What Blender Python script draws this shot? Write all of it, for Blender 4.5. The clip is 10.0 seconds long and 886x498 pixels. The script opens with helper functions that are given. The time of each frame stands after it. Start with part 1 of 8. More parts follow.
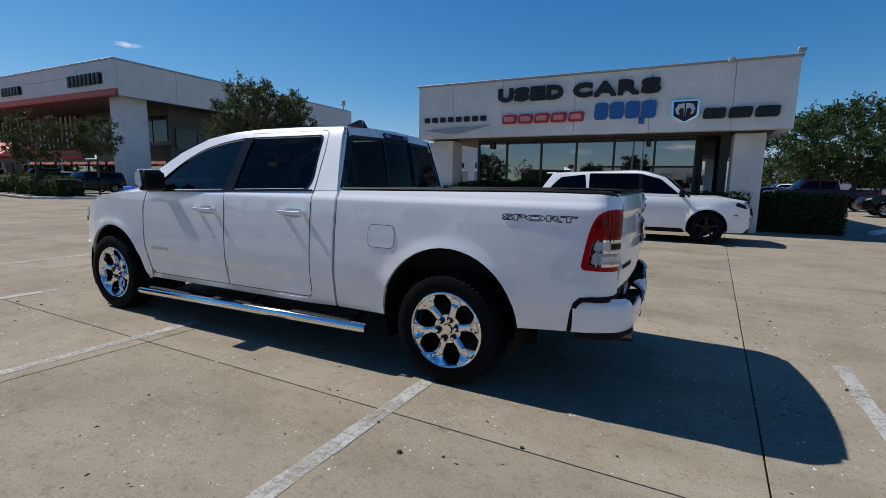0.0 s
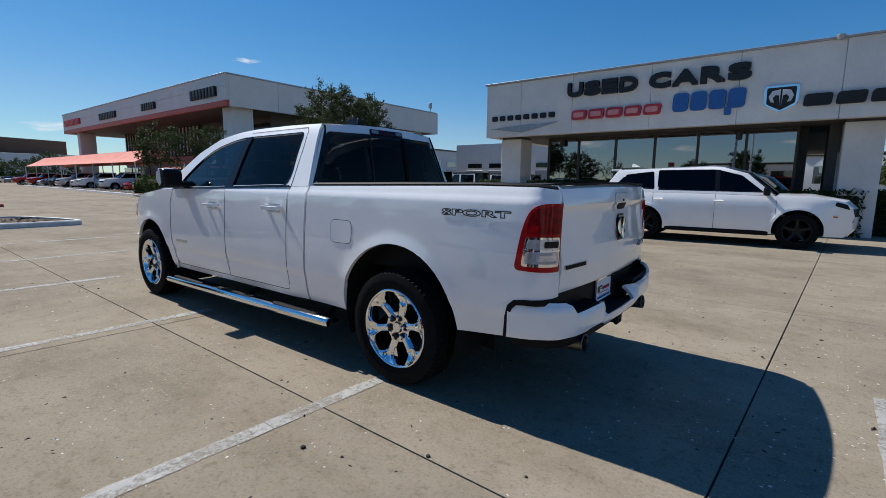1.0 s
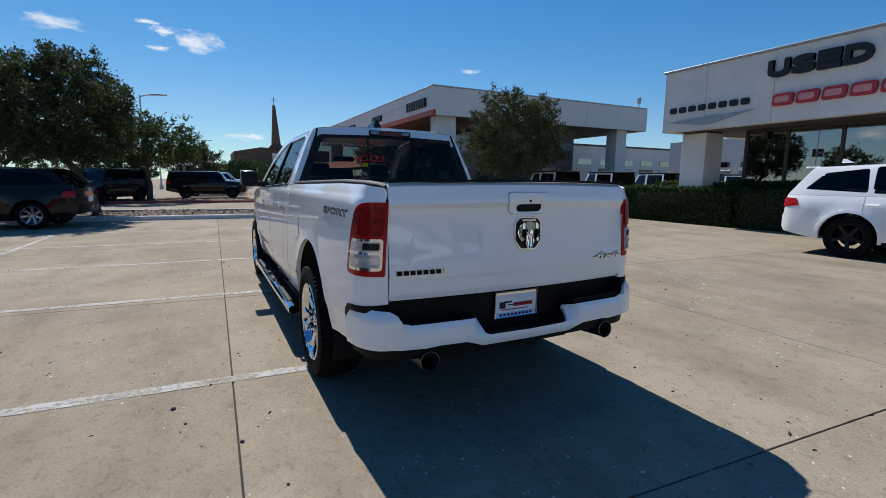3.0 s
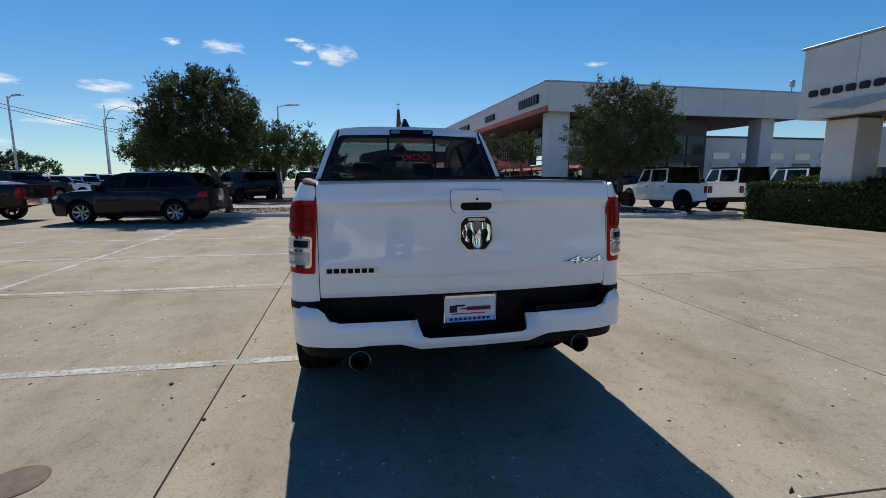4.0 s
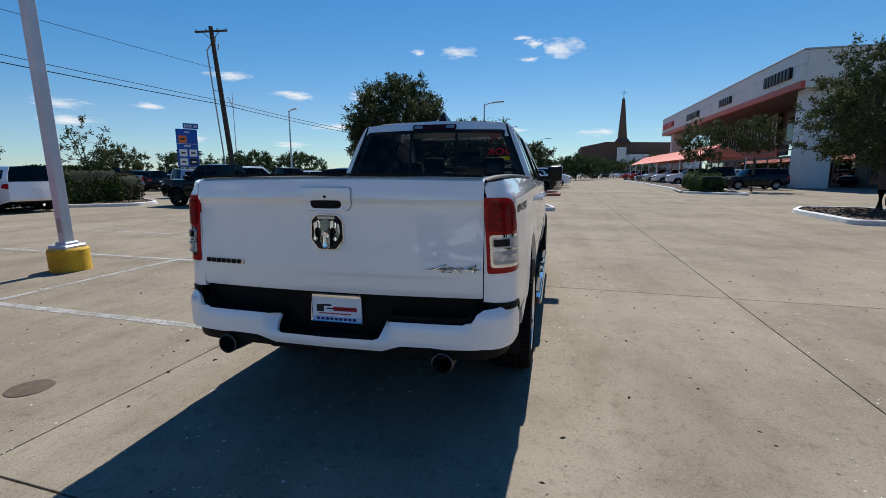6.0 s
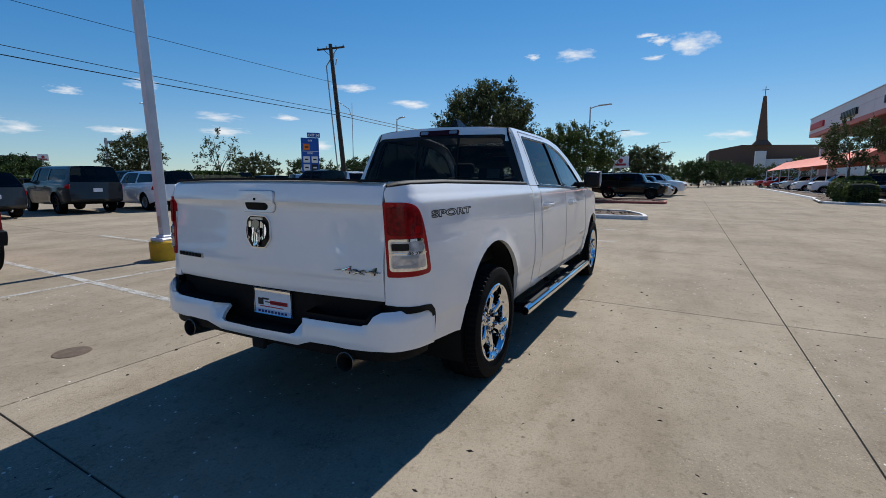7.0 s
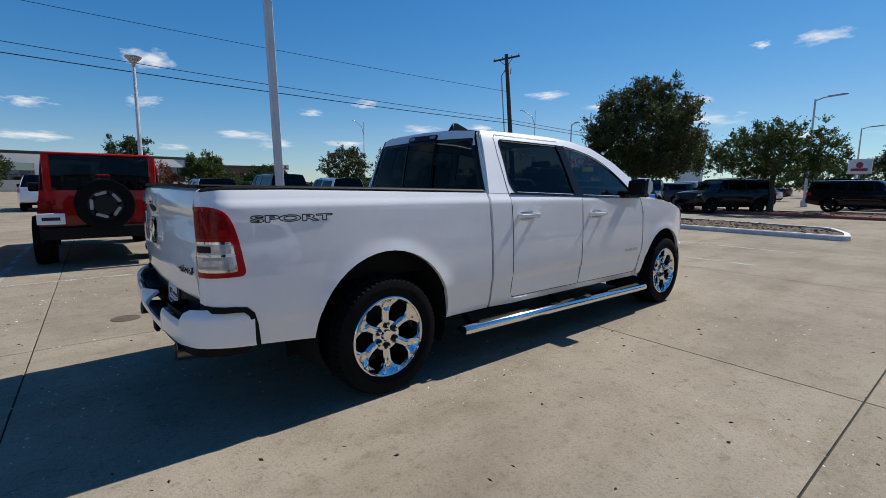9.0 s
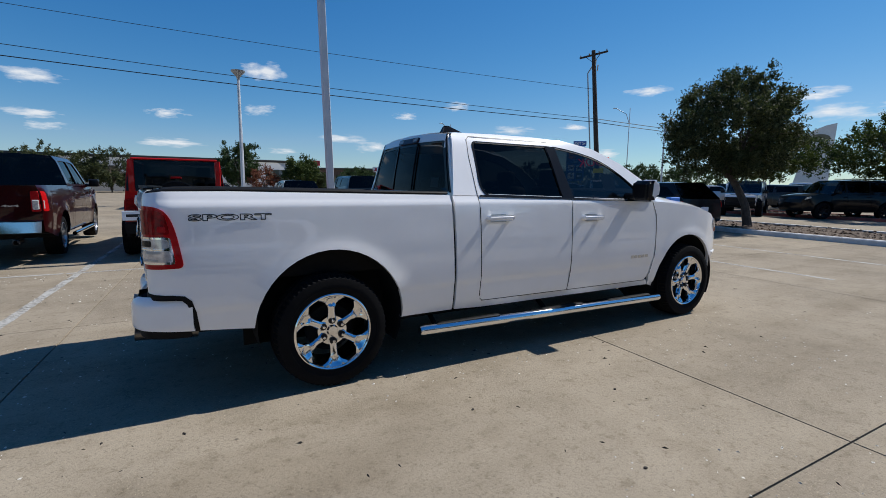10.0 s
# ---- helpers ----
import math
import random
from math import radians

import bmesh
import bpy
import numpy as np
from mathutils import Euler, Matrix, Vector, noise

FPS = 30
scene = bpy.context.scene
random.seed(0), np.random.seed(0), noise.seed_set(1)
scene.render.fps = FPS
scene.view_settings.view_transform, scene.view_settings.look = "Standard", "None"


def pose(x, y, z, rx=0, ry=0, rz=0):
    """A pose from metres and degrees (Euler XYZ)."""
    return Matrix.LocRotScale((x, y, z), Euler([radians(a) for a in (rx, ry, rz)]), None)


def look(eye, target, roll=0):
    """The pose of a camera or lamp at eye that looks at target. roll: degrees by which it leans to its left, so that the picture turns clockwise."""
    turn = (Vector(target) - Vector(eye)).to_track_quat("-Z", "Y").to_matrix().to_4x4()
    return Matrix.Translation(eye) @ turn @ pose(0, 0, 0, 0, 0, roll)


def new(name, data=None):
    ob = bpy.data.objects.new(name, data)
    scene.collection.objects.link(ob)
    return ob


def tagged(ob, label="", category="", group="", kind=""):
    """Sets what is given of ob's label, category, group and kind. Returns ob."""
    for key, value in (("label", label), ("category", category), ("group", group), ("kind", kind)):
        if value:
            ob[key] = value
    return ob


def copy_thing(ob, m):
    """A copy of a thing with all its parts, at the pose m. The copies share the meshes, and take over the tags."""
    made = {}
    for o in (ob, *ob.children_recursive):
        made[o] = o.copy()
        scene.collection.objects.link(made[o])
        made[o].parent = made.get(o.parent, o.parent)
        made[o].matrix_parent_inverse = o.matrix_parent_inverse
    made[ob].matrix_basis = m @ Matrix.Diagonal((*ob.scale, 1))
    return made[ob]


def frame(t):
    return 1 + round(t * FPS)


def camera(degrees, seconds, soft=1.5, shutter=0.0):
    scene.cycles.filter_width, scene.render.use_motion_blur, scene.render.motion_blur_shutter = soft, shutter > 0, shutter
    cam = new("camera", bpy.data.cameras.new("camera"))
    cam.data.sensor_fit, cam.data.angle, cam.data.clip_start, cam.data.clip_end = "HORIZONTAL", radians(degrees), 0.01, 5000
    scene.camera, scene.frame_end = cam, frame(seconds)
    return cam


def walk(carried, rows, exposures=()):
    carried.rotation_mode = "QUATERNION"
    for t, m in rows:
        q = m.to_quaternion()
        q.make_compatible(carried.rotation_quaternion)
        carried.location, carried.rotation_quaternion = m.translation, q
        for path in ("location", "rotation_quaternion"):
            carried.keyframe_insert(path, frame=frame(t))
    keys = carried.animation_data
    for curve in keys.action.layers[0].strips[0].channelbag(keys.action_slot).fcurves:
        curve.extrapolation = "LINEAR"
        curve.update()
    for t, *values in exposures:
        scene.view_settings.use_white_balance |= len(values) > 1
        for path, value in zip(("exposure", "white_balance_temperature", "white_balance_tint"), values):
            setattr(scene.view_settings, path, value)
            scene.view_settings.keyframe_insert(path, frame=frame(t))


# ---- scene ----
cam = camera(87.5, 10.0, soft=0.7)
PATH = [
    (0, (-0.181, 0.368, 1.391), (-1.066, 2.138, 1.103), 1.0),
    (0.5, (0.209, 0.62, 1.389), (-0.848, 2.293, 1.1), 0.7),
    (1, (0.542, 0.952, 1.36), (-0.667, 2.519, 1.069), 0.6),
    (1.5, (0.88, 1.301, 1.353), (-0.478, 2.739, 1.057), 0.6),
    (2, (1.132, 1.674, 1.34), (-0.372, 2.96, 1.047), 0.5),
    (2.5, (1.376, 2.09, 1.342), (-0.26, 3.204, 1.056), 0.7),
    (2.7, (1.505, 2.253, 1.357), (-0.184, 3.286, 1.068), 0.7),
    (3.8, (1.842, 3.216, 1.338), (-0.066, 3.738, 1.045), -0.1),
    (4, (1.881, 3.392, 1.349), (-0.049, 3.823, 1.051), -0.1),
    (4.3, (1.894, 3.641, 1.338), (-0.059, 3.941, 1.027), 0.1),
    (4.5, (1.893, 3.816, 1.334), (-0.072, 4.031, 1.026), -0.1),
    (5, (1.897, 4.286, 1.341), (-0.078, 4.271, 1.03), -0.2),
    (5.5, (1.825, 4.732, 1.345), (-0.135, 4.489, 1.03), -0.2),
    (6, (1.699, 5.182, 1.358), (-0.22, 4.715, 1.038), -0.2),
    (6.2, (1.663, 5.363, 1.348), (-0.233, 4.812, 1.031), -0.2),
    (7.3, (1.221, 6.338, 1.368), (-0.487, 5.339, 1.076), 0.3),
    (7.5, (1.098, 6.454, 1.378), (-0.577, 5.4, 1.087), 0.4),
    (8, (0.778, 6.786, 1.366), (-0.78, 5.565, 1.081), 0.4),
    (8.5, (0.451, 7.154, 1.367), (-0.978, 5.782, 1.09), 0.4),
    (9, (0.101, 7.478, 1.364), (-1.182, 5.968, 1.093), 0.5),
    (9.5, (-0.286, 7.773, 1.372), (-1.416, 6.145, 1.102), 0.5),
    (10, (-0.665, 8.06, 1.379), (-1.638, 6.333, 1.11), 0.6),
]
walk(cam, [(t, look(eye, target, roll)) for t, eye, target, roll in PATH], [(0, 0.11), (1, 0.17), (2.5, 0.26), (6, 0.22), (8, 0.16), (10, 0.16)])

# ---- daylight: clear afternoon sky, sun low over the truck's bonnet ----
SUN_UP, SUN_TURN = 48.5, 270.0
world = bpy.data.worlds.new("sky")
scene.world = world
world.use_nodes = True
wn = world.node_tree.nodes
sky = wn.new("ShaderNodeTexSky")
sky.sky_type = "NISHITA"
sky.sun_disc = False
sky.sun_elevation, sky.sun_rotation = radians(SUN_UP), radians(SUN_TURN)
sky.altitude, sky.air_density, sky.dust_density, sky.ozone_density = 100, 1.0, 0.0, 3.0
wn["Background"].inputs["Strength"].default_value = 0.068
deep = wn.new("ShaderNodeHueSaturation")
deep.inputs["Saturation"].default_value = 1.1
world.node_tree.links.new(sky.outputs["Color"], deep.inputs["Color"])
tone = wn.new("ShaderNodeMix")
tone.data_type, tone.blend_type = "RGBA", "MULTIPLY"
tone.inputs[0].default_value, tone.inputs[7].default_value = 1.0, (0.71, 0.99, 1.19, 1)
world.node_tree.links.new(deep.outputs["Color"], tone.inputs[6])


def sky_math(kind, a, b):
    n = wn.new("ShaderNodeMath")
    n.operation = kind
    for sock, v in zip(n.inputs, (a, b)):
        if isinstance(v, float):
            sock.default_value = v
        else:
            world.node_tree.links.new(v, sock)
    return n.outputs[0]


# clear dry air: deep blue away from the sun, paler towards it and the horizon
split, join = wn.new("ShaderNodeSeparateColor"), wn.new("ShaderNodeCombineColor")
world.node_tree.links.new(tone.outputs[2], split.inputs[0])
low_red = sky_math("MULTIPLY", sky_math("POWER", split.outputs[0], 1.6), 0.62)
world.node_tree.links.new(sky_math("MINIMUM", low_red, sky_math("MULTIPLY", split.outputs[0], 1.12)), join.inputs[0])
world.node_tree.links.new(split.outputs[1], join.inputs[1])
world.node_tree.links.new(sky_math("MULTIPLY", sky_math("POWER", split.outputs[2], 0.75), 1.72), join.inputs[2])
world.node_tree.links.new(join.outputs[0], wn["Background"].inputs["Color"])
sun = new("sun", bpy.data.lights.new("sun", "SUN"))
sun.data.energy, sun.data.angle, sun.data.color = 5.0, radians(0.53), (1.0, 0.99, 0.97)
sun.matrix_world = look((0, 0, 30), (30 / math.tan(radians(SUN_UP)), 0.0, 0.0))
scene.view_settings.exposure = 0.25


# ---- materials ----
def nodes(name):
    m = bpy.data.materials.new(name)
    m.use_nodes = True
    t = m.node_tree
    return m, t, t.nodes["Principled BSDF"]


def noise_tex(t, scale, detail=4.0, rough=0.6, coord="Object", stretch=(1, 1, 1)):
    c = t.nodes.new("ShaderNodeTexCoord")
    mp = t.nodes.new("ShaderNodeMapping")
    mp.inputs["Scale"].default_value = stretch
    n = t.nodes.new("ShaderNodeTexNoise")
    n.inputs["Scale"].default_value, n.inputs["Detail"].default_value, n.inputs["Roughness"].default_value = scale, detail, rough
    if coord == "World":
        t.links.new(t.nodes.new("ShaderNodeNewGeometry").outputs["Position"], mp.inputs["Vector"])
    else:
        t.links.new(c.outputs[coord], mp.inputs["Vector"])
    t.links.new(mp.outputs["Vector"], n.inputs["Vector"])
    return n.outputs["Fac"]


def ramp(t, fac, stops):
    r = t.nodes.new("ShaderNodeValToRGB")
    el = r.color_ramp.elements
    while len(el) < len(stops):
        el.new(0.5)
    for e, (p, c) in zip(el, stops):
        e.position, e.color = p, (*c, 1) if len(c) == 3 else c
    t.links.new(fac, r.inputs["Fac"])
    return r.outputs["Color"]


def mix(t, a, b, fac, kind="MIX"):
    m = t.nodes.new("ShaderNodeMix")
    m.data_type, m.blend_type = "RGBA", kind
    for sock, v in ((m.inputs[6], a), (m.inputs[7], b), (m.inputs[0], fac)):
        if isinstance(v, bpy.types.NodeSocket):
            t.links.new(v, sock)
        else:
            sock.default_value = (*v, 1) if isinstance(v, tuple) else v
    return m.outputs[2]


def bump(t, bsdf, height, strength, distance):
    b = t.nodes.new("ShaderNodeBump")
    b.inputs["Strength"].default_value, b.inputs["Distance"].default_value = strength, distance
    t.links.new(height, b.inputs["Height"])
    t.links.new(b.outputs["Normal"], bsdf.inputs["Normal"])


def plain(name, col, rough=0.5, metal=0.0, vary=0.12, scale=6.0, bumpy=0.0, coat=0.0, coord="Object", spec=0.35):
    """A surface of one colour with soft blotches, fine grain and a little relief."""
    m, t, b = nodes(name)
    n1 = noise_tex(t, scale, coord=coord)
    n2 = noise_tex(t, scale * 11, 3.0, coord=coord)
    lo, hi = tuple(c * (1 - vary) for c in col), tuple(min(1, c * (1 + vary)) for c in col)
    c1 = ramp(t, n1, [(0.3, lo), (0.7, hi)])
    c2 = mix(t, c1, ramp(t, n2, [(0.35, (0.86,) * 3), (0.65, (1.0,) * 3)]), min(1.0, vary * 4), "MULTIPLY")
    t.links.new(c2, b.inputs["Base Color"])
    b.inputs["Roughness"].default_value, b.inputs["Metallic"].default_value = rough, metal
    b.inputs["Coat Weight"].default_value = coat
    b.inputs["Specular IOR Level"].default_value = 0.08 if coat else spec
    b.inputs["Coat Roughness"].default_value = 0.04
    if bumpy:
        bump(t, b, n2, bumpy, 0.01)
    return m


def car_paint(name, col, metal=0.0, rough=0.32, coat=1.0, ior=1.75):
    """Clear-coated paint with faint dust."""
    m, t, b = nodes(name)
    n = noise_tex(t, 2.2, 5)
    c = ramp(t, n, [(0.35, tuple(x * 0.97 for x in col)), (0.75, tuple(min(1, x * 1.02 + 0.004) for x in col))])
    t.links.new(c, b.inputs["Base Color"])
    b.inputs["Metallic"].default_value, b.inputs["Roughness"].default_value = metal, rough
    b.inputs["Coat Weight"].default_value = coat
    b.inputs["Specular IOR Level"].default_value = 0.05
    t.links.new(ramp(t, noise_tex(t, 9, 4), [(0.3, (0.01,) * 3), (0.8, (0.045,) * 3)]), b.inputs["Coat Roughness"])
    b.inputs["Coat IOR"].default_value = ior
    # very slow waves in the sheet metal
    wave = t.nodes.new("ShaderNodeBump")
    wave.inputs["Strength"].default_value, wave.inputs["Distance"].default_value = 0.02, 0.02
    t.links.new(noise_tex(t, 3.0, 2), wave.inputs["Height"])
    t.links.new(wave.outputs["Normal"], b.inputs["Coat Normal"])
    return m


def tinted_glass(name, tint, gloss=1.0, ior=1.6):
    """Thin tinted pane: looks through darkly, mirrors the surroundings."""
    m, t, b = nodes(name)
    out = t.nodes["Material Output"]
    tr = t.nodes.new("ShaderNodeBsdfTransparent")
    tr.inputs["Color"].default_value = (*tint, 1)
    gl = t.nodes.new("ShaderNodeBsdfGlossy")
    gl.inputs["Roughness"].default_value = 0.015
    gl.inputs["Color"].default_value = (gloss, gloss, gloss, 1)
    # gloss grows towards grazing angles from the pane's own mirror strength
    f0 = ((ior - 1) / (ior + 1)) ** 2
    lw = t.nodes.new("ShaderNodeLayerWeight")
    lw.inputs["Blend"].default_value = 0.5
    pw = t.nodes.new("ShaderNodeMath")
    pw.operation = "POWER"
    pw.inputs[1].default_value = 5.0
    t.links.new(lw.outputs["Facing"], pw.inputs[0])
    fr = t.nodes.new("ShaderNodeMath")
    fr.operation = "MULTIPLY_ADD"
    fr.inputs[1].default_value, fr.inputs[2].default_value = 1 - f0, f0
    t.links.new(pw.outputs[0], fr.inputs[0])
    mx = t.nodes.new("ShaderNodeMixShader")
    t.links.new(fr.outputs[0], mx.inputs[0])
    t.links.new(tr.outputs[0], mx.inputs[1])
    t.links.new(gl.outputs[0], mx.inputs[2])
    t.links.new(mx.outputs[0], out.inputs["Surface"])
    return m


def concrete(name, base, dark):
    """Broom-finished, sun-bleached concrete with stains, tyre dirt, pits and fine aggregate."""
    m, t, b = nodes(name)
    big = noise_tex(t, 0.35, 5, 0.62, "World")
    mid = noise_tex(t, 2.6, 6, 0.65, "World")
    fine = noise_tex(t, 55, 5, 0.75, "World")
    c = ramp(t, big, [(0.28, dark), (0.5, tuple((a + d) / 2 for a, d in zip(base, dark))), (0.72, base)])
    c = mix(t, c, ramp(t, mid, [(0.3, (0.72, 0.70, 0.67)), (0.55, (1, 1, 1))]), 0.55, "MULTIPLY")
    c = mix(t, c, ramp(t, fine, [(0.30, (0.45,) * 3), (0.47, (1,) * 3), (0.78, (1.12,) * 3)]), 0.75, "MULTIPLY")
    patch = noise_tex(t, 13, 6, 0.72, "World")
    c = mix(t, c, ramp(t, patch, [(0.36, (0.70, 0.68, 0.65)), (0.46, (1,) * 3), (0.60, (1,) * 3), (0.72, (1.10, 1.10, 1.08))]), 0.7, "MULTIPLY")
    speck = noise_tex(t, 210, 3, 0.8, "World")
    c = mix(t, c, ramp(t, speck, [(0.34, (0.55,) * 3), (0.46, (1,) * 3), (0.60, (1,) * 3), (0.72, (1.25,) * 3)]), 0.7, "MULTIPLY")
    # worn-through patches of pale aggregate
    ag = noise_tex(t, 0.8, 3, 0.5, "World")
    vor = t.nodes.new("ShaderNodeTexVoronoi")
    vor.inputs["Scale"].default_value = 55
    co = t.nodes.new("ShaderNodeNewGeometry")
    t.links.new(co.outputs["Position"], vor.inputs["Vector"])
    peb = ramp(t, vor.outputs["Distance"], [(0.10, (1.6, 1.54, 1.42)), (0.26, (0.84,) * 3)])
    c = mix(t, c, mix(t, c, peb, 0.85, "MULTIPLY"), ramp(t, ag, [(0.47, (0,) * 3), (0.62, (1,) * 3)]))
    # dark spots
    v2 = t.nodes.new("ShaderNodeTexVoronoi")
    v2.inputs["Scale"].default_value = 2.3
    t.links.new(co.outputs["Position"], v2.inputs["Vector"])
    c = mix(t, c, (0.10, 0.085, 0.07), ramp(t, v2.outputs["Distance"], [(0.022, (0.85,) * 3), (0.036, (0,) * 3)]))
    # slow streaks of dirt
    st = noise_tex(t, 0.9, 5, 0.6, "World", stretch=(0.35, 1.6, 1))
    c = mix(t, c, ramp(t, st, [(0.34, (0.80, 0.78, 0.75)), (0.5, (1, 1, 1))]), 0.7, "MULTIPLY")
    info = t.nodes.new("ShaderNodeObjectInfo")
    c = mix(t, c, ramp(t, info.outputs["Random"], [(0.0, (0.93, 0.925, 0.92)), (1.0, (1.03, 1.03, 1.02))]), 1.0, "MULTIPLY")
    t.links.new(c, b.inputs["Base Color"])
    b.inputs["Roughness"].default_value = 0.9
    b.inputs["Specular IOR Level"].default_value = 0.08
    bump(t, b, fine, 0.8, 0.005)
    return m


def leafy(name, lo, hi):
    m, t, b = nodes(name)
    g = t.nodes.new("ShaderNodeNewGeometry")
    c = ramp(t, g.outputs["Random Per Island"], [(0.0, lo), (0.55, tuple((a + c) / 2 for a, c in zip(lo, hi))), (1.0, hi)])
    t.links.new(c, b.inputs["Base Color"])
    b.inputs["Roughness"].default_value = 0.65
    b.inputs["Specular IOR Level"].default_value = 0.15
    out = t.nodes["Material Output"]
    tl = t.nodes.new("ShaderNodeBsdfTranslucent")
    t.links.new(mix(t, c, (1.3, 1.5, 0.5), 0.5, "MULTIPLY"), tl.inputs["Color"])
    mx = t.nodes.new("ShaderNodeMixShader")
    mx.inputs[0].default_value = 0.2
    t.links.new(b.outputs[0], mx.inputs[1])
    t.links.new(tl.outputs[0], mx.inputs[2])
    t.links.new(mx.outputs[0], out.inputs["Surface"])
    return m


CONCRETE = concrete("sunbleached_concrete", (0.338, 0.283, 0.210), (0.250, 0.208, 0.155))
JOINT = plain("joint_dirt", (0.035, 0.03, 0.026), 0.95, vary=0.3, scale=9)


def worn_line():
    """Road paint, rubbed through to the concrete in specks and patches."""
    m, t, b = nodes("worn_white_line")
    c = ramp(t, noise_tex(t, 4, 4), [(0.3, (0.34, 0.325, 0.29)), (0.7, (0.47, 0.455, 0.415))])
    t.links.new(c, b.inputs["Base Color"])
    b.inputs["Roughness"].default_value = 0.85
    tr = t.nodes.new("ShaderNodeBsdfTransparent")
    mx = t.nodes.new("ShaderNodeMixShader")
    rub = mix(t, noise_tex(t, 26, 6, 0.75), noise_tex(t, 2.2, 3), 0.45)
    t.links.new(ramp(t, rub, [(0.35, (0, 0, 0)), (0.54, (0.85,) * 3)]), mx.inputs[0])
    t.links.new(tr.outputs[0], mx.inputs[1])
    t.links.new(b.outputs[0], mx.inputs[2])
    t.links.new(mx.outputs[0], t.nodes["Material Output"].inputs["Surface"])
    return m


LINE = worn_line()
KERB = plain("painted_kerb", (0.62, 0.61, 0.58), 0.8, vary=0.16, scale=5, bumpy=0.3)
KERB_RED = plain("red_painted_kerb", (0.33, 0.08, 0.06), 0.8, vary=0.2, scale=5, bumpy=0.3)
MULCH = plain("bark_mulch", (0.11, 0.075, 0.05), 0.95, vary=0.5, scale=18, bumpy=1.0)
WHITE = car_paint("white_paint", (0.910, 0.893, 0.868))
BLACK = car_paint("black_paint", (0.005, 0.005, 0.006), coat=0.6, ior=1.45)
RED = car_paint("red_paint", (0.42, 0.010, 0.010), coat=0.8, ior=1.5)
MAROON = car_paint("dark_red_paint", (0.022, 0.0012, 0.0018), 0.2, coat=0.8, ior=1.5)
GREY = car_paint("grey_paint", (0.035, 0.037, 0.04), 0.3, coat=0.6, ior=1.5)
SILVER = car_paint("silver_paint", (0.42, 0.43, 0.44), 0.6)
NAVY = car_paint("dark_blue_paint", (0.015, 0.028, 0.06), 0.3)
PLASTIC = plain("black_plastic", (0.006, 0.006, 0.0063), 0.6, vary=0.2, scale=20, bumpy=0.15, spec=0.15)
TRIM = plain("gloss_black_trim", (0.010, 0.010, 0.011), 0.22, vary=0.1, spec=0.2)
UNDER = plain("underbody", (0.005, 0.005, 0.005), 0.85, vary=0.3)
RUBBER = plain("tyre_rubber", (0.005, 0.005, 0.0055), 0.85, vary=0.2, scale=14, bumpy=0.25, spec=0.15)
CHROME = plain("chrome", (0.80, 0.80, 0.81), 0.07, 1.0, vary=0.03)
STEEL = plain("brushed_steel", (0.55, 0.55, 0.55), 0.28, 1.0, vary=0.1, scale=20)
PIPE = plain("dull_steel", (0.16, 0.15, 0.14), 0.35, 0.9, vary=0.15, scale=20)
RIM_DARK = plain("dark_alloy", (0.02, 0.02, 0.022), 0.35, 0.6, vary=0.1)
RIM_GREY = plain("grey_alloy", (0.42, 0.42, 0.43), 0.3, 0.8, vary=0.1)
GLASS = tinted_glass("privacy_glass", (0.035, 0.037, 0.04), 0.6, 1.42)
BACK_GLASS = tinted_glass("back_glass", (0.17, 0.175, 0.175), 0.5, 1.35)
SHIELD = tinted_glass("windscreen_glass", (0.40, 0.44, 0.43))
CLEAR_SHIELD = tinted_glass("clear_windscreen_glass", (0.74, 0.78, 0.75))
FRONT_GLASS = tinted_glass("front_door_glass", (0.08, 0.085, 0.09), 1.0, 1.5)
DARK_PANE = plain("dark_office_glass", (0.012, 0.014, 0.016), 0.08, vary=0.2, spec=0.5)
SHOP_GLASS = tinted_glass("shop_glass", (0.10, 0.13, 0.13), 1.0, 3.3)
SOFT_TOP = plain("black_canvas_top", (0.010, 0.010, 0.010), 0.8, vary=0.2, scale=12, bumpy=0.2)
SEAT = plain("dark_upholstery", (0.02, 0.02, 0.022), 0.8, vary=0.2)
LENS_RED = plain("red_lens", (0.40, 0.006, 0.008), 0.3, vary=0.15, scale=14, coat=0.35)
LENS_DEEP = plain("dark_red_lens", (0.22, 0.004, 0.005), 0.3, vary=0.5, scale=34, coat=0.25)
LENS_DARK = plain("smoked_red_lens", (0.05, 0.002, 0.003), 0.25, vary=0.2, coat=0.4)
BADGE = plain("dark_chrome", (0.22, 0.22, 0.23), 0.12, 1.0, vary=0.05)
PALE_STONE = plain("pale_stone", (0.62, 0.59, 0.52), 0.9, vary=0.2)
LENS_CLEAR = plain("clear_lens", (0.62, 0.60, 0.58), 0.1, 0.35, vary=0.25, scale=26, coat=1.0)
LENS_AMBER = plain("amber_lens", (0.55, 0.14, 0.02), 0.15, vary=0.1, coat=1.0)
PLATE = plain("dealer_plate", (0.80, 0.82, 0.86), 0.4, vary=0.05)
INK_RED = plain("red_ink", (0.45, 0.02, 0.03), 0.5, vary=0.05)
INK_BLUE = plain("blue_ink", (0.02, 0.03, 0.16), 0.5, vary=0.05)
PALE_BLUE = plain("pale_blue_frame", (0.42, 0.60, 0.78), 0.4, vary=0.05)
BADGE_BLUE = plain("blue_badge", (0.05, 0.18, 0.55), 0.3, vary=0.05)
DECAL = plain("charcoal_decal", (0.016, 0.017, 0.019), 0.5, vary=0.05)
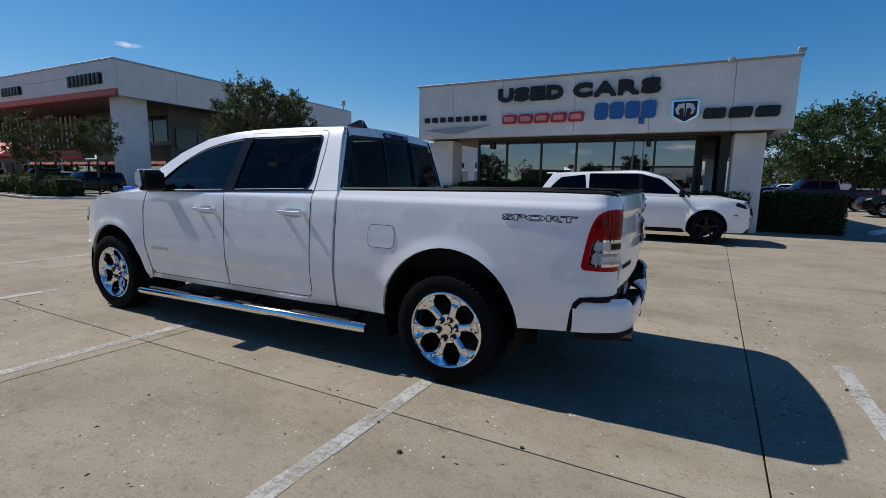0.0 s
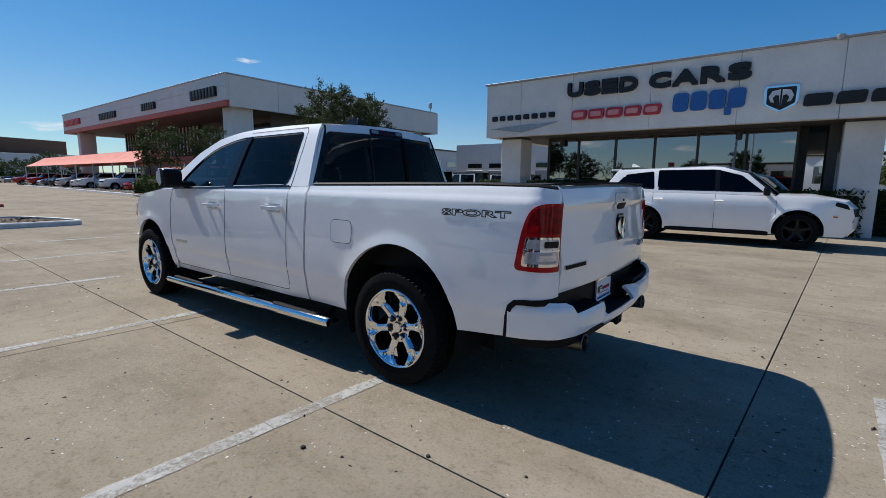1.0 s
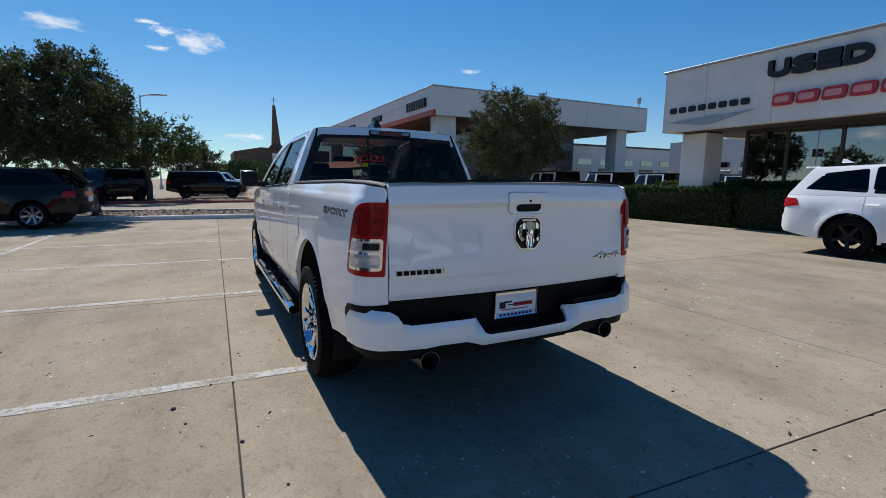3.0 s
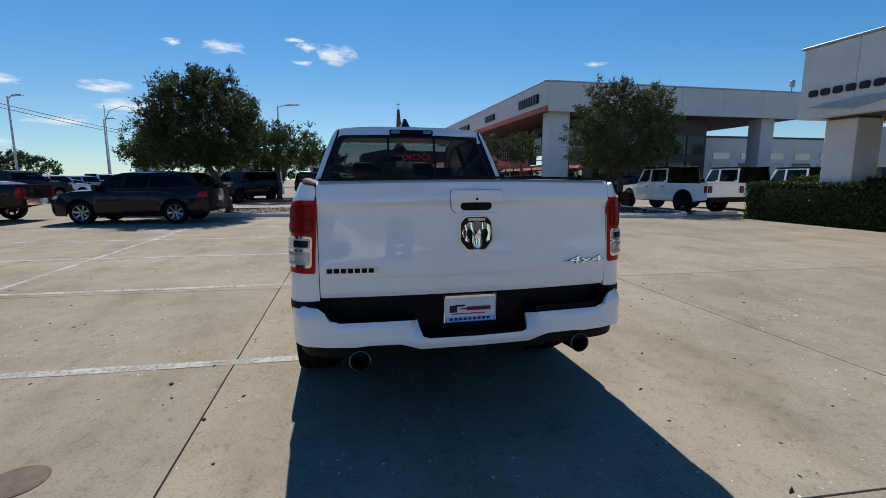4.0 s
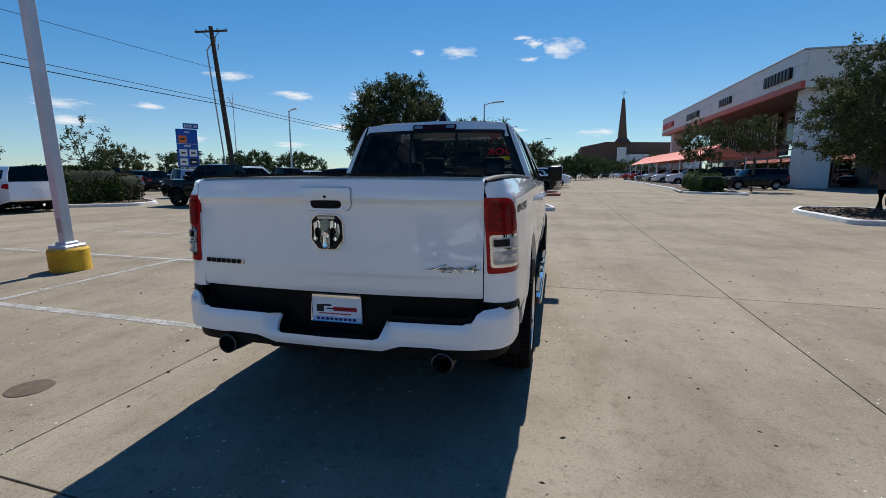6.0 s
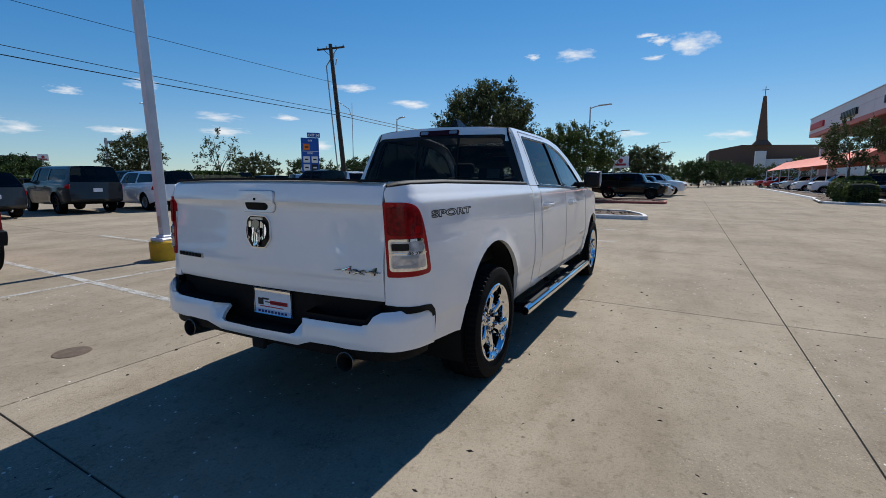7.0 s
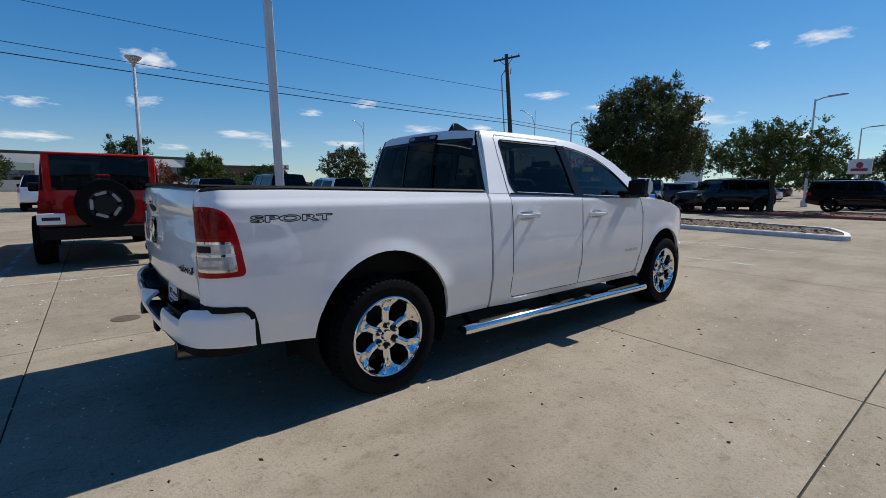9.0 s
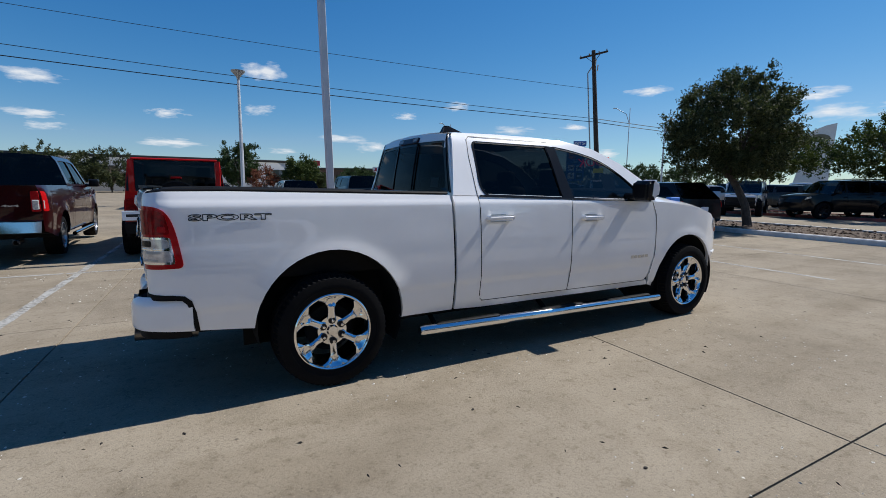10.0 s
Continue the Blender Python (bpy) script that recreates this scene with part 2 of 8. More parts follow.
BRONZE = plain("bronze_badge", (0.16, 0.13, 0.09), 0.3, 0.6, vary=0.1)


def marker(name, col):
    """Window-marker ink: sun shines through it."""
    m, t, b = nodes(name)
    b.inputs["Base Color"].default_value = (*col, 1)
    tl = t.nodes.new("ShaderNodeBsdfTranslucent")
    tl.inputs["Color"].default_value = (*col, 1)
    mx = t.nodes.new("ShaderNodeMixShader")
    mx.inputs[0].default_value = 0.6
    t.links.new(b.outputs[0], mx.inputs[1])
    t.links.new(tl.outputs[0], mx.inputs[2])
    t.links.new(mx.outputs[0], t.nodes["Material Output"].inputs["Surface"])
    return m


MARKER = marker("pink_window_marker", (0.95, 0.12, 0.13))
MARKER_Y = marker("yellow_window_marker", (0.85, 0.85, 0.06))
PAPER = plain("paper", (0.75, 0.75, 0.72), 0.7, vary=0.05)
STUCCO = plain("white_stucco", (0.66, 0.645, 0.615), 0.85, vary=0.08, scale=1.1, bumpy=0.35)
STUCCO_T = plain("pale_grey_panel", (0.60, 0.60, 0.59), 0.6, vary=0.05, scale=0.5, bumpy=0.05)
# pale base colour paints the sky's reflection into the panes
SKY_PANE = plain("pale_blind_behind_glass", (0.62, 0.64, 0.66), 0.3, vary=0.12, scale=1.5, coat=1.0)
# brown-dark soffit; also coloured onto walls under overhangs as their shade
SOFFIT_AND_SHADE = plain("soffit", (0.09, 0.085, 0.08), 0.8, vary=0.1)
RED_BAND = plain("red_band", (0.42, 0.07, 0.045), 0.5, vary=0.05)
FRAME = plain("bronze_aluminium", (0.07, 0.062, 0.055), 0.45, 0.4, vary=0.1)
SIGN_DARK = plain("dark_sign_face", (0.016, 0.016, 0.017), 0.5, vary=0.15)
SIGN_RED = plain("red_sign_face", (0.42, 0.035, 0.05), 0.5, vary=0.1)
SIGN_PALE_RED = plain("faded_red_face", (0.62, 0.26, 0.25), 0.5, vary=0.1)
SIGN_BLUE = plain("blue_sign_face", (0.02, 0.11, 0.32), 0.5, vary=0.1)
ROAD_BLUE = plain("motorway_sign_blue", (0.015, 0.09, 0.36), 0.5, vary=0.06)
SIGN_ORANGE = plain("orange_sign_face", (0.7, 0.16, 0.03), 0.5, vary=0.05)
CANVAS = plain("faded_red_canvas", (0.62, 0.17, 0.11), 0.75, vary=0.1, scale=1.2)
POLE_PAINT = plain("pale_pole_paint", (0.55, 0.56, 0.58), 0.45, 0.1, vary=0.08, scale=3)
YELLOW = plain("yellow_paint", (0.60, 0.36, 0.025), 0.75, vary=0.18, scale=5, bumpy=0.3)
GALV = plain("galvanised", (0.36, 0.37, 0.38), 0.45, 0.6, vary=0.1)
TIMBER = plain("creosoted_timber", (0.06, 0.045, 0.035), 0.9, vary=0.3, scale=8, bumpy=0.5)
CABLE = plain("cable", (0.02, 0.02, 0.02), 0.7)
BRICK = plain("brown_brick", (0.12, 0.075, 0.055), 0.85, vary=0.15, scale=3, bumpy=0.3)
BARK = plain("bark", (0.10, 0.08, 0.062), 0.95, vary=0.35, scale=10, bumpy=1.0)
OAK = leafy("oak_leaf", (0.020, 0.030, 0.012), (0.105, 0.115, 0.052))
OAK_LIGHT = leafy("elm_leaf", (0.028, 0.046, 0.012), (0.095, 0.12, 0.036))
HEDGE_LEAF = leafy("hedge_leaf", (0.016, 0.032, 0.009), (0.062, 0.092, 0.026))
FAR_LEAF = leafy("far_leaf", (0.022, 0.042, 0.015), (0.065, 0.095, 0.036))
DRY_LEAF = leafy("dry_leaf", (0.035, 0.028, 0.018), (0.11, 0.09, 0.055))
RUST_LEAF = leafy("rust_leaf", (0.12, 0.03, 0.02), (0.22, 0.09, 0.05))
HEDGE_CORE = plain("hedge_core", (0.015, 0.02, 0.008), 0.95, vary=0.4, scale=12)
STAIN = plain("rusty_cover", (0.12, 0.085, 0.058), 0.8, 0.2, vary=0.25, scale=14, bumpy=0.4)


# ---- mesh helpers ----
def mesh_of(verts, faces, material, name, sharp=35.0):
    me = bpy.data.meshes.new(name)
    me.from_pydata([tuple(v) for v in verts], [], faces)
    me.materials.append(material)
    me.polygons.foreach_set("use_smooth", [True] * len(me.polygons))
    me.set_sharp_from_angle(angle=radians(sharp))
    return me


def part(name, data, material, parent=None, label="", m=None, sharp=35.0):
    """One mesh object from a bmesh or from (verts, faces), under a thing or a part."""
    if isinstance(data, bmesh.types.BMesh):
        bmesh.ops.recalc_face_normals(data, faces=data.faces[:])
        me = bpy.data.meshes.new(name)
        data.to_mesh(me)
        data.free()
        me.materials.append(material)
        me.polygons.foreach_set("use_smooth", [True] * len(me.polygons))
        me.set_sharp_from_angle(angle=radians(sharp))
    elif isinstance(data, tuple):
        me = mesh_of(*data, material, name, sharp)
    else:
        me = data
    ob = new(name, me)
    ob.parent = parent
    if m is not None:
        ob.matrix_basis = m
    if label:
        ob["label"] = label
    return ob


def thing(name, m, label, category, group=""):
    ob = new(name)
    ob.matrix_basis = m
    ob.empty_display_size = 0.2
    return tagged(ob, label, category, group)


def box(x0, x1, y0, y1, z0, z1, bevel=0.0, bm=None, seg=2):
    """A box, its edges rounded, added to bm."""
    own = bmesh.new()
    bmesh.ops.create_cube(own, size=1.0)
    for v in own.verts:
        v.co = ((x0 + x1) / 2 + v.co.x * (x1 - x0), (y0 + y1) / 2 + v.co.y * (y1 - y0), (z0 + z1) / 2 + v.co.z * (z1 - z0))
    if bevel:
        bmesh.ops.bevel(own, geom=own.edges[:], offset=bevel, segments=1 if bevel <= 0.02 else 3, affect="EDGES", profile=0.5)
    return joined(bm, own)


def joined(bm, own):
    if bm is None:
        return own
    at = len(bm.verts)
    made = [bm.verts.new(v.co) for v in own.verts]
    own.verts.index_update()
    for f in own.faces:
        try:
            bm.faces.new([made[v.index] for v in f.verts])
        except ValueError:
            pass
    own.free()
    return bm


def prism(outline, depth, axis="z", at=0.0, bevel=0.0, bm=None):
    """An outline in two axes, drawn out along the third from at to at + depth."""
    own = bmesh.new()
    put = {"z": lambda a, b, c: (a, b, c), "y": lambda a, b, c: (a, c, b), "x": lambda a, b, c: (c, a, b)}[axis]
    lo = [own.verts.new(put(a, b, at)) for a, b in outline]
    hi = [own.verts.new(put(a, b, at + depth)) for a, b in outline]
    own.faces.new(lo)
    own.faces.new(hi[::-1])
    n = len(lo)
    for i in range(n):
        own.faces.new((lo[i], hi[i], hi[(i + 1) % n], lo[(i + 1) % n]))
    if bevel:
        own.edges.ensure_lookup_table()
        rims = [e for e in own.edges if all(v in lo for v in e.verts) or all(v in hi for v in e.verts)]
        bmesh.ops.bevel(own, geom=rims, offset=bevel, segments=1 if bevel <= 0.02 else 3, affect="EDGES", profile=0.5)
    bmesh.ops.triangulate(own, faces=[f for f in own.faces if len(f.verts) > 4])
    return joined(bm, own)


def spin(profile, steps=32, axis="y", bm=None):
    """A profile of (radius, along) turned round an axis."""
    own = bmesh.new()
    rings = []
    for r, a in profile:
        ring = []
        for i in range(steps):
            p = 2 * math.pi * i / steps
            c, s = r * math.cos(p), r * math.sin(p)
            ring.append(own.verts.new({"y": (c, a, s), "z": (c, s, a), "x": (a, c, s)}[axis]))
        rings.append(ring)
    for lo, hi in zip(rings, rings[1:]):
        for i in range(steps):
            own.faces.new((lo[i], lo[(i + 1) % steps], hi[(i + 1) % steps], hi[i]))
    return joined(bm, own)


def tube(points, radius, steps=10, bm=None, squash=1.0, caps=True):
    """A round bar along points; radius a number or one for each point."""
    own = bm or bmesh.new()
    pts = [Vector(p) for p in points]
    rad = radius if isinstance(radius, (list, tuple)) else [radius] * len(pts)
    rings = []
    for i, p in enumerate(pts):
        way = (pts[min(i + 1, len(pts) - 1)] - pts[max(i - 1, 0)]).normalized()
        side = way.cross(Vector((0, 0, 1)))
        side = side.normalized() if side.length > 1e-3 else Vector((1, 0, 0))
        up = side.cross(way)
        rings.append([own.verts.new(p + rad[i] * (math.cos(a) * side + squash * math.sin(a) * up)) for a in (2 * math.pi * k / steps for k in range(steps))])
    for lo, hi in zip(rings, rings[1:]):
        for i in range(steps):
            own.faces.new((lo[i], lo[(i + 1) % steps], hi[(i + 1) % steps], hi[i]))
    if caps:
        own.faces.new(rings[0])
        own.faces.new(rings[-1][::-1])
    return own


def rounded(points, radius, steps=4):
    """An outline with its corners rounded; radius a number or one for each corner."""
    out, n = [], len(points)
    for i, p in enumerate(points):
        r = radius[i] if isinstance(radius, (list, tuple)) else radius
        p, a, b = Vector(p), Vector(points[i - 1]), Vector(points[(i + 1) % n])
        if r <= 0:
            out.append(tuple(p))
            continue
        ra, rb = min(r, (a - p).length * 0.48), min(r, (b - p).length * 0.48)
        s, e = p + (a - p).normalized() * ra, p + (b - p).normalized() * rb
        for k in range(steps + 1):
            t = k / steps
            out.append(tuple((1 - t) ** 2 * s + 2 * t * (1 - t) * p + t * t * e))
    return out


def clip(poly, axis, value, keep):
    """The part of an outline on one side of a line across an axis."""
    out = []
    for p, q in zip(poly, poly[1:] + poly[:1]):
        dp, dq = (p[axis] - value) * keep, (q[axis] - value) * keep
        if dp >= 0:
            out.append(p)
        if (dp > 0 > dq) or (dp < 0 < dq):
            t = dp / (dp - dq)
            cut = [p[0] + t * (q[0] - p[0]), p[1] + t * (q[1] - p[1])]
            cut[axis] = value
            out.append(tuple(cut))
    return out


def with_hole(outer, hole):
    """An outline with a hole, joined by a seam."""
    i, j = min(((a, b) for a in range(len(outer)) for b in range(len(hole))), key=lambda ab: (Vector(outer[ab[0]]) - Vector(hole[ab[1]])).length)
    area = lambda p: sum(a[0] * b[1] - b[0] * a[1] for a, b in zip(p, p[1:] + p[:1]))
    hole = hole[j:] + hole[:j]
    if area(outer) * area(hole) > 0:
        hole = [hole[0]] + hole[:0:-1]
    return outer[: i + 1] + hole + [hole[0]] + outer[i:]


def sheet(outline, step, shape, rim=0.02, flip=False, holes=()):
    """An outline in (a, b), cut into a grid, bent by shape(a, b) to a place, with a rim turned inwards along its edge.
    Returns (verts, faces)."""
    for h in holes:
        outline = with_hole(outline, h)
    sa, sb = step if isinstance(step, tuple) else (step, step)
    a0, a1 = min(p[0] for p in outline), max(p[0] for p in outline)
    b0, b1 = min(p[1] for p in outline), max(p[1] for p in outline)
    na, nb = max(1, round((a1 - a0) / sa)), max(1, round((b1 - b0) / sb))
    spots, flat, faces = {}, [], []

    def spot(p):
        key = (round(p[0], 5), round(p[1], 5))
        if key not in spots:
            spots[key] = len(flat)
            flat.append(key)
        return spots[key]

    for i in range(na):
        strip = clip(clip(outline, 0, a0 + (a1 - a0) * i / na, 1), 0, a0 + (a1 - a0) * (i + 1) / na, -1)
        if len(strip) < 3:
            continue
        for j in range(nb):
            cell = clip(clip(strip, 1, b0 + (b1 - b0) * j / nb, 1), 1, b0 + (b1 - b0) * (j + 1) / nb, -1)
            ids = []
            for p in cell:
                k = spot(p)
                if not ids or ids[-1] != k:
                    ids.append(k)
            while len(ids) > 1 and ids[0] == ids[-1]:
                ids.pop()
            # drop spikes that run out along a cut and back
            k = 0
            while len(ids) > 2 and k < len(ids):
                o, p, q = flat[ids[k - 1]], flat[ids[k]], flat[ids[(k + 1) % len(ids)]]
                ox, oy, qx, qy = o[0] - p[0], o[1] - p[1], q[0] - p[0], q[1] - p[1]
                if abs(ox * qy - oy * qx) < 1e-7 and ox * qx + oy * qy >= 0:
                    ids.pop(k)
                    k = max(0, k - 2)
                else:
                    k += 1
            if len(set(ids)) < 3:
                continue
            if len(set(ids)) == len(ids):
                faces.append(ids)
            else:
                # a cell that a seam or a notch has cut in two
                loops, run = [], []
                for k in ids:
                    if k in run:
                        at = run.index(k)
                        loops.append(run[at:])
                        run = run[:at]
                    run.append(k)
                loops.append(run)
                faces += [r for r in loops if len(set(r)) > 2]
    area = lambda ids: sum(flat[p][0] * flat[q][1] - flat[q][0] * flat[p][1] for p, q in zip(ids, ids[1:] + ids[:1]))
    faces = [f if area(f) > 0 else f[::-1] for f in faces if abs(area(f)) > 1e-8]
    verts = [Vector(shape(a, b)) for a, b in flat]
    if rim:
        count = {}
        for f in faces:
            for p, q in zip(f, f[1:] + f[:1]):
                key = (min(p, q), max(p, q))
                count[key] = None if key in count else (p, q)
        inner = {}
        e = 1e-3
        lines = [{round(lo + (hi - lo) * k / n, 5) for k in range(1, n)} for lo, hi, n in ((a0, a1, na), (b0, b1, nb))]
        on_grid = lambda p, q: any(flat[p][i] == flat[q][i] and flat[p][i] in lines[i] for i in (0, 1))
        for pq in [v for v in count.values() if v and not on_grid(*v)]:
            for k in pq:
                if k not in inner:
                    a, b = flat[k]
                    da, db = Vector(shape(a + e, b)) - Vector(shape(a - e, b)), Vector(shape(a, b + e)) - Vector(shape(a, b - e))
                    n = da.cross(db).normalized()
                    inner[k] = len(verts)
                    verts.append(verts[k] - n * rim * (-1 if flip else 1))
            p, q = pq
            faces.append([q, p, inner[p], inner[q]])
    if flip:
        faces = [f[::-1] for f in faces]
    return verts, faces


def ring(outer, inner, shape, rim=0.006):
    """A band between two outlines of equally many points."""
    n = len(outer)
    verts = [Vector(shape(*p)) for p in outer] + [Vector(shape(*p)) for p in inner]
    faces = [[k, n + k, n + (k + 1) % n, (k + 1) % n] for k in range(n)]
    for base, line in ((0, outer), (n, inner)):
        at = len(verts)
        verts += [Vector(shape(*p)) - Vector((0, rim, 0)) for p in line]
        faces += [[base + k, base + (k + 1) % n, at + (k + 1) % n, at + k] if base else [base + (k + 1) % n, base + k, at + k, at + (k + 1) % n] for k in range(n)]
    return verts, faces


def merged(*parts):
    verts, faces = [], []
    for v, f in parts:
        at = len(verts)
        verts += list(v)
        faces += [[k + at for k in one] for one in f]
    return verts, faces


def mirrored(vf):
    return [Vector((v[0], -v[1], v[2])) for v in vf[0]], [f[::-1] for f in vf[1]]


def along(table, x, smooth=True):
    """The value at x of a table of (x, value)."""
    if x <= table[0][0]:
        return table[0][1]
    for (x0, v0), (x1, v1) in zip(table, table[1:]):
        if x <= x1:
            t = (x - x0) / (x1 - x0)
            return v0 + (v1 - v0) * t
    return table[-1][1]


def glide(table, x):
    """The same, on a smooth curve through the points."""
    n = len(table)
    if x <= table[0][0]:
        return table[0][1]
    if x >= table[-1][0]:
        return table[-1][1]
    for i in range(n - 1):
        (x0, v0), (x1, v1) = table[i], table[i + 1]
        if x <= x1:
            s0 = (v1 - table[i - 1][1]) / (x1 - table[i - 1][0]) if i else (v1 - v0) / (x1 - x0)
            s1 = (table[i + 2][1] - v0) / (table[i + 2][0] - x0) if i + 2 < n else (v1 - v0) / (x1 - x0)
            h = x1 - x0
            t = (x - x0) / h
            return (2 * t**3 - 3 * t**2 + 1) * v0 + (t**3 - 2 * t**2 + t) * h * s0 + (3 * t**2 - 2 * t**3) * v1 + (t**3 - t**2) * h * s1


def words(text, width, height, depth, material, name, parent, m, label="", outline=0.0, onto=None, bold=0.03, thick=0.0):
    """Raised or outlined lettering of a given width and height, standing in its own xz plane, facing -y. outline: half the
    width of the drawn line; thick: how much heavier the level strokes are made."""
    cu = bpy.data.curves.new("letters", "FONT")
    cu.body, cu.align_x = text, "LEFT"
    cu.resolution_u = 3
    cu.offset = bold
    cu.extrude = 0.0 if outline else 0.5
    ob = new("letters", cu)
    me = bpy.data.meshes.new_from_object(ob.evaluated_get(bpy.context.evaluated_depsgraph_get()))
    bpy.data.objects.remove(ob)
    co = np.zeros(len(me.vertices) * 3)
    me.vertices.foreach_get("co", co)
    co = co.reshape(-1, 3)
    lo, hi = co.min(0), co.max(0)
    out = np.zeros_like(co)
    out[:, 0] = (co[:, 0] - lo[0]) / (hi[0] - lo[0]) * width
    out[:, 2] = (co[:, 1] - lo[1]) / (hi[1] - lo[1]) * (height - 2 * thick) + thick
    out[:, 1] = -(co[:, 2] - lo[2]) / max(1e-6, hi[2] - lo[2]) * depth
    if outline:
        # a thin bar along every edge of the letters' shapes
        uses = {}
        for p in me.polygons:
            for e in p.edge_keys:
                uses[e] = uses.get(e, 0) + 1
        verts, faces = [], []
        for i, j in (e for e, n in uses.items() if n == 1):
            a, b = Vector(out[i]), Vector(out[j])
            w = (b - a).normalized()
            n = Vector((-w.z, 0, w.x)) * outline
            a, b, k = a - w * outline * 0.5, b + w * outline * 0.5, len(verts)
            verts += [q + Vector((0, d, 0)) for q in (a - n, b - n, b + n, a + n) for d in (0.0, -depth)]
            faces += [[k + 1, k + 3, k + 5, k + 7], [k, k + 1, k + 7, k + 6], [k + 2, k + 4, k + 5, k + 3], [k, k + 2, k + 3, k + 1], [k + 4, k + 6, k + 7, k + 5]]
        if onto:
            verts = [Vector(onto(*p)) for p in verts]
        return part(name, (verts, faces), material, parent, label, m)
    if thick:
        faces = [list(p.vertices) for p in me.polygons]
        n = len(out)
        verts = np.concatenate([out + np.array((0, 0.004 * k, thick * (k - 1))) for k in range(3)])
        return part(name, ([Vector(v) for v in verts], [[v + n * k for v in f] for k in range(3) for f in faces]), material, parent, label, m)
    if onto:
        out = np.array([onto(*p) for p in out])
    me.vertices.foreach_set("co", out.ravel())
    me.materials.clear()
    me.materials.append(material)
    me.update()
    return part(name, me, material, parent, label, m)


# ---- wheels ----
def rim_face(radius, spokes, dish, wide, split):
    """The spokes of an alloy wheel of that rim radius; the face looks along +y."""
    out = []
    R = radius
    face = lambda x, z: 0.12 - dish * (1 - min(1.0, math.hypot(x, z) / R) ** 1.5)
    for k in range(spokes):
        t = 2 * math.pi * (k + 0.5) / spokes
        c, s = math.cos(t), math.sin(t)
        end = R * 0.975
        if split:
            half = [(1.15, 0.26), (0.85, 0.42), (0.82, 0.60), (1.0, 0.72), (1.55, 0.805), (2.3, 0.855), (3.1, 0.895), (3.8, 0.94)]
            line = [(-wide * a, b * R) for a, b in half] + [(0, end)] + [(wide * a, b * R) for a, b in half[::-1]]
        else:
            line = [(-wide * 1.1, 0.16 * R), (-wide * 0.8, 0.6 * R), (-wide, end), (wide, end), (wide * 0.8, 0.6 * R), (wide * 1.1, 0.16 * R)]
        line = [(x * c + z * s, -x * s + z * c) for x, z in line]

        def crest(a, b):
            x, z = a * c - b * s, a * s + b * c
            if not split:
                return (a, face(a, b), b)
            w = wide * along([(a[1], a[0]) for a in half], z / R)
            high = 0.012 * (1 - min(1, abs(x) / w) ** 4)
            # a hollow pocket towards the rim
            pit = 0.020 * max(0.0, min(1.0, 1.6 - abs(x) / (wide * 1.0))) * max(0.0, min(1.0, (z / R - 0.70) / 0.05)) * max(0.0, min(1.0, (0.95 - z / R) / 0.05))
            return (a, face(a, b) + high - pit, b)

        out.append(sheet(line, 0.011 if split else 0.05, crest, rim=0.05, flip=True))
    return merged(*out)


def spun(profile, steps, axis="y"):
    bm = spin(profile, steps, axis)
    bm.verts.index_update()
    vf = ([v.co.copy() for v in bm.verts], [[v.index for v in f.verts] for f in bm.faces])
    bm.free()
    return vf


WHEELS = {}


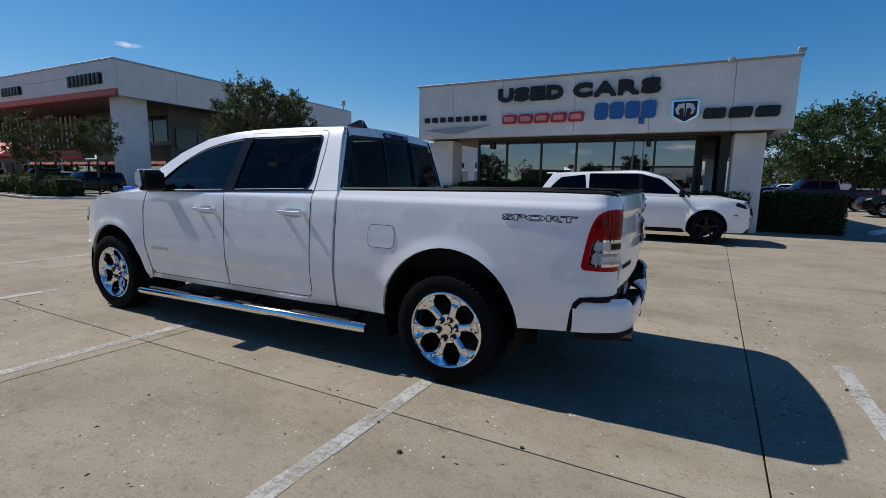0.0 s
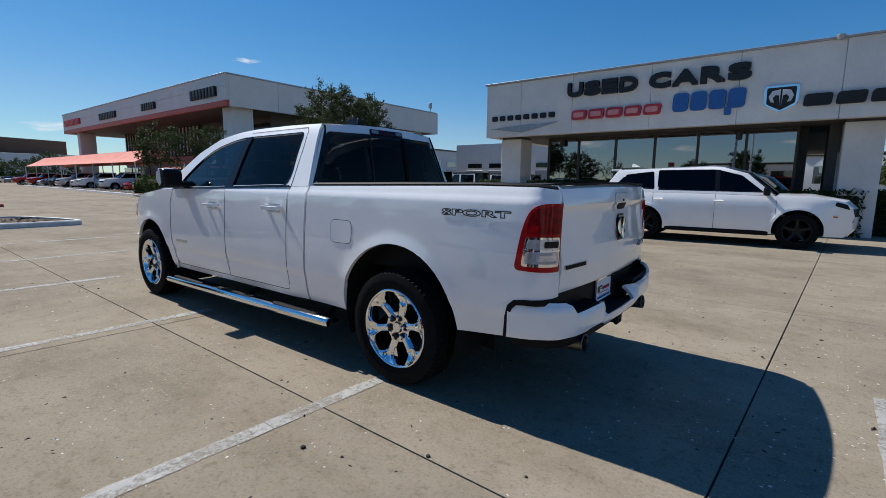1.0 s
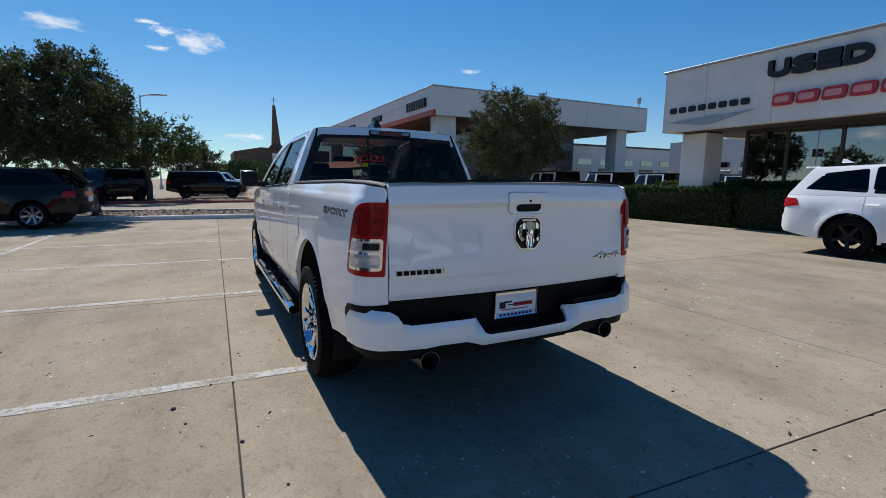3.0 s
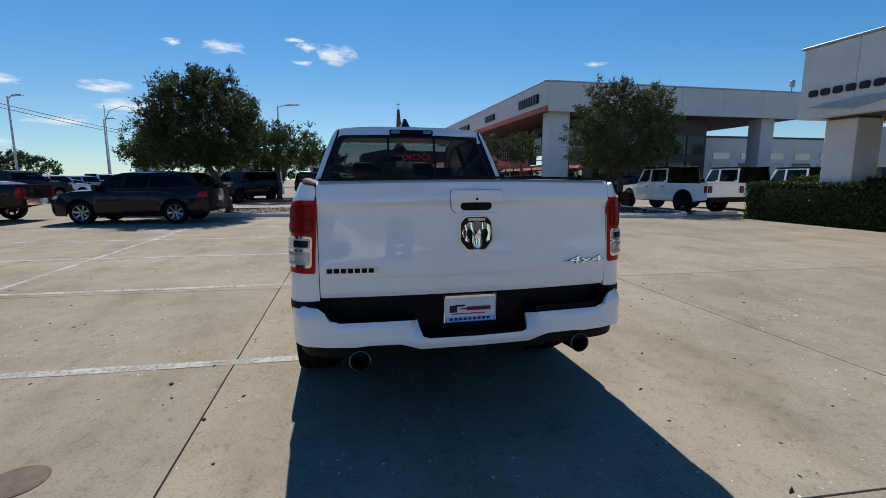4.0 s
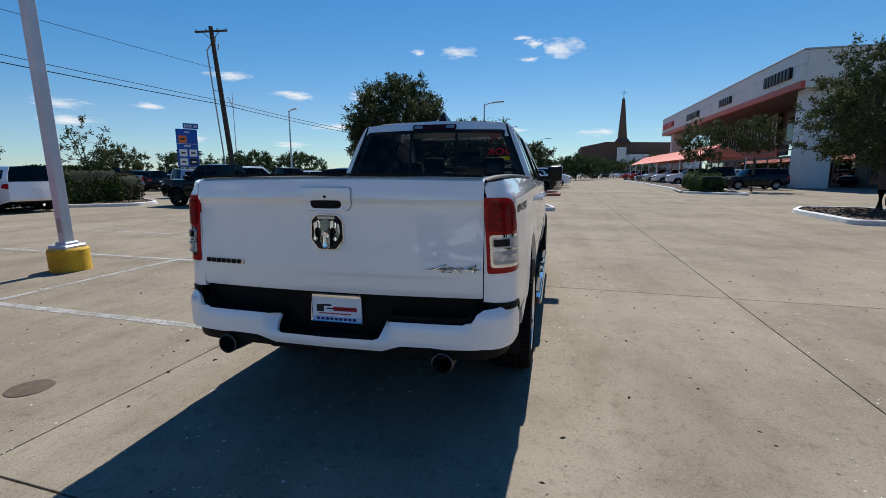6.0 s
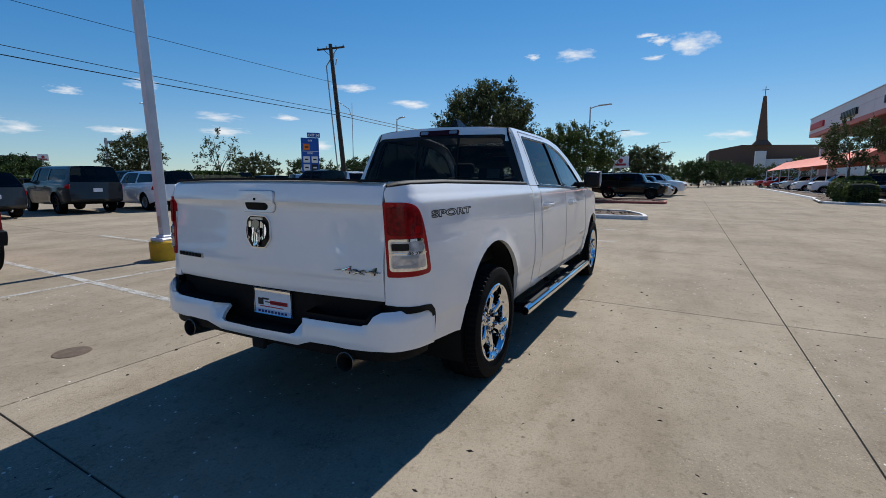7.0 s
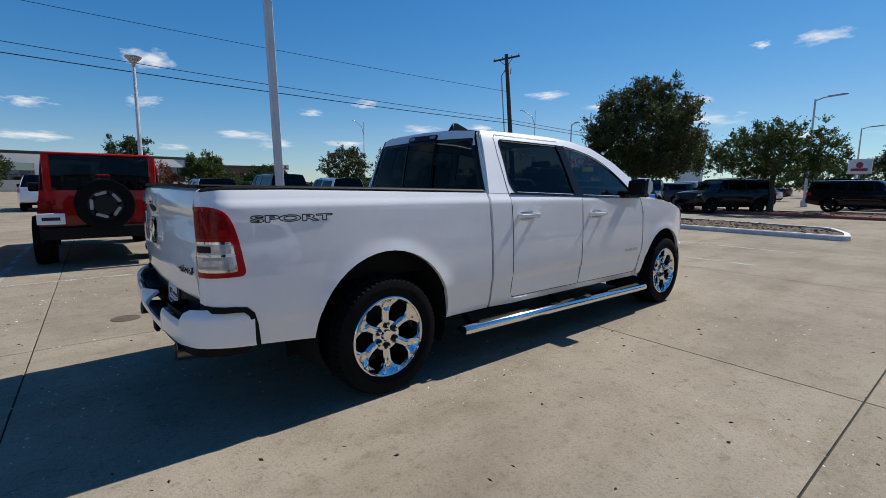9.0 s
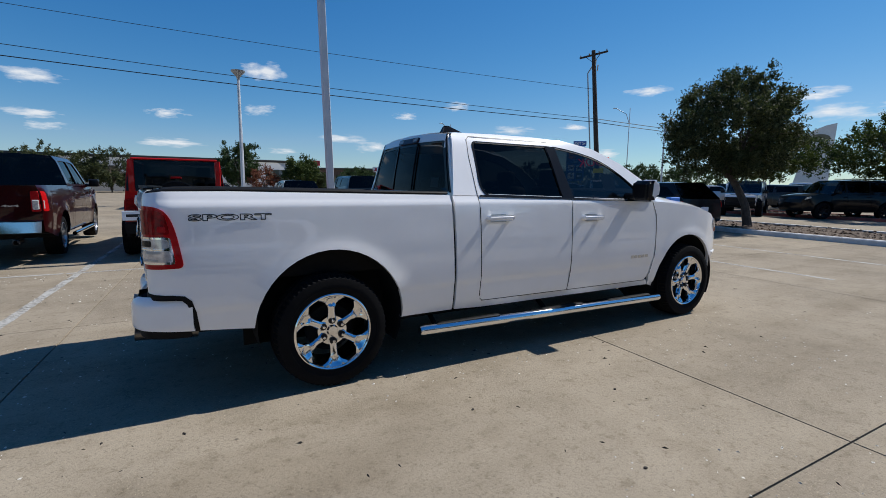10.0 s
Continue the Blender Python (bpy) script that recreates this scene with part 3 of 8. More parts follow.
def wheel_meshes(key, R, rim, width, spokes, dish, wide, split, rim_mat, lugs, fine):
    """The meshes of one kind of wheel, shared by all that have it."""
    if key in WHEELS:
        return WHEELS[key]
    w, n = width / 2, 56 if fine else 24
    k = R - rim
    prof = [(rim * 0.97, -w * 0.8), (rim + 0.1 * k, -w * 0.96), (rim + 0.5 * k, -w * 1.04), (R - 0.12 * k, -w * 0.98), (R - 0.01, -w * 0.8)]
    for g in (-0.45, 0.0, 0.45):
        prof += [(R, w * (g - 0.09)), (R - 0.010, w * (g - 0.05)), (R - 0.010, w * (g + 0.05)), (R, w * (g + 0.09))] if fine else [(R, w * g)]
    prof += [(R - 0.01, w * 0.8), (R - 0.12 * k, w * 0.98), (rim + 0.5 * k, w * 1.04), (rim + 0.32 * k, w * 1.03), (rim + 0.3 * k, w * 1.0), (rim + 0.1 * k, w * 0.97), (rim * 0.97, w * 0.9)]
    tyre = spun(prof, 128 if fine else n)
    if fine:
        # shoulder blocks: every other step of the tread's edge is cut back
        vs = []
        for v in tyre[0]:
            r = math.hypot(v.x, v.z)
            if r > R - 0.016 and abs(v.y) > w * 0.5:
                k = round(math.atan2(v.z, v.x) / (2 * math.pi) * 128)
                if k % 2:
                    v = Vector((v.x * (1 - 0.010 / r), v.y, v.z * (1 - 0.010 / r)))
            vs.append(v)
        tyre = (vs, tyre[1])
    barrel = spun([(rim * 1.0, w * 0.84), (rim * 1.012, w * 0.95), (rim * 0.985, w * 0.985), (rim * 0.955, w * 0.955), (rim * 0.925, w * 0.85), (rim * 0.90, w * 0.5), (rim * 0.88, -w * 0.8)], n)
    off = w - 0.14
    fv, ff = rim_face(rim * 0.96, spokes, dish, wide, split)
    face = ([Vector((v[0], v[1] + off, v[2])) for v in fv], ff)
    hub = spun([(0.0005, 0.12 - dish + off + 0.026), (rim * 0.12, 0.12 - dish + off + 0.024), (rim * 0.15, 0.12 - dish + off + 0.008), (rim * 0.38, 0.12 - dish * 0.9 + off + 0.003), (rim * 0.41, 0.05 + off)], 40) if split else spun([(0.0005, 0.12 - dish + off + 0.018), (rim * 0.10, 0.12 - dish + off + 0.016), (rim * 0.12, 0.12 - dish + off + 0.004), (rim * 0.30, 0.12 - dish * 0.9 + off), (rim * 0.31, 0.05 + off)], 24)
    bolts = []
    for i in range(lugs):
        t = 2 * math.pi * i / lugs
        v, f = spun([(0.0005, 0.03), (0.010, 0.028), (0.0115, 0.004)], 8)
        bolts.append(([Vector((p[0] + rim * 0.275 * math.cos(t), p[1] + 0.12 - dish + off + 0.012, p[2] + rim * 0.275 * math.sin(t))) for p in v], f))
    disc = spun([(0.0005, 0.0), (rim * 0.62, 0.0), (rim * 0.63, -0.025), (rim * 0.2, -0.03)], 24)
    made = {
        "tyre": mesh_of(*tyre, RUBBER, "tyre", 40),
        "rim": mesh_of(*merged(barrel, face), rim_mat, "rim", 30),
        "hub": mesh_of(*merged(hub, *bolts), rim_mat, "hub", 40),
        "nut_recess": mesh_of(*merged(*[([Vector((p[0] + rim * 0.275 * math.cos(2 * math.pi * i / lugs), p[1] + 0.12 - dish + off + 0.016, p[2] + rim * 0.275 * math.sin(2 * math.pi * i / lugs))) for p in v], f) for i in range(lugs) for v, f in [spun([(0.0005, 0.004), (0.0245, 0.004), (0.026, -0.006)], 12)]]), RIM_DARK, "nut_recess", 40),
        "brake_disc": mesh_of(*disc, UNDER, "brake_disc", 40),
    }
    WHEELS[key] = made
    return made


def wheel(parent, u, v, R, left, meshes, roll=0.0):
    """A wheel at u along and v across; roll turns it on its axle."""
    m = pose(u, v, R, 0, 0, 0 if left else 180) @ Matrix.Rotation(radians(roll), 4, "Y")
    tyre = part("wheel", meshes["tyre"], RUBBER, parent, "", m)
    tyre["label"] = "black rubber tyre on an alloy rim"
    for n in ("rim", "hub", "nut_recess", "brake_disc"):
        part(n, meshes[n], None, tyre)
    return tyre


# ---- a car body from its side view ----
def body_side(spec):
    """The half width of the body at (u, z)."""
    half, plan, arches = spec["half"], spec["plan"], spec["arches"]

    def width(u, z):
        w = glide(half, z) * glide(plan, u)
        for au, az, ar in arches:
            r = math.hypot(u - au, z - az)
            if z > az - 0.2:
                w += spec.get("flare", 0.02) * math.exp(-(((r - ar) / 0.09) ** 2)) * min(1, max(0, (1.25 - z) / 0.3))
        return w

    return width


def arch_line(arches, low, u_front, u_rear):
    """The lower edge of the body, front to rear, over the wheels."""
    out = []
    for au, az, ar in sorted(arches, reverse=True):
        a0 = math.asin(max(-1, min(1, (low - az) / ar)))
        for k in range(19):
            a = a0 + (math.pi - 2 * a0) * k / 18
            out.append((au + ar * math.cos(a), az + ar * math.sin(a)))
    return out


def vehicle(name, m, spec, paint, label, category, group="", step=0.14):
    """A car, van or pickup with its panels, glass, lamps and wheels."""
    car = thing(name, m, label, category, group)
    width = body_side(spec)
    low = spec["low"]
    lower = spec["rear"] + spec["belt"] + spec["front"] + arch_line(spec["arches"], low, 0, 0)
    cuts = [-99] + spec["cuts"] + [99]
    for side in (1, -1):
        for i, (c0, c1) in enumerate(zip(cuts, cuts[1:])):
            panel = clip(clip(lower, 0, c0 + 0.004, 1), 0, c1 - 0.004, -1)
            if len(panel) < 3:
                continue
            vf = sheet(panel, step, lambda a, b: (a, width(a, b), b), rim=0.025, flip=True)
            part(spec["names"][i], vf if side > 0 else mirrored(vf), paint, car)
        holes = [rounded(w["line"], w.get("r", 0.05)) for w in spec["windows"]]
        vf = sheet(spec["green"], step, lambda a, b: (a, width(a, b), b), rim=0.028, flip=True, holes=holes)
        part("cabin_side", vf if side > 0 else mirrored(vf), spec.get("cabin_paint", paint), car)
        for w, hole in zip(spec["windows"], holes):
            vf = sheet(hole, min(step, 0.07), lambda a, b: (a, width(a, b) - 0.016, b), rim=0.0, flip=True)
            part("side_window", vf if side > 0 else mirrored(vf), w.get("mat", GLASS), car)
        for lamp in spec["lamps"]:
            vf = sheet(rounded(lamp["line"], 0.03), 0.07, lambda a, b: (a, width(a, b) + 0.008, b), rim=0.02, flip=True)
            part(lamp["name"], vf if side > 0 else mirrored(vf), lamp["mat"], car)
        for line in spec.get("pillars", ()):
            vf = sheet(line, 0.07, lambda a, b: (a, width(a, b) + 0.003, b), rim=0.006, flip=True)
            part("door_pillar", vf if side > 0 else mirrored(vf), TRIM, car)
        if "mirror" in spec:
            mu, mz = spec["mirror"]
            y = width(mu, mz)
            bm = box(mu - 0.07, mu + 0.06, y + 0.06, y + 0.26, mz - 0.02, mz + 0.16, 0.035)
            box(mu - 0.03, mu + 0.03, y - 0.03, y + 0.08, mz - 0.02, mz + 0.04, 0.01, bm)
            ob = part("door_mirror", bm, spec.get("mirror_mat", TRIM), car)
            if side < 0:
                ob.matrix_basis = Matrix.Diagonal((1, -1, 1, 1))
        for hu, hz in spec.get("handles", ()):
            y = width(hu, hz)
            ob = part("door_handle", box(hu - 0.10, hu + 0.10, y + 0.004, y + 0.04, hz - 0.014, hz + 0.016, 0.012), spec.get("handle_mat", paint), car)
            if side < 0:
                ob.matrix_basis = Matrix.Diagonal((1, -1, 1, 1))
        for au, az, ar in spec["arches"]:
            # dark liner inside the arch, and a lip round it
            vs, fs = [], []
            for k in range(15):
                a = math.pi * k / 14
                vs += [Vector((au + (ar + 0.01) * math.cos(a), 0.35, az + (ar + 0.01) * math.sin(a))), Vector((au + (ar + 0.01) * math.cos(a), width(au, az + ar) - 0.05, az + (ar + 0.01) * math.sin(a)))]
                if k:
                    fs.append([2 * k - 2, 2 * k - 1, 2 * k + 1, 2 * k])
            part("arch_liner", (vs, fs) if side > 0 else mirrored((vs, fs)), UNDER, car)
            if "lip" in spec:
                lip = [(au + (ar + d) * math.cos(a), az + (ar + d) * math.sin(a)) for d, span in ((0.0, range(0, 17)), (0.055, range(16, -1, -1))) for a in (math.pi * k / 16 * 1.06 - 0.1 for k in span)]
                vf = sheet(lip, step, lambda a, b: (a, width(a, b) + spec.get("lip_out", 0.03), b), rim=0.06, flip=True)
                part("arch_flare", vf if side > 0 else mirrored(vf), spec["lip"], car)
    # strips over the top, front to rear
    groups = {}
    top = spec["top"]
    last = None
    for (u0, z0, nm, cr0, bw0), (u1, z1, _, cr1, bw1) in zip(top, top[1:]):
        length = math.hypot(u1 - u0, z1 - z0)
        n = max(1, round(length / (step * 1.3)))
        groups.setdefault((nm, last != nm and nm in groups), [])
        rows = []
        for k in range(n + 1):
            t = k / n
            u, z, cr, bw = u0 + t * (u1 - u0), z0 + t * (z1 - z0), cr0 + t * (cr1 - cr0), bw0 + t * (bw1 - bw0)
            w = width(u, z) - (0.012 if "glass" in nm or nm == "windscreen" or nm == "rear_window" else 0.0)
            rows.append([Vector((u + bw * (1 - s * s), w * s, z + cr * (1 - s * s))) for s in (j / 5 - 1 for j in range(11))])
        vs = [p for r in rows for p in r]
        fs = [[i * 11 + j, i * 11 + j + 1, (i + 1) * 11 + j + 1, (i + 1) * 11 + j] for i in range(n) for j in range(10)]
        groups.setdefault((nm, False), []).append((vs, [f[::-1] for f in fs]))
        last = nm
    mats = {"windscreen": SHIELD, "rear_window": GLASS, "front_bumper": spec.get("bumper_mat", paint), "rear_bumper": spec.get("rear_bumper_mat", spec.get("bumper_mat", paint)), "grille": spec.get("grille_mat", TRIM), "load_cover": UNDER, "undertray": UNDER, "roof": spec.get("roof_mat", paint)}
    for (nm, _), pieces in groups.items():
        if pieces:
            vf = merged(*pieces)
            bm = bmesh.new()
            made = [bm.verts.new(v) for v in vf[0]]
            for f in vf[1]:
                bm.faces.new([made[k] for k in f])
            bmesh.ops.remove_doubles(bm, verts=bm.verts[:], dist=0.0005)
            part(nm, bm, mats.get(nm, paint), car)
    # underside, seats and dash
    (ru, _, rr), (fu, _, fr) = sorted(spec["arches"])[0], sorted(spec["arches"])[-1]
    w0 = glide(spec["half"], low)
    bm = box(ru + rr, fu - fr, -w0 * 0.9, w0 * 0.9, low - 0.04, low + 0.22, 0.03)
    box(ru - rr - 0.1, fu + fr, -w0 * 0.55, w0 * 0.55, low - 0.02, low + 0.35, 0.03, bm)
    part("underbody", bm, UNDER, car)
    for su in spec["seats"]:
        for sv in (-0.38, 0.38):
            bm = box(su - 0.1, su + 0.08, sv - 0.24, sv + 0.24, low + 0.25, spec["seat_top"] - 0.14, 0.06)
            box(su - 0.1, su + 0.02, sv - 0.13, sv + 0.13, spec["seat_top"] - 0.15, spec["seat_top"], 0.04, bm)
            part("seat", bm, SEAT, car)
    wm = wheel_meshes(**spec["wheel"])
    R, t = spec["wheel"]["R"], spec["track"]
    for k, (au, az, ar) in enumerate(sorted(spec["arches"])):
        for left in (True, False):
            wheel(car, au, t if left else -t, R, left, wm, 37 * k + 71 * left)
    for nm, mat, outline, u, depth in spec.get("tail", ()):
        for side in ((1, -1) if outline[0][0] > 0.02 else (1,)):
            bm = prism([(v * side, z) for v, z in rounded(outline, 0.02)], depth, "x", u, 0.005)
            part(nm, bm, mat, car)
    return car


def suv_spec(wb, Lf, Lr, half_w, h, belt, low, R, hood, wheel_key, rim_mat, glass=GLASS, rake=0.55, box_tail=0.18, drop=0.02, cowl=0.38, quarter=0.30):
    """An estate-bodied car: wheelbase, overhangs, half width, height, belt line and bonnet height."""
    uf, ur = wb + Lf, -Lr
    hw = half_w
    az = R * 1.02
    ar = R * 1.16
    roof = h - 0.05
    hood_r = wb - cowl
    shield = hood_r - rake
    tail_u = ur + box_tail
    side = [(low, hw * 0.95), (low + 0.15, hw * 0.985), (belt * 0.72, hw), (belt - 0.12, hw * 0.985), (belt, hw * 0.94), (belt + 0.06, hw * 0.925), (roof - 0.12, hw * 0.78), (roof, hw * 0.70), (h, hw * 0.62)]
    plan = [(ur, 0.90), (ur + 0.12, 0.955), (ur + 0.5, 1.0), (wb - 0.3, 1.0), (uf - 0.5, 0.97), (uf - 0.2, 0.90), (uf - 0.05, 0.80), (uf, 0.74)]
    w1, w2 = quarter * wb, min(0.68 * wb, shield - 0.12)
    return {
        "half": side, "plan": plan, "arches": [(0.0, az, ar), (wb, az, ar)], "flare": 0.025, "low": low,
        "rear": [(ur + 0.05, low + 0.12), (ur, low + 0.2), (ur, low + 0.42), (ur + 0.03, low + 0.5), (ur + 0.05, belt)],
        "belt": [(0.3 * wb, belt), (hood_r, belt - 0.03), (wb + 0.2, hood - 0.02), (uf - 0.2, hood - 0.12)],
        "front": [(uf - 0.06, hood - 0.26), (uf - 0.02, hood - 0.4), (uf - 0.05, low + 0.12), (uf - 0.16, low)],
        "cuts": [w1 - 0.12, w2, hood_r + 0.02], "names": ["rear_quarter", "rear_door", "front_door", "front_wing"],
        "green": [(ur + 0.05, belt + 0.004), (tail_u, roof - drop), (0.45 * wb, roof), (shield, roof - 0.02), (shield + 0.45 * rake, roof - 0.25 * (roof - belt)), (hood_r - 0.02, belt - 0.02), (0.3 * wb, belt + 0.004)],
        "windows": [
            {"line": [(ur + 0.34, belt + 0.12), (tail_u + 0.20, roof - drop - 0.11), (w1 - 0.16, roof - 0.10), (w1 - 0.10, belt + 0.07)], "mat": glass},
            {"line": [(w1 - 0.04, belt + 0.06), (w1 - 0.06, roof - 0.07), (w2 - 0.04, roof - 0.06), (w2 - 0.01, belt + 0.05)], "mat": glass},
            {"line": [(w2 + 0.05, belt + 0.05), (w2 + 0.03, roof - 0.07), (shield - 0.04, roof - 0.09), (shield + 0.42 * rake - 0.07, roof - 0.27 * (roof - belt) - 0.03), (hood_r - 0.20, belt + 0.04)], "mat": glass},
        ],
        "pillars": [[(w2 - 0.025, belt + 0.055), (w2 - 0.055, roof - 0.065), (w2 + 0.045, roof - 0.075), (w2 + 0.065, belt + 0.055)]],
        "lamps": [
            {"line": [(ur + 0.01, belt - 0.24), (ur + 0.30, belt - 0.20), (ur + 0.24, belt - 0.06), (ur + 0.02, belt - 0.05)], "mat": LENS_RED, "name": "tail_lamp"},
            {"line": [(uf - 0.10, hood - 0.28), (uf - 0.36, hood - 0.20), (uf - 0.34, hood - 0.12), (uf - 0.16, hood - 0.17)], "mat": LENS_CLEAR, "name": "headlamp"},
        ],
        "mirror": (hood_r - 0.16, belt + 0.0), "handles": [(w1 + 0.02, belt - 0.15), (w2 - 0.14 + 0.22, belt - 0.16)],
        "top": [
            (uf - 0.16, low, "front_bumper", 0, 0.14), (uf - 0.05, low + 0.14, "front_bumper", 0, 0.16), (uf - 0.02, hood - 0.42, "grille", 0, 0.16), (uf - 0.06, hood - 0.26, "bonnet", 0.0, 0.16), (uf - 0.2, hood - 0.12, "bonnet", 0.03, 0.14), (wb + 0.2, hood - 0.02, "bonnet", 0.045, 0.06), (hood_r, belt - 0.03, "windscreen", 0.05, 0.08),
            (shield + 0.45 * rake, roof - 0.25 * (roof - belt), "windscreen", 0.035, 0.10), (shield, roof - 0.02, "roof", 0.02, 0.10), (0.45 * wb, roof, "roof", 0.045, 0.0), (tail_u, roof - drop, "rear_window", 0.03, -0.06), (ur + 0.06, belt + 0.02, "tailgate", 0, -0.07), (ur + 0.02, low + 0.46, "rear_bumper", 0, -0.08), (ur, low + 0.2, "rear_bumper", 0, -0.09), (ur + 0.05, low + 0.12, "undertray", 0, -0.05), (ur + 0.4, low + 0.05, "undertray", 0, 0),
        ],
        "seats": [0.28 * wb, 0.62 * wb], "seat_top": belt + 0.30, "track": hw - 0.14,
        "tail": [("number_plate", PLATE, [(-0.155, belt - 0.36), (0.155, belt - 0.36), (0.155, belt - 0.22), (-0.155, belt - 0.22)], ur - 0.075, 0.02)],
        "wheel": dict(key=wheel_key, R=R, rim=R * 0.66, width=0.25, spokes=5 if "five" in wheel_key else 7, dish=0.05, wide=0.03, split=False, rim_mat=rim_mat, lugs=5, fine=False),
    }


def pickup_spec(wb, Lf, Lr, half_w, h, belt, low, R, hood, wheel_key, rim_mat, cab_rear=0.95):
    s = suv_spec(wb, Lf, Lr, half_w, h, belt, low, R, hood, wheel_key, rim_mat)
    uf, ur, hw = wb + Lf, -Lr, half_w
    roof = h - 0.05
    hood_r, shield = wb - 0.45, wb - 1.05
    mid = (cab_rear + hood_r) / 2 - 0.1
    s["belt"] = [(cab_rear - 0.02, belt + 0.02), (cab_rear, belt), (hood_r, belt - 0.03), (wb + 0.2, hood - 0.02), (uf - 0.2, hood - 0.10)]
    s["rear"] = [(ur + 0.05, low + 0.15), (ur + 0.02, low + 0.3), (ur + 0.02, belt + 0.03)]
    s["cuts"] = [cab_rear, cab_rear + 0.24, mid, hood_r + 0.05]
    s["names"] = ["bed_side", "cab_corner", "rear_door", "front_door", "front_wing"]
    s["green"] = [(cab_rear + 0.03, belt + 0.004), (cab_rear + 0.14, roof), (shield, roof), (hood_r - 0.02, belt - 0.02), (mid, belt + 0.0)]
    s["windows"] = [
        {"line": [(cab_rear + 0.28, belt + 0.05), (cab_rear + 0.27, roof - 0.09), (mid - 0.05, roof - 0.08), (mid - 0.02, belt + 0.04)]},
        {"line": [(mid + 0.05, belt + 0.04), (mid + 0.03, roof - 0.08), (shield - 0.08, roof - 0.10), (hood_r - 0.22, belt + 0.03)]},
    ]
    s["pillars"] = [[(mid - 0.035, belt + 0.045), (mid - 0.065, roof - 0.085), (mid + 0.045, roof - 0.085), (mid + 0.065, belt + 0.045)]]
    s["lamps"][0]["line"] = [(ur + 0.03, belt - 0.40), (ur + 0.20, belt - 0.40), (ur + 0.16, belt - 0.08), (ur + 0.03, belt - 0.06)]
    s["mirror"] = (hood_r - 0.18, belt + 0.0)
    s["handles"] = [(cab_rear + 0.36, belt - 0.15), (mid + 0.18, belt - 0.16)]
    s["seats"] = [cab_rear + 0.35, mid + 0.35]
    s["plan"] = [(ur, 0.93), (ur + 0.12, 0.97), (ur + 0.4, 1.0), (wb - 0.3, 1.0), (uf - 0.5, 0.97), (uf - 0.2, 0.90), (uf - 0.05, 0.82), (uf, 0.76)]
    s["top"] = s["top"][:6] + [
        (hood_r, belt - 0.03, "windscreen", 0.05, 0.08), (shield, roof, "roof", 0.02, 0.10), (mid, h - 0.04, "roof", 0.045, 0.0), (cab_rear + 0.14, roof, "rear_window", 0.03, -0.03), (cab_rear + 0.03, belt + 0.02, "load_cover", 0, -0.03),
        (cab_rear, belt - 0.03, "load_cover", 0, 0), (ur + 0.08, belt - 0.03, "tailgate", 0, 0), (ur + 0.06, belt + 0.02, "tailgate", 0, -0.02), (ur + 0.02, belt + 0.02, "tailgate", 0, -0.03), (ur + 0.02, low + 0.34, "rear_bumper", 0, -0.04), (ur - 0.06, low + 0.32, "rear_bumper", 0, -0.04), (ur - 0.08, low + 0.14, "undertray", 0, -0.04), (ur + 0.4, low + 0.08, "undertray", 0, 0)]
    s["rear_bumper_mat"] = CHROME
    s["tail"] = [("number_plate", PLATE, [(-0.155, low + 0.18), (0.155, low + 0.18), (0.155, low + 0.31), (-0.155, low + 0.31)], ur - 0.135, 0.02),
                 ("tail_lamp", LENS_RED, [(hw * 0.80, belt - 0.40), (hw * 0.92, belt - 0.40), (hw * 0.90, belt - 0.07), (hw * 0.80, belt - 0.07)], ur + 0.0, 0.03),
                 ("tailgate_handle", TRIM, [(-0.12, belt - 0.14), (0.12, belt - 0.14), (0.12, belt - 0.08), (-0.12, belt - 0.08)], ur - 0.022, 0.02)]
    return s


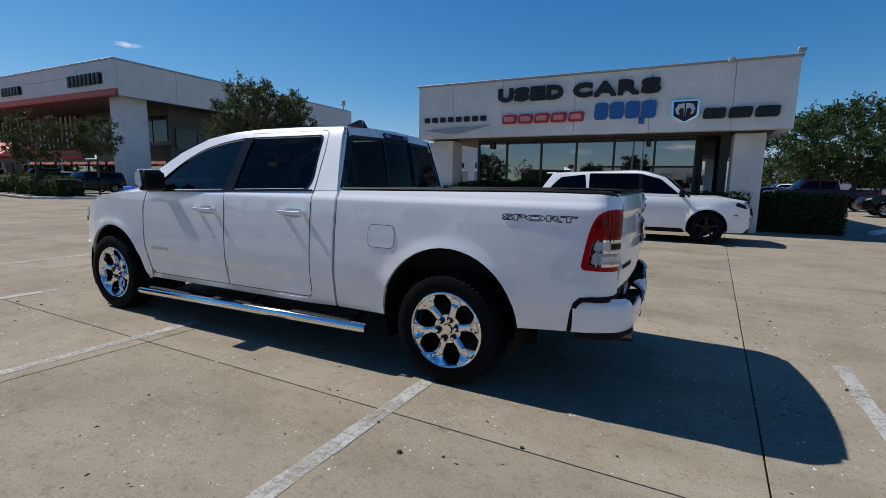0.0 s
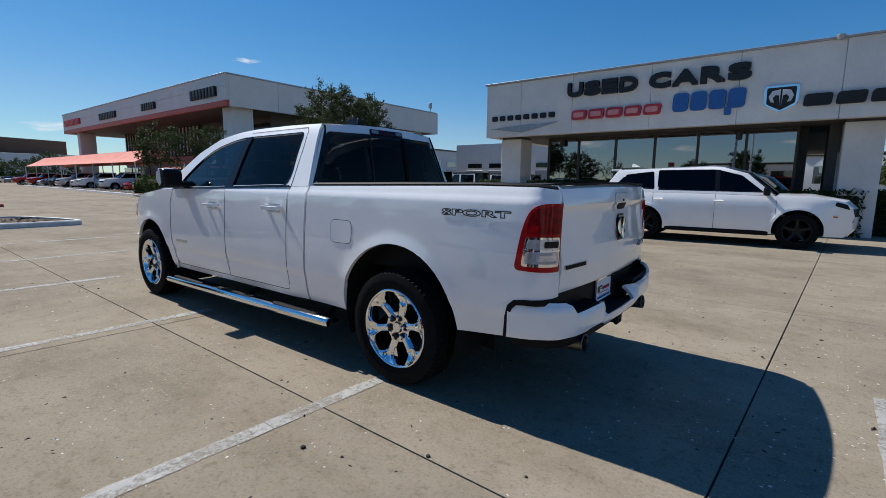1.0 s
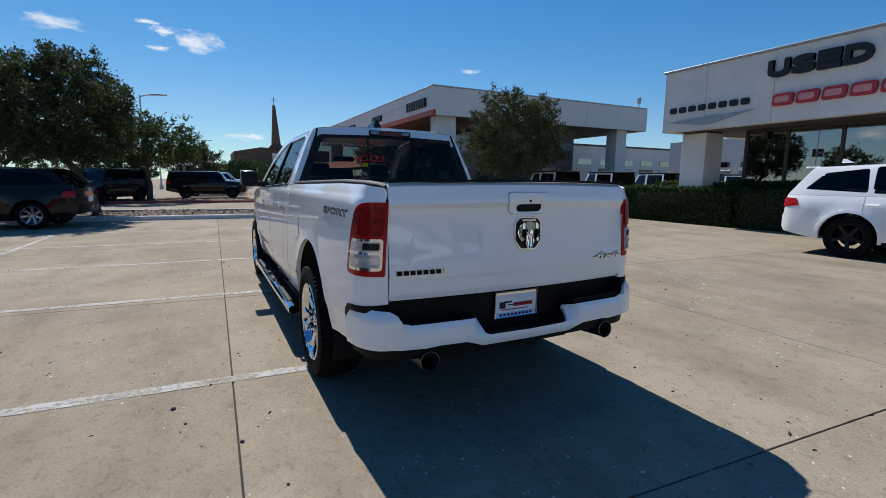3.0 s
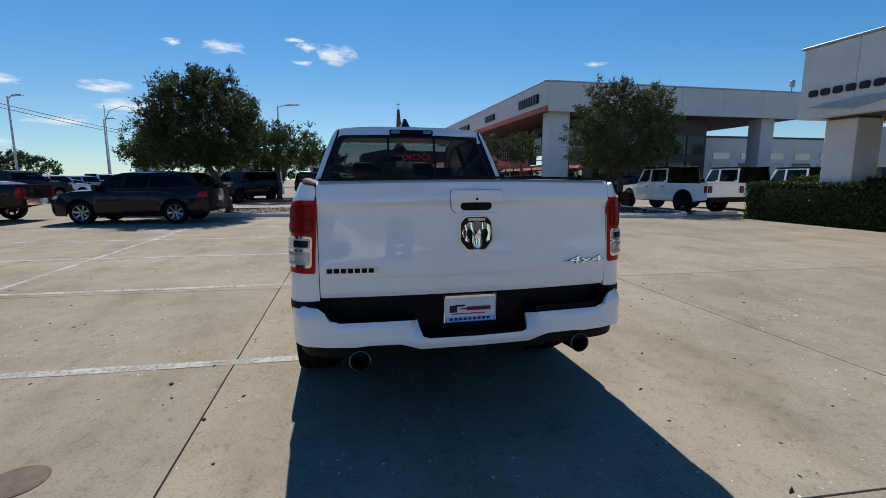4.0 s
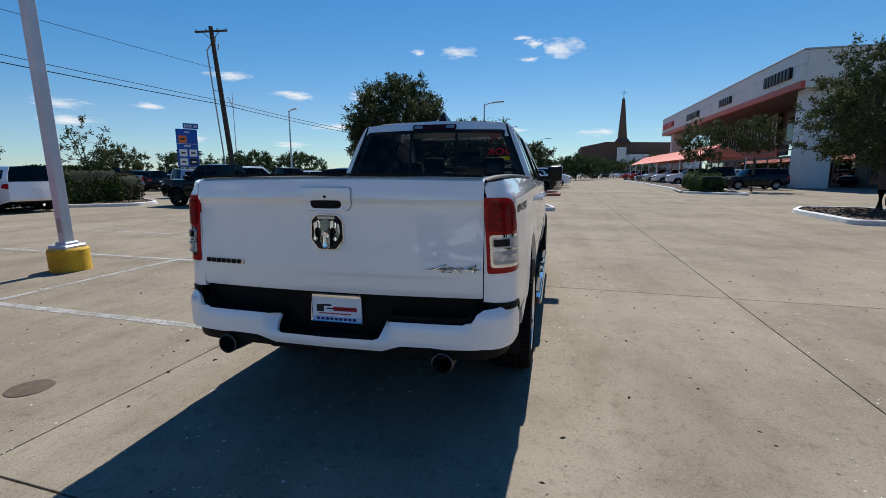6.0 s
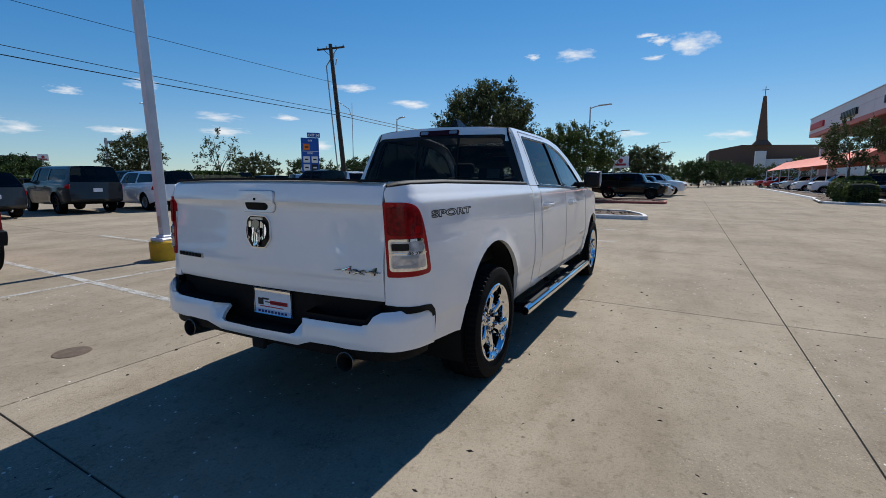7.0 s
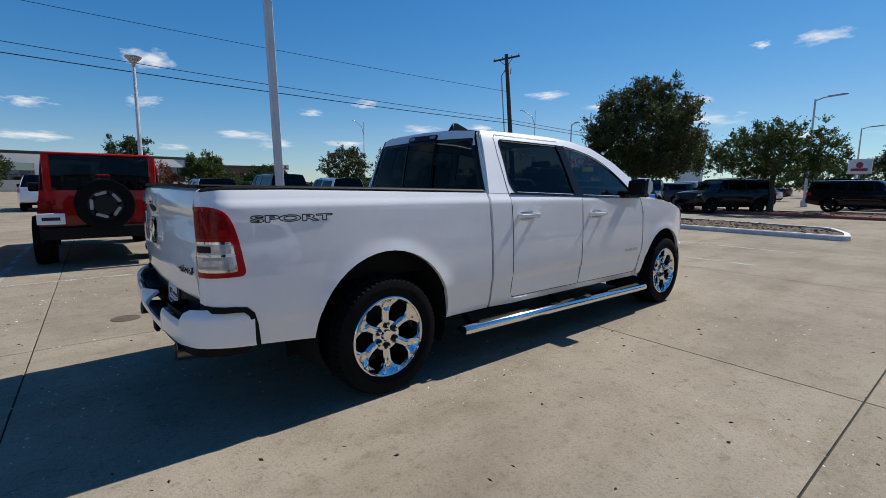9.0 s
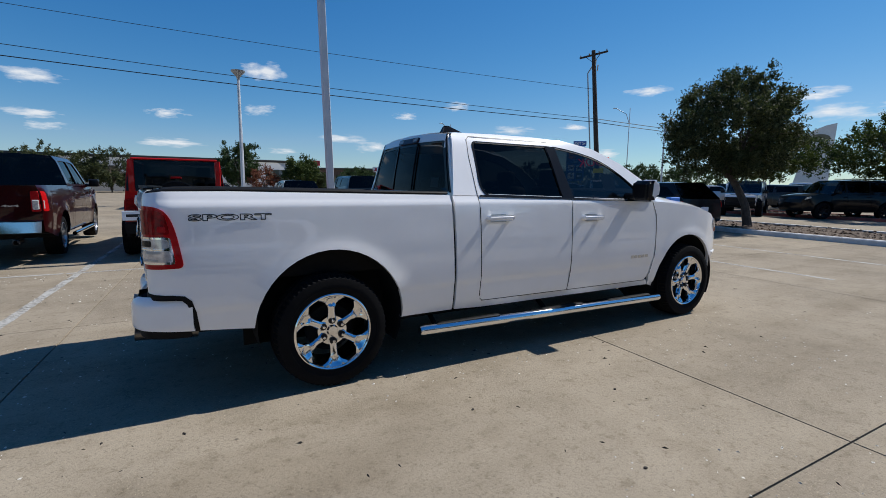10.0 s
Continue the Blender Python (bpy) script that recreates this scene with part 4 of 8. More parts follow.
def offroader_spec(wb, Lf, Lr, half_w, h, belt, low, R, pickup=False):
    """A boxy off-roader with separate arches, upright glass and outboard spare wheel; also as a pickup."""
    hw, uf, ur = half_w, wb + Lf, -Lr
    roof = h - 0.03
    hood_r, shield = wb - 0.62, wb - 0.95
    cab = 0.95 if pickup else ur + 0.02
    side = [(low, hw * 0.88), (low + 0.12, hw * 0.90), (belt - 0.1, hw * 0.885), (belt, hw * 0.87), (roof - 0.06, hw * 0.80), (roof, hw * 0.77), (h, hw * 0.72)]
    plan = [(ur, 0.985), (ur + 0.06, 1.0), (hood_r, 1.0), (wb + 0.1, 0.86), (uf - 0.03, 0.80), (uf, 0.78)]
    mid = (cab + hood_r) / 2 + (0.1 if pickup else 0.35)
    ar, az = R * 1.13, R * 1.05
    win = [{"line": [(cab + 0.10, belt + 0.05), (cab + 0.13, roof - 0.09), (mid - 0.05, roof - 0.08), (mid - 0.04, belt + 0.05)]},
           {"line": [(mid + 0.05, belt + 0.05), (mid + 0.05, roof - 0.08), (shield - 0.07, roof - 0.10), (hood_r - 0.12, belt + 0.05)], "mat": FRONT_GLASS}]
    if not pickup:
        q = 0.25 * wb
        win = [{"line": [(ur + 0.16, belt + 0.05), (ur + 0.18, roof - 0.09), (q - 0.06, roof - 0.08), (q - 0.05, belt + 0.05)]},
               {"line": [(q + 0.04, belt + 0.05), (q + 0.04, roof - 0.08), (mid - 0.05, roof - 0.08), (mid - 0.04, belt + 0.05)]}, win[1]]
    s = {
        "half": side, "plan": plan, "arches": [(0.0, az, ar), (wb, az, ar)], "flare": 0.0, "low": low, "lip": PLASTIC,
        "rear": [(ur + 0.02, low + 0.1), (ur + 0.02, belt - 0.01)],
        "belt": [(cab, belt), (hood_r, belt - 0.0), (hood_r + 0.05, belt - 0.06), (wb + 0.1, belt - 0.10), (uf - 0.05, belt - 0.13)],
        "front": [(uf - 0.02, belt - 0.30), (uf - 0.04, low + 0.18), (uf - 0.12, low + 0.06)],
        "cuts": ([cab] if pickup else []) + [mid - 1.0 if not pickup else cab + 0.02, mid, hood_r + 0.03], "names": ["bed_side", "rear_quarter", "rear_door", "front_door", "front_wing"] if pickup else ["rear_quarter", "rear_door", "front_door", "front_wing"],
        "green": [(cab + 0.01, belt + 0.004), (cab + 0.05, roof), (shield, roof), (hood_r - 0.02, belt + 0.004)],
        "windows": win, "lamps": [{"line": [(ur + 0.04, belt - 0.36), (ur + 0.17, belt - 0.36), (ur + 0.17, belt - 0.10), (ur + 0.04, belt - 0.10)], "mat": LENS_DEEP, "name": "tail_lamp"}],
        "mirror": (hood_r - 0.10, belt + 0.02), "handles": [(mid + 0.14, belt - 0.16), (cab + 0.2 if pickup else 0.32 * wb, belt - 0.16)], "handle_mat": TRIM,
        "top": [(uf - 0.12, low + 0.06, "front_bumper", 0, 0.12), (uf + 0.02, low + 0.10, "front_bumper", 0, 0.12), (uf + 0.02, low + 0.26, "front_bumper", 0, 0.12), (uf - 0.03, low + 0.28, "grille", 0, 0.04), (uf - 0.03, belt - 0.2, "bonnet", 0, 0.04), (uf - 0.07, belt - 0.13, "bonnet", 0.03, 0.03), (hood_r + 0.05, belt - 0.06, "bonnet", 0.05, 0.0), (hood_r, belt, "windscreen", 0.0, 0.03),
                (shield, roof, "roof", 0.0, 0.03), (0.5 * wb, h - 0.02, "roof", 0.02, 0.0), (cab + 0.05, roof, "rear_window", 0.01, -0.01)],
        "seats": [cab + 0.5 if pickup else 0.3 * wb, mid + 0.35], "seat_top": belt + 0.32, "track": hw - 0.13,
        "wheel": dict(key="offroad", R=R, rim=R * 0.58, width=0.29, spokes=5, dish=0.04, wide=0.035, split=True, rim_mat=RIM_DARK, lugs=5, fine=True),
        "bumper_mat": PLASTIC, "rear_bumper_mat": PLASTIC,
    }
    if pickup:
        s["top"] += [(cab, belt, "load_cover", 0, 0), (cab - 0.03, belt - 0.04, "load_cover", 0, 0), (ur + 0.06, belt - 0.04, "tailgate", 0, 0), (ur + 0.04, belt, "tailgate", 0, 0), (ur + 0.02, belt, "tailgate", 0, -0.01), (ur + 0.02, low + 0.2, "rear_bumper", 0, -0.01), (ur - 0.1, low + 0.18, "rear_bumper", 0, -0.03), (ur - 0.1, low + 0.02, "undertray", 0, -0.03), (ur + 0.3, low, "undertray", 0, 0)]
    else:
        s["top"] += [(ur + 0.02, belt + 0.06, "tailgate", 0, -0.01), (ur + 0.02, low + 0.22, "rear_bumper", 0, -0.01), (ur - 0.13, low + 0.20, "rear_bumper", 0, -0.03), (ur - 0.13, low + 0.02, "undertray", 0, -0.03), (ur + 0.3, low, "undertray", 0, 0)]
    s["tail"] = [("tail_lamp", LENS_DEEP, [(hw * 0.70, belt - 0.36), (hw * 0.86, belt - 0.36), (hw * 0.86, belt - 0.10), (hw * 0.70, belt - 0.10)], ur - 0.03, 0.06)]
    return s


# ---- the white crew-cab pickup ----
LOW_SIDE = [(0.38, 0.900), (0.46, 0.928), (0.55, 0.945), (0.615, 0.953), (0.64, 0.961), (0.75, 0.964), (0.95, 0.957), (1.10, 0.947), (1.20, 0.940), (1.245, 0.936), (1.262, 0.932), (1.274, 0.921), (1.31, 0.906), (1.345, 0.888)]
CAB_SIDE = [(0.38, 0.900), (0.46, 0.928), (0.55, 0.945), (0.615, 0.953), (0.64, 0.961), (0.75, 0.964), (0.95, 0.957), (1.10, 0.947), (1.20, 0.939), (1.245, 0.934), (1.262, 0.929), (1.274, 0.917), (1.31, 0.900), (1.36, 0.879), (1.55, 0.805), (1.72, 0.732), (1.79, 0.690), (1.82, 0.650), (1.84, 0.590)]
PLAN = [(-1.2, 0.950), (-0.98, 0.968), (-0.8, 0.981), (-0.5, 0.995), (-0.2, 1.0), (3.3, 1.0), (3.9, 0.995), (4.15, 0.985), (4.32, 0.965), (4.45, 0.930), (4.54, 0.885), (4.63, 0.82)]
REAR_AXLE, FRONT_AXLE = 0.02, 3.90


def flare(u, z):
    out = 0.0
    for au, az in ((REAR_AXLE, 0.44), (FRONT_AXLE, 0.40)):
        r = math.hypot(u - au, z - az)
        if z > 0.4:
            out += 0.010 * math.exp(-(((r - 0.505) / 0.05) ** 2))
    return out * min(1, max(0, (1.22 - z) / 0.2))


def bed_width(u, z):
    return glide(LOW_SIDE, z) * glide(PLAN, u) + flare(u, z)


def cab_width(u, z):
    return glide(CAB_SIDE, z) * glide(PLAN, u) + (flare(u, z) if z < 1.22 else 0)


def tail_corner(a, z, out=0.0):
    """The bed's side, running on round the rear corner to the tailgate's edge."""
    r, u0 = 0.13, -0.93
    if a >= u0:
        return (a, bed_width(a, z) + out, z)
    t = u0 - a
    th = min(t / r, math.pi / 2)
    rest = max(0.0, t - r * math.pi / 2)
    w = bed_width(u0, z)
    return (u0 - (r + out) * math.sin(th), w - r + (r + out) * math.cos(th) - rest, z)


def gate(v, z, out=0.0):
    """The tailgate's outer face."""
    u = glide([(0.74, -1.050), (0.775, -1.066), (0.83, -1.074), (0.855, -1.078), (0.875, -1.084), (0.93, -1.084), (1.05, -1.078), (1.18, -1.077), (1.212, -1.082), (1.232, -1.097), (1.300, -1.085), (1.326, -1.076), (1.340, -1.05)], z)
    k = min(1.0, max(0.0, (z - 0.75) / 0.6))
    return (u + 0.008 + 0.028 * k - (0.045 + 0.025 * k) * (1 - (v / 0.8) ** 2) - out, v, z + 0.012 * (1 - (v / 0.8) ** 2) * min(1.0, max(0.0, (z - 1.1) / 0.2)))


def bumper(s, z, out=0.0):
    k = abs(s)
    u = glide([(0, -1.185), (0.4, -1.178), (0.7, -1.160), (0.80, -1.138), (0.88, -1.085), (0.94, -0.99), (1.0, -0.835)], k)
    v = glide([(0, 0.0), (0.4, 0.40), (0.7, 0.70), (0.80, 0.80), (0.88, 0.880), (0.94, 0.925), (1.0, 0.945)], k)
    g = 1 + out
    return (u * g, (v if s >= 0 else -v) * g, z)


def both(name, vf, material, parent, label=""):
    """The same part on the left and on the right."""
    return [part(name, vf, material, parent, label), part(name, mirrored(vf), material, parent, label)]


def flipped(bm_maker, name, material, parent, label=""):
    out = []
    for s in (1, -1):
        ob = part(name, bm_maker(), material, parent, label)
        if s < 0:
            ob.matrix_basis = Matrix.Diagonal((1, -1, 1, 1))
        out.append(ob)
    return out


def main_truck(m):
    car = thing("pickup_truck", m, "white crew-cab pickup truck with chrome wheels and side steps", "pickup truck")
    arc = lambda au, az, r, a0, a1, n=22: [(au + r * math.cos(radians(a0 + (a1 - a0) * k / n)), az + r * math.sin(radians(a0 + (a1 - a0) * k / n))) for k in range(n + 1)]
    # bed sides
    ends = [(-(1.1342 + bed_width(-0.93, z) - 0.13 - 0.789), z) for z in (0.745, 0.85, 0.95, 1.05, 1.15, 1.22, 1.298)]
    line = ends + [(-1.08, 1.318), (-0.95, 1.332), (-0.6, 1.335), (0.935, 1.312), (0.950, 0.98), (0.962, 0.412), (0.515, 0.412)] + arc(0.015, 0.44, 0.512, -3, 175) + [(-0.495, 0.475), (-0.80, 0.50), (-0.815, 0.62), (-0.835, 0.69), (-0.87, 0.722), (-0.93, 0.732), (-1.02, 0.735), (-1.10, 0.740)]
    both("bed_side", sheet(line, (0.06, 0.02), tail_corner, rim=0.03, flip=True), WHITE, car)
    # rail caps and bed walls
    cap = lambda: tube([(-1.02, 0.770, 1.322), (-0.98, 0.795, 1.332), (-0.90, 0.826, 1.340), (-0.6, 0.852, 1.345), (0.0, 0.858, 1.339), (0.93, 0.856, 1.326)], 0.032, 10, squash=0.4)
    flipped(cap, "rail_cap", PLASTIC, car, "black plastic rail cap")
    for s in (1, -1):
        y0, y1 = sorted((s * 0.76, s * 0.80))
        part("bed_wall", box(-1.03, 0.93, y0, y1, 0.80, 1.31, 0.005), PLASTIC, car)
        y0, y1 = sorted((s * 0.77, s * 0.885))
        part("inner_rail", box(-0.80, 0.93, y0, y1, 1.285, 1.312, 0.005), PLASTIC, car)
    part("bed_front", box(0.90, 0.93, -0.78, 0.78, 0.80, 1.31, 0.005), PLASTIC, car)
    part("gate_inner", box(-1.03, -0.995, -0.755, 0.755, 0.80, 1.30, 0.005), PLASTIC, car)
    part("bed_floor", box(-1.055, 0.93, -0.80, 0.80, 0.76, 0.81, 0.005), PLASTIC, car, "black bed liner")
    # fuel flap, on the left alone
    flap = rounded([(0.425, 0.915), (0.425, 1.075), (0.645, 1.075), (0.645, 0.915)], 0.045, 5)
    grow = [(0.535 + (a - 0.535) * 1.035, 0.995 + (b - 0.995) * 1.045) for a, b in flap]
    part("fuel_flap_gap", sheet(grow, 0.08, lambda a, b: (a, bed_width(a, b) + 0.0008, b), rim=0, flip=True), DECAL, car)
    part("fuel_flap", sheet(flap, 0.08, lambda a, b: (a, bed_width(a, b) + 0.0022, b), rim=0.003, flip=True), WHITE, car)
    # tail lamps
    lamp = rounded([(-1.132, 0.885), (-0.862, 0.890), (-0.902, 1.15), (-0.965, 1.248), (-1.132, 1.248)], [0.012, 0.035, 0.25, 0.09, 0.012], 6)
    bezel = [(-1.03 + (a + 1.03) * 0.985, 1.067 + (b - 1.067) * 0.985) for a, b in lamp]
    for s in (1, -1):
        vf = sheet(lamp, 0.03, lambda a, b: tail_corner(a, b, 0.004), rim=0.02, flip=True)
        base = part("tail_lamp", vf if s > 0 else mirrored(vf), LENS_RED, car, "red tail lamp with two clear lenses")
        for nm, mat, line, out in (
            ("upper_lens", LENS_DEEP, rounded([(-1.115, 1.088), (-0.925, 1.088), (-0.945, 1.20), (-0.985, 1.225), (-1.115, 1.225)], 0.02), 0.010),
            ("chrome_surround", CHROME, rounded([(-1.115, 0.915), (-0.905, 0.915), (-0.925, 1.072), (-1.115, 1.072)], 0.018), 0.008),
            ("reversing_lens", LENS_CLEAR, rounded([(-1.103, 1.01), (-0.932, 1.01), (-0.938, 1.06), (-1.103, 1.06)], 0.015), 0.013),
            ("indicator_lens", LENS_CLEAR, rounded([(-1.103, 0.93), (-0.922, 0.93), (-0.930, 0.995), (-1.103, 0.995)], 0.015), 0.013),
            ("lens_facet", LENS_RED, rounded([(-0.985, 1.10), (-0.945, 1.10), (-0.948, 1.135), (-0.985, 1.135)], 0.008), 0.0115),
            ("lens_divider", CHROME, rounded([(-1.112, 0.999), (-0.915, 0.999), (-0.917, 1.006), (-1.112, 1.006)], 0.002), 0.0155),
            ("lens_rib", GALV, rounded([(-1.06, 0.978), (-0.975, 0.978), (-0.975, 0.992), (-1.06, 0.992)], 0.003), 0.0145),
            ("lens_rib", GALV, rounded([(-1.09, 0.936), (-0.99, 0.936), (-0.99, 0.946), (-1.09, 0.946)], 0.003), 0.0145),
            ("reflector", TRIM, rounded([(-1.098, 1.018), (-1.02, 1.018), (-1.02, 1.052), (-1.098, 1.052)], 0.008), 0.0145),
        ):
            vf = sheet(line, 0.03, lambda a, b: tail_corner(a, b, out), rim=0.006, flip=True)
            part(nm, vf if s > 0 else mirrored(vf), mat, base)
    # tailgate with its handle, lock, emblem and lettering
    tg = part("tailgate", sheet(rounded([(-0.785, 0.757), (0.785, 0.757), (0.785, 1.337), (-0.785, 1.337)], 0.012), (0.08, 0.015), gate, rim=0.03, flip=True), WHITE, car, "white tailgate with black step bumper below")
    part("tailgate_cap", sheet([(-0.775, 0.0), (0.775, 0.0), (0.775, 0.05), (-0.775, 0.05)], (0.1, 0.05), lambda a, b: (-1.042 - 0.07 * (1 - (a / 0.8) ** 2) + b, a, 1.340 + 0.012 * (1 - (a / 0.8) ** 2)), rim=0.012, flip=False), PLASTIC, tg)
    bowl = [(0.132, 1.284), (0.130, 1.220), (0.112, 1.176), (-0.124, 1.176), (-0.142, 1.220), (-0.144, 1.284)]
    part("surround_gap", sheet(rounded([(-0.0075 + (a + 0.0075) * 1.028, 1.230 + (b - 1.230) * 1.045) for a, b in bowl], 0.02), (0.03, 0.012), lambda a, b: gate(a, b, 0.0012), rim=0.0, flip=True), GALV, tg)
    part("handle_surround", sheet(rounded(bowl, 0.02), (0.03, 0.012), lambda a, b: gate(a, b, 0.012 - 0.009 * max(0.0, 1 - ((a + 0.008) / 0.13) ** 2) * max(0.0, 1 - ((b - 1.228) / 0.045) ** 2)), rim=0.02, flip=True), WHITE, tg)
    part("handle_recess", sheet(rounded([(0.074, 1.222), (0.079, 1.203), (0.066, 1.184), (-0.076, 1.184), (-0.089, 1.203), (-0.084, 1.222)], 0.008), 0.05, lambda a, b: gate(a, b, 0.010), rim=0.004, flip=True), PLASTIC, tg)
    part("lock", spin([(0.0005, -0.004), (0.006, -0.004), (0.008, 0.004)], 14, "x"), TRIM, tg, m=Matrix.Translation((gate(0, 1.246)[0] - 0.006, -0.006, 1.250)))
    octo = [(0.052, 1.158), (-0.064, 1.158), (-0.092, 1.132), (-0.096, 1.035), (-0.055, 0.985), (0.043, 0.985), (0.083, 1.035), (0.080, 1.132)]
    em = part("emblem", sheet(rounded(octo, 0.01), 0.04, lambda a, b: gate(a, b, 0.012), rim=0.012, flip=True), CHROME, tg, "chrome and black octagonal emblem")
    inner = [(-0.006 + (a + 0.006) * 0.935, 1.077 + (b - 1.077) * 0.945) for a, b in octo]
    part("emblem_field", sheet(rounded(inner, 0.01), 0.04, lambda a, b: gate(a, b, 0.0145), rim=0.004, flip=True), TRIM, em)
    # plain curved shapes stand for the emblem's figure
    for s in (1, -1):
        horn = [(-0.006 + s * a, b) for a, b in ((0.004, 1.128), (0.040, 1.140), (0.070, 1.122), (0.078, 1.085), (0.066, 1.048), (0.048, 1.038), (0.040, 1.052), (0.052, 1.062), (0.058, 1.085), (0.052, 1.105), (0.034, 1.108), (0.024, 1.090), (0.028, 1.040), (0.014, 1.006), (0.004, 1.000))]
        part("emblem_figure", sheet(horn, 0.012, lambda a, b: gate(a, b - 0.008, 0.017 + 0.05 * (1.145 - b) + 0.012 * max(0.0, 1 - ((abs(a + 0.006) - 0.045) / 0.04) ** 2)), rim=0.006, flip=True), CHROME, em)
    brow = [(-0.076, 1.118), (-0.006, 1.148), (0.064, 1.118), (0.030, 1.128), (-0.006, 1.088), (-0.042, 1.128)]
    part("emblem_brow", sheet(brow, 0.02, lambda a, b: gate(a, b - 0.008, 0.026 + 0.05 * (1.145 - b)), rim=0.006, flip=True), BADGE, em)
    part("emblem_muzzle", sheet(rounded([(-0.030, 1.060), (-0.006, 1.080), (0.018, 1.060), (0.012, 1.010), (-0.006, 0.998), (-0.024, 1.010)], 0.006), 0.015, lambda a, b: gate(a, b, 0.024 + 0.05 * (1.145 - b) + 0.012 * (1 - min(1.0, abs(a + 0.006) / 0.024))), rim=0.006, flip=True), CHROME, em)
    part("emblem_band", sheet(rounded([(0.040, 1.137), (-0.052, 1.137), (-0.052, 1.149), (0.040, 1.149)], 0.003), 0.04, lambda a, b: gate(a, b, 0.020), rim=0.004, flip=True), STEEL, em)
    part("model_bar", sheet(rounded([(0.757, 0.885), (0.498, 0.885), (0.498, 0.912), (0.757, 0.912)], 0.004), 0.06, lambda a, b: gate(a, b, 0.004), rim=0.006, flip=True), STEEL, tg)
    for k in range(7):
        a = 0.742 - k * 0.034
        part("model_bar_inset", sheet(rounded([(a + 0.008, 0.8875), (a - 0.018, 0.8875), (a - 0.018, 0.9095), (a + 0.008, 0.9095)], 0.004), 0.06, lambda p, q: gate(p, q, 0.0075), rim=0.004, flip=True), PLASTIC, tg)
    words("4x4", 0.21, 0.040, 0.003, DECAL, "lettering_rim", tg, None, bold=0.004, onto=lambda x, y, z: gate(-0.545 - x - 0.25 * z, 0.889 + z, 0.001 - y))
    words("4x4", 0.205, 0.036, 0.004, CHROME, "drive_lettering", tg, None, bold=-0.002, onto=lambda x, y, z: gate(-0.547 - x - 0.25 * z, 0.891 + z, 0.0045 - y + 0.3 * (0.036 - z) * 0.2))
    part("lettering_bar", sheet([(-0.50, 0.902), (-0.56, 0.911), (-0.775, 0.908), (-0.775, 0.904), (-0.56, 0.904)], 0.05, lambda a, b: gate(a, b, 0.004), rim=0.003, flip=False), BADGE, tg)
    # rear bumper
    half = [(1.0, 0.505), (1.0, 0.700), (0.985, 0.712), (0.92, 0.722), (0.815, 0.718), (0.775, 0.700), (0.745, 0.660), (0.71, 0.646), (0.345, 0.645), (0.325, 0.622), (0.285, 0.556), (0.255, 0.546), (0.0, 0.543)]
    low = [(0.0, 0.487), (0.30, 0.489), (0.355, 0.512), (0.40, 0.527), (0.55, 0.530), (0.62, 0.524), (0.80, 0.530), (0.92, 0.522)]
    face = half + [(-a, b) for a, b in half[-2::-1]] + [(-a, b) for a, b in low[::-1]] + low[1:]
    round_out = lambda s, z: bumper(s, z, -0.015 * max(0, (z - (0.66 if abs(s) > 0.73 else 0.60 if abs(s) > 0.33 else 0.51)) / 0.05) ** 2 - 0.010 * max(0, (0.55 - z) / 0.05) ** 2)
    bump_part = part("rear_bumper", sheet(face, (0.025, 0.02), round_out, rim=0.022, flip=True), WHITE, car, "white rear bumper with black step pads", sharp=60)
    for s in (1, -1):
        q = lambda a, b: (bumper(a, 0)[0] * (1 - b) - 0.99 * b + 0.02, bumper(a, 0)[1] * (1 - 0.10 * b), glide([(0.30, 0.640), (0.70, 0.642), (0.745, 0.655), (0.78, 0.695), (0.82, 0.712), (0.92, 0.716), (1.0, 0.700)], abs(a)) + 0.0)
        pad = [(0.345 * s, 0.12), (0.76 * s, 0.12), (0.80 * s, 0.5), (0.80 * s, 1.0), (0.33 * s, 1.0)]
        part("step_pad", sheet(pad, (0.03, 0.12), q, rim=0.03, flip=s > 0), PLASTIC, bump_part)
        vf = sheet([(-1.13, 0.49), (-0.775, 0.49), (-0.775, 0.76), (-1.13, 0.76)], 0.05, lambda a, b: tail_corner(a, b, -0.028), rim=0, flip=True)
        part("bumper_gap", vf if s > 0 else mirrored(vf), PLASTIC, bump_part)
    # raised black strip drawn as the dark gap between bed and bumper
    edge = [(-1.13, 0.744), (-1.02, 0.738), (-0.93, 0.733), (-0.87, 0.723), (-0.835, 0.69), (-0.815, 0.62), (-0.80, 0.50), (-0.828, 0.50), (-0.842, 0.62), (-0.862, 0.672), (-0.886, 0.697), (-0.93, 0.702), (-1.02, 0.704), (-1.13, 0.704)]
    for s in (1, -1):
        vf = sheet(edge, 0.04, lambda a, b: tail_corner(a, b, 0.004), rim=0.03, flip=True)
        part("bumper_seal", vf if s > 0 else mirrored(vf), PLASTIC, bump_part)
    bm = box(-1.03, -0.99, -0.80, 0.80, 0.48, 0.765, 0.01)
    box(-1.165, -1.00, -0.28, 0.28, 0.50, 0.538, 0.01, bm)
    part("bumper_recess", bm, PLASTIC, bump_part)
    part("valance", sheet([(-0.985, 0.462), (0.985, 0.462), (0.985, 0.535), (-0.985, 0.535)], (0.05, 0.04), lambda a, b: bumper(a, b, -0.03 - 0.08 * max(0, (0.50 - b))), rim=0.03, flip=True), PLASTIC, bump_part)
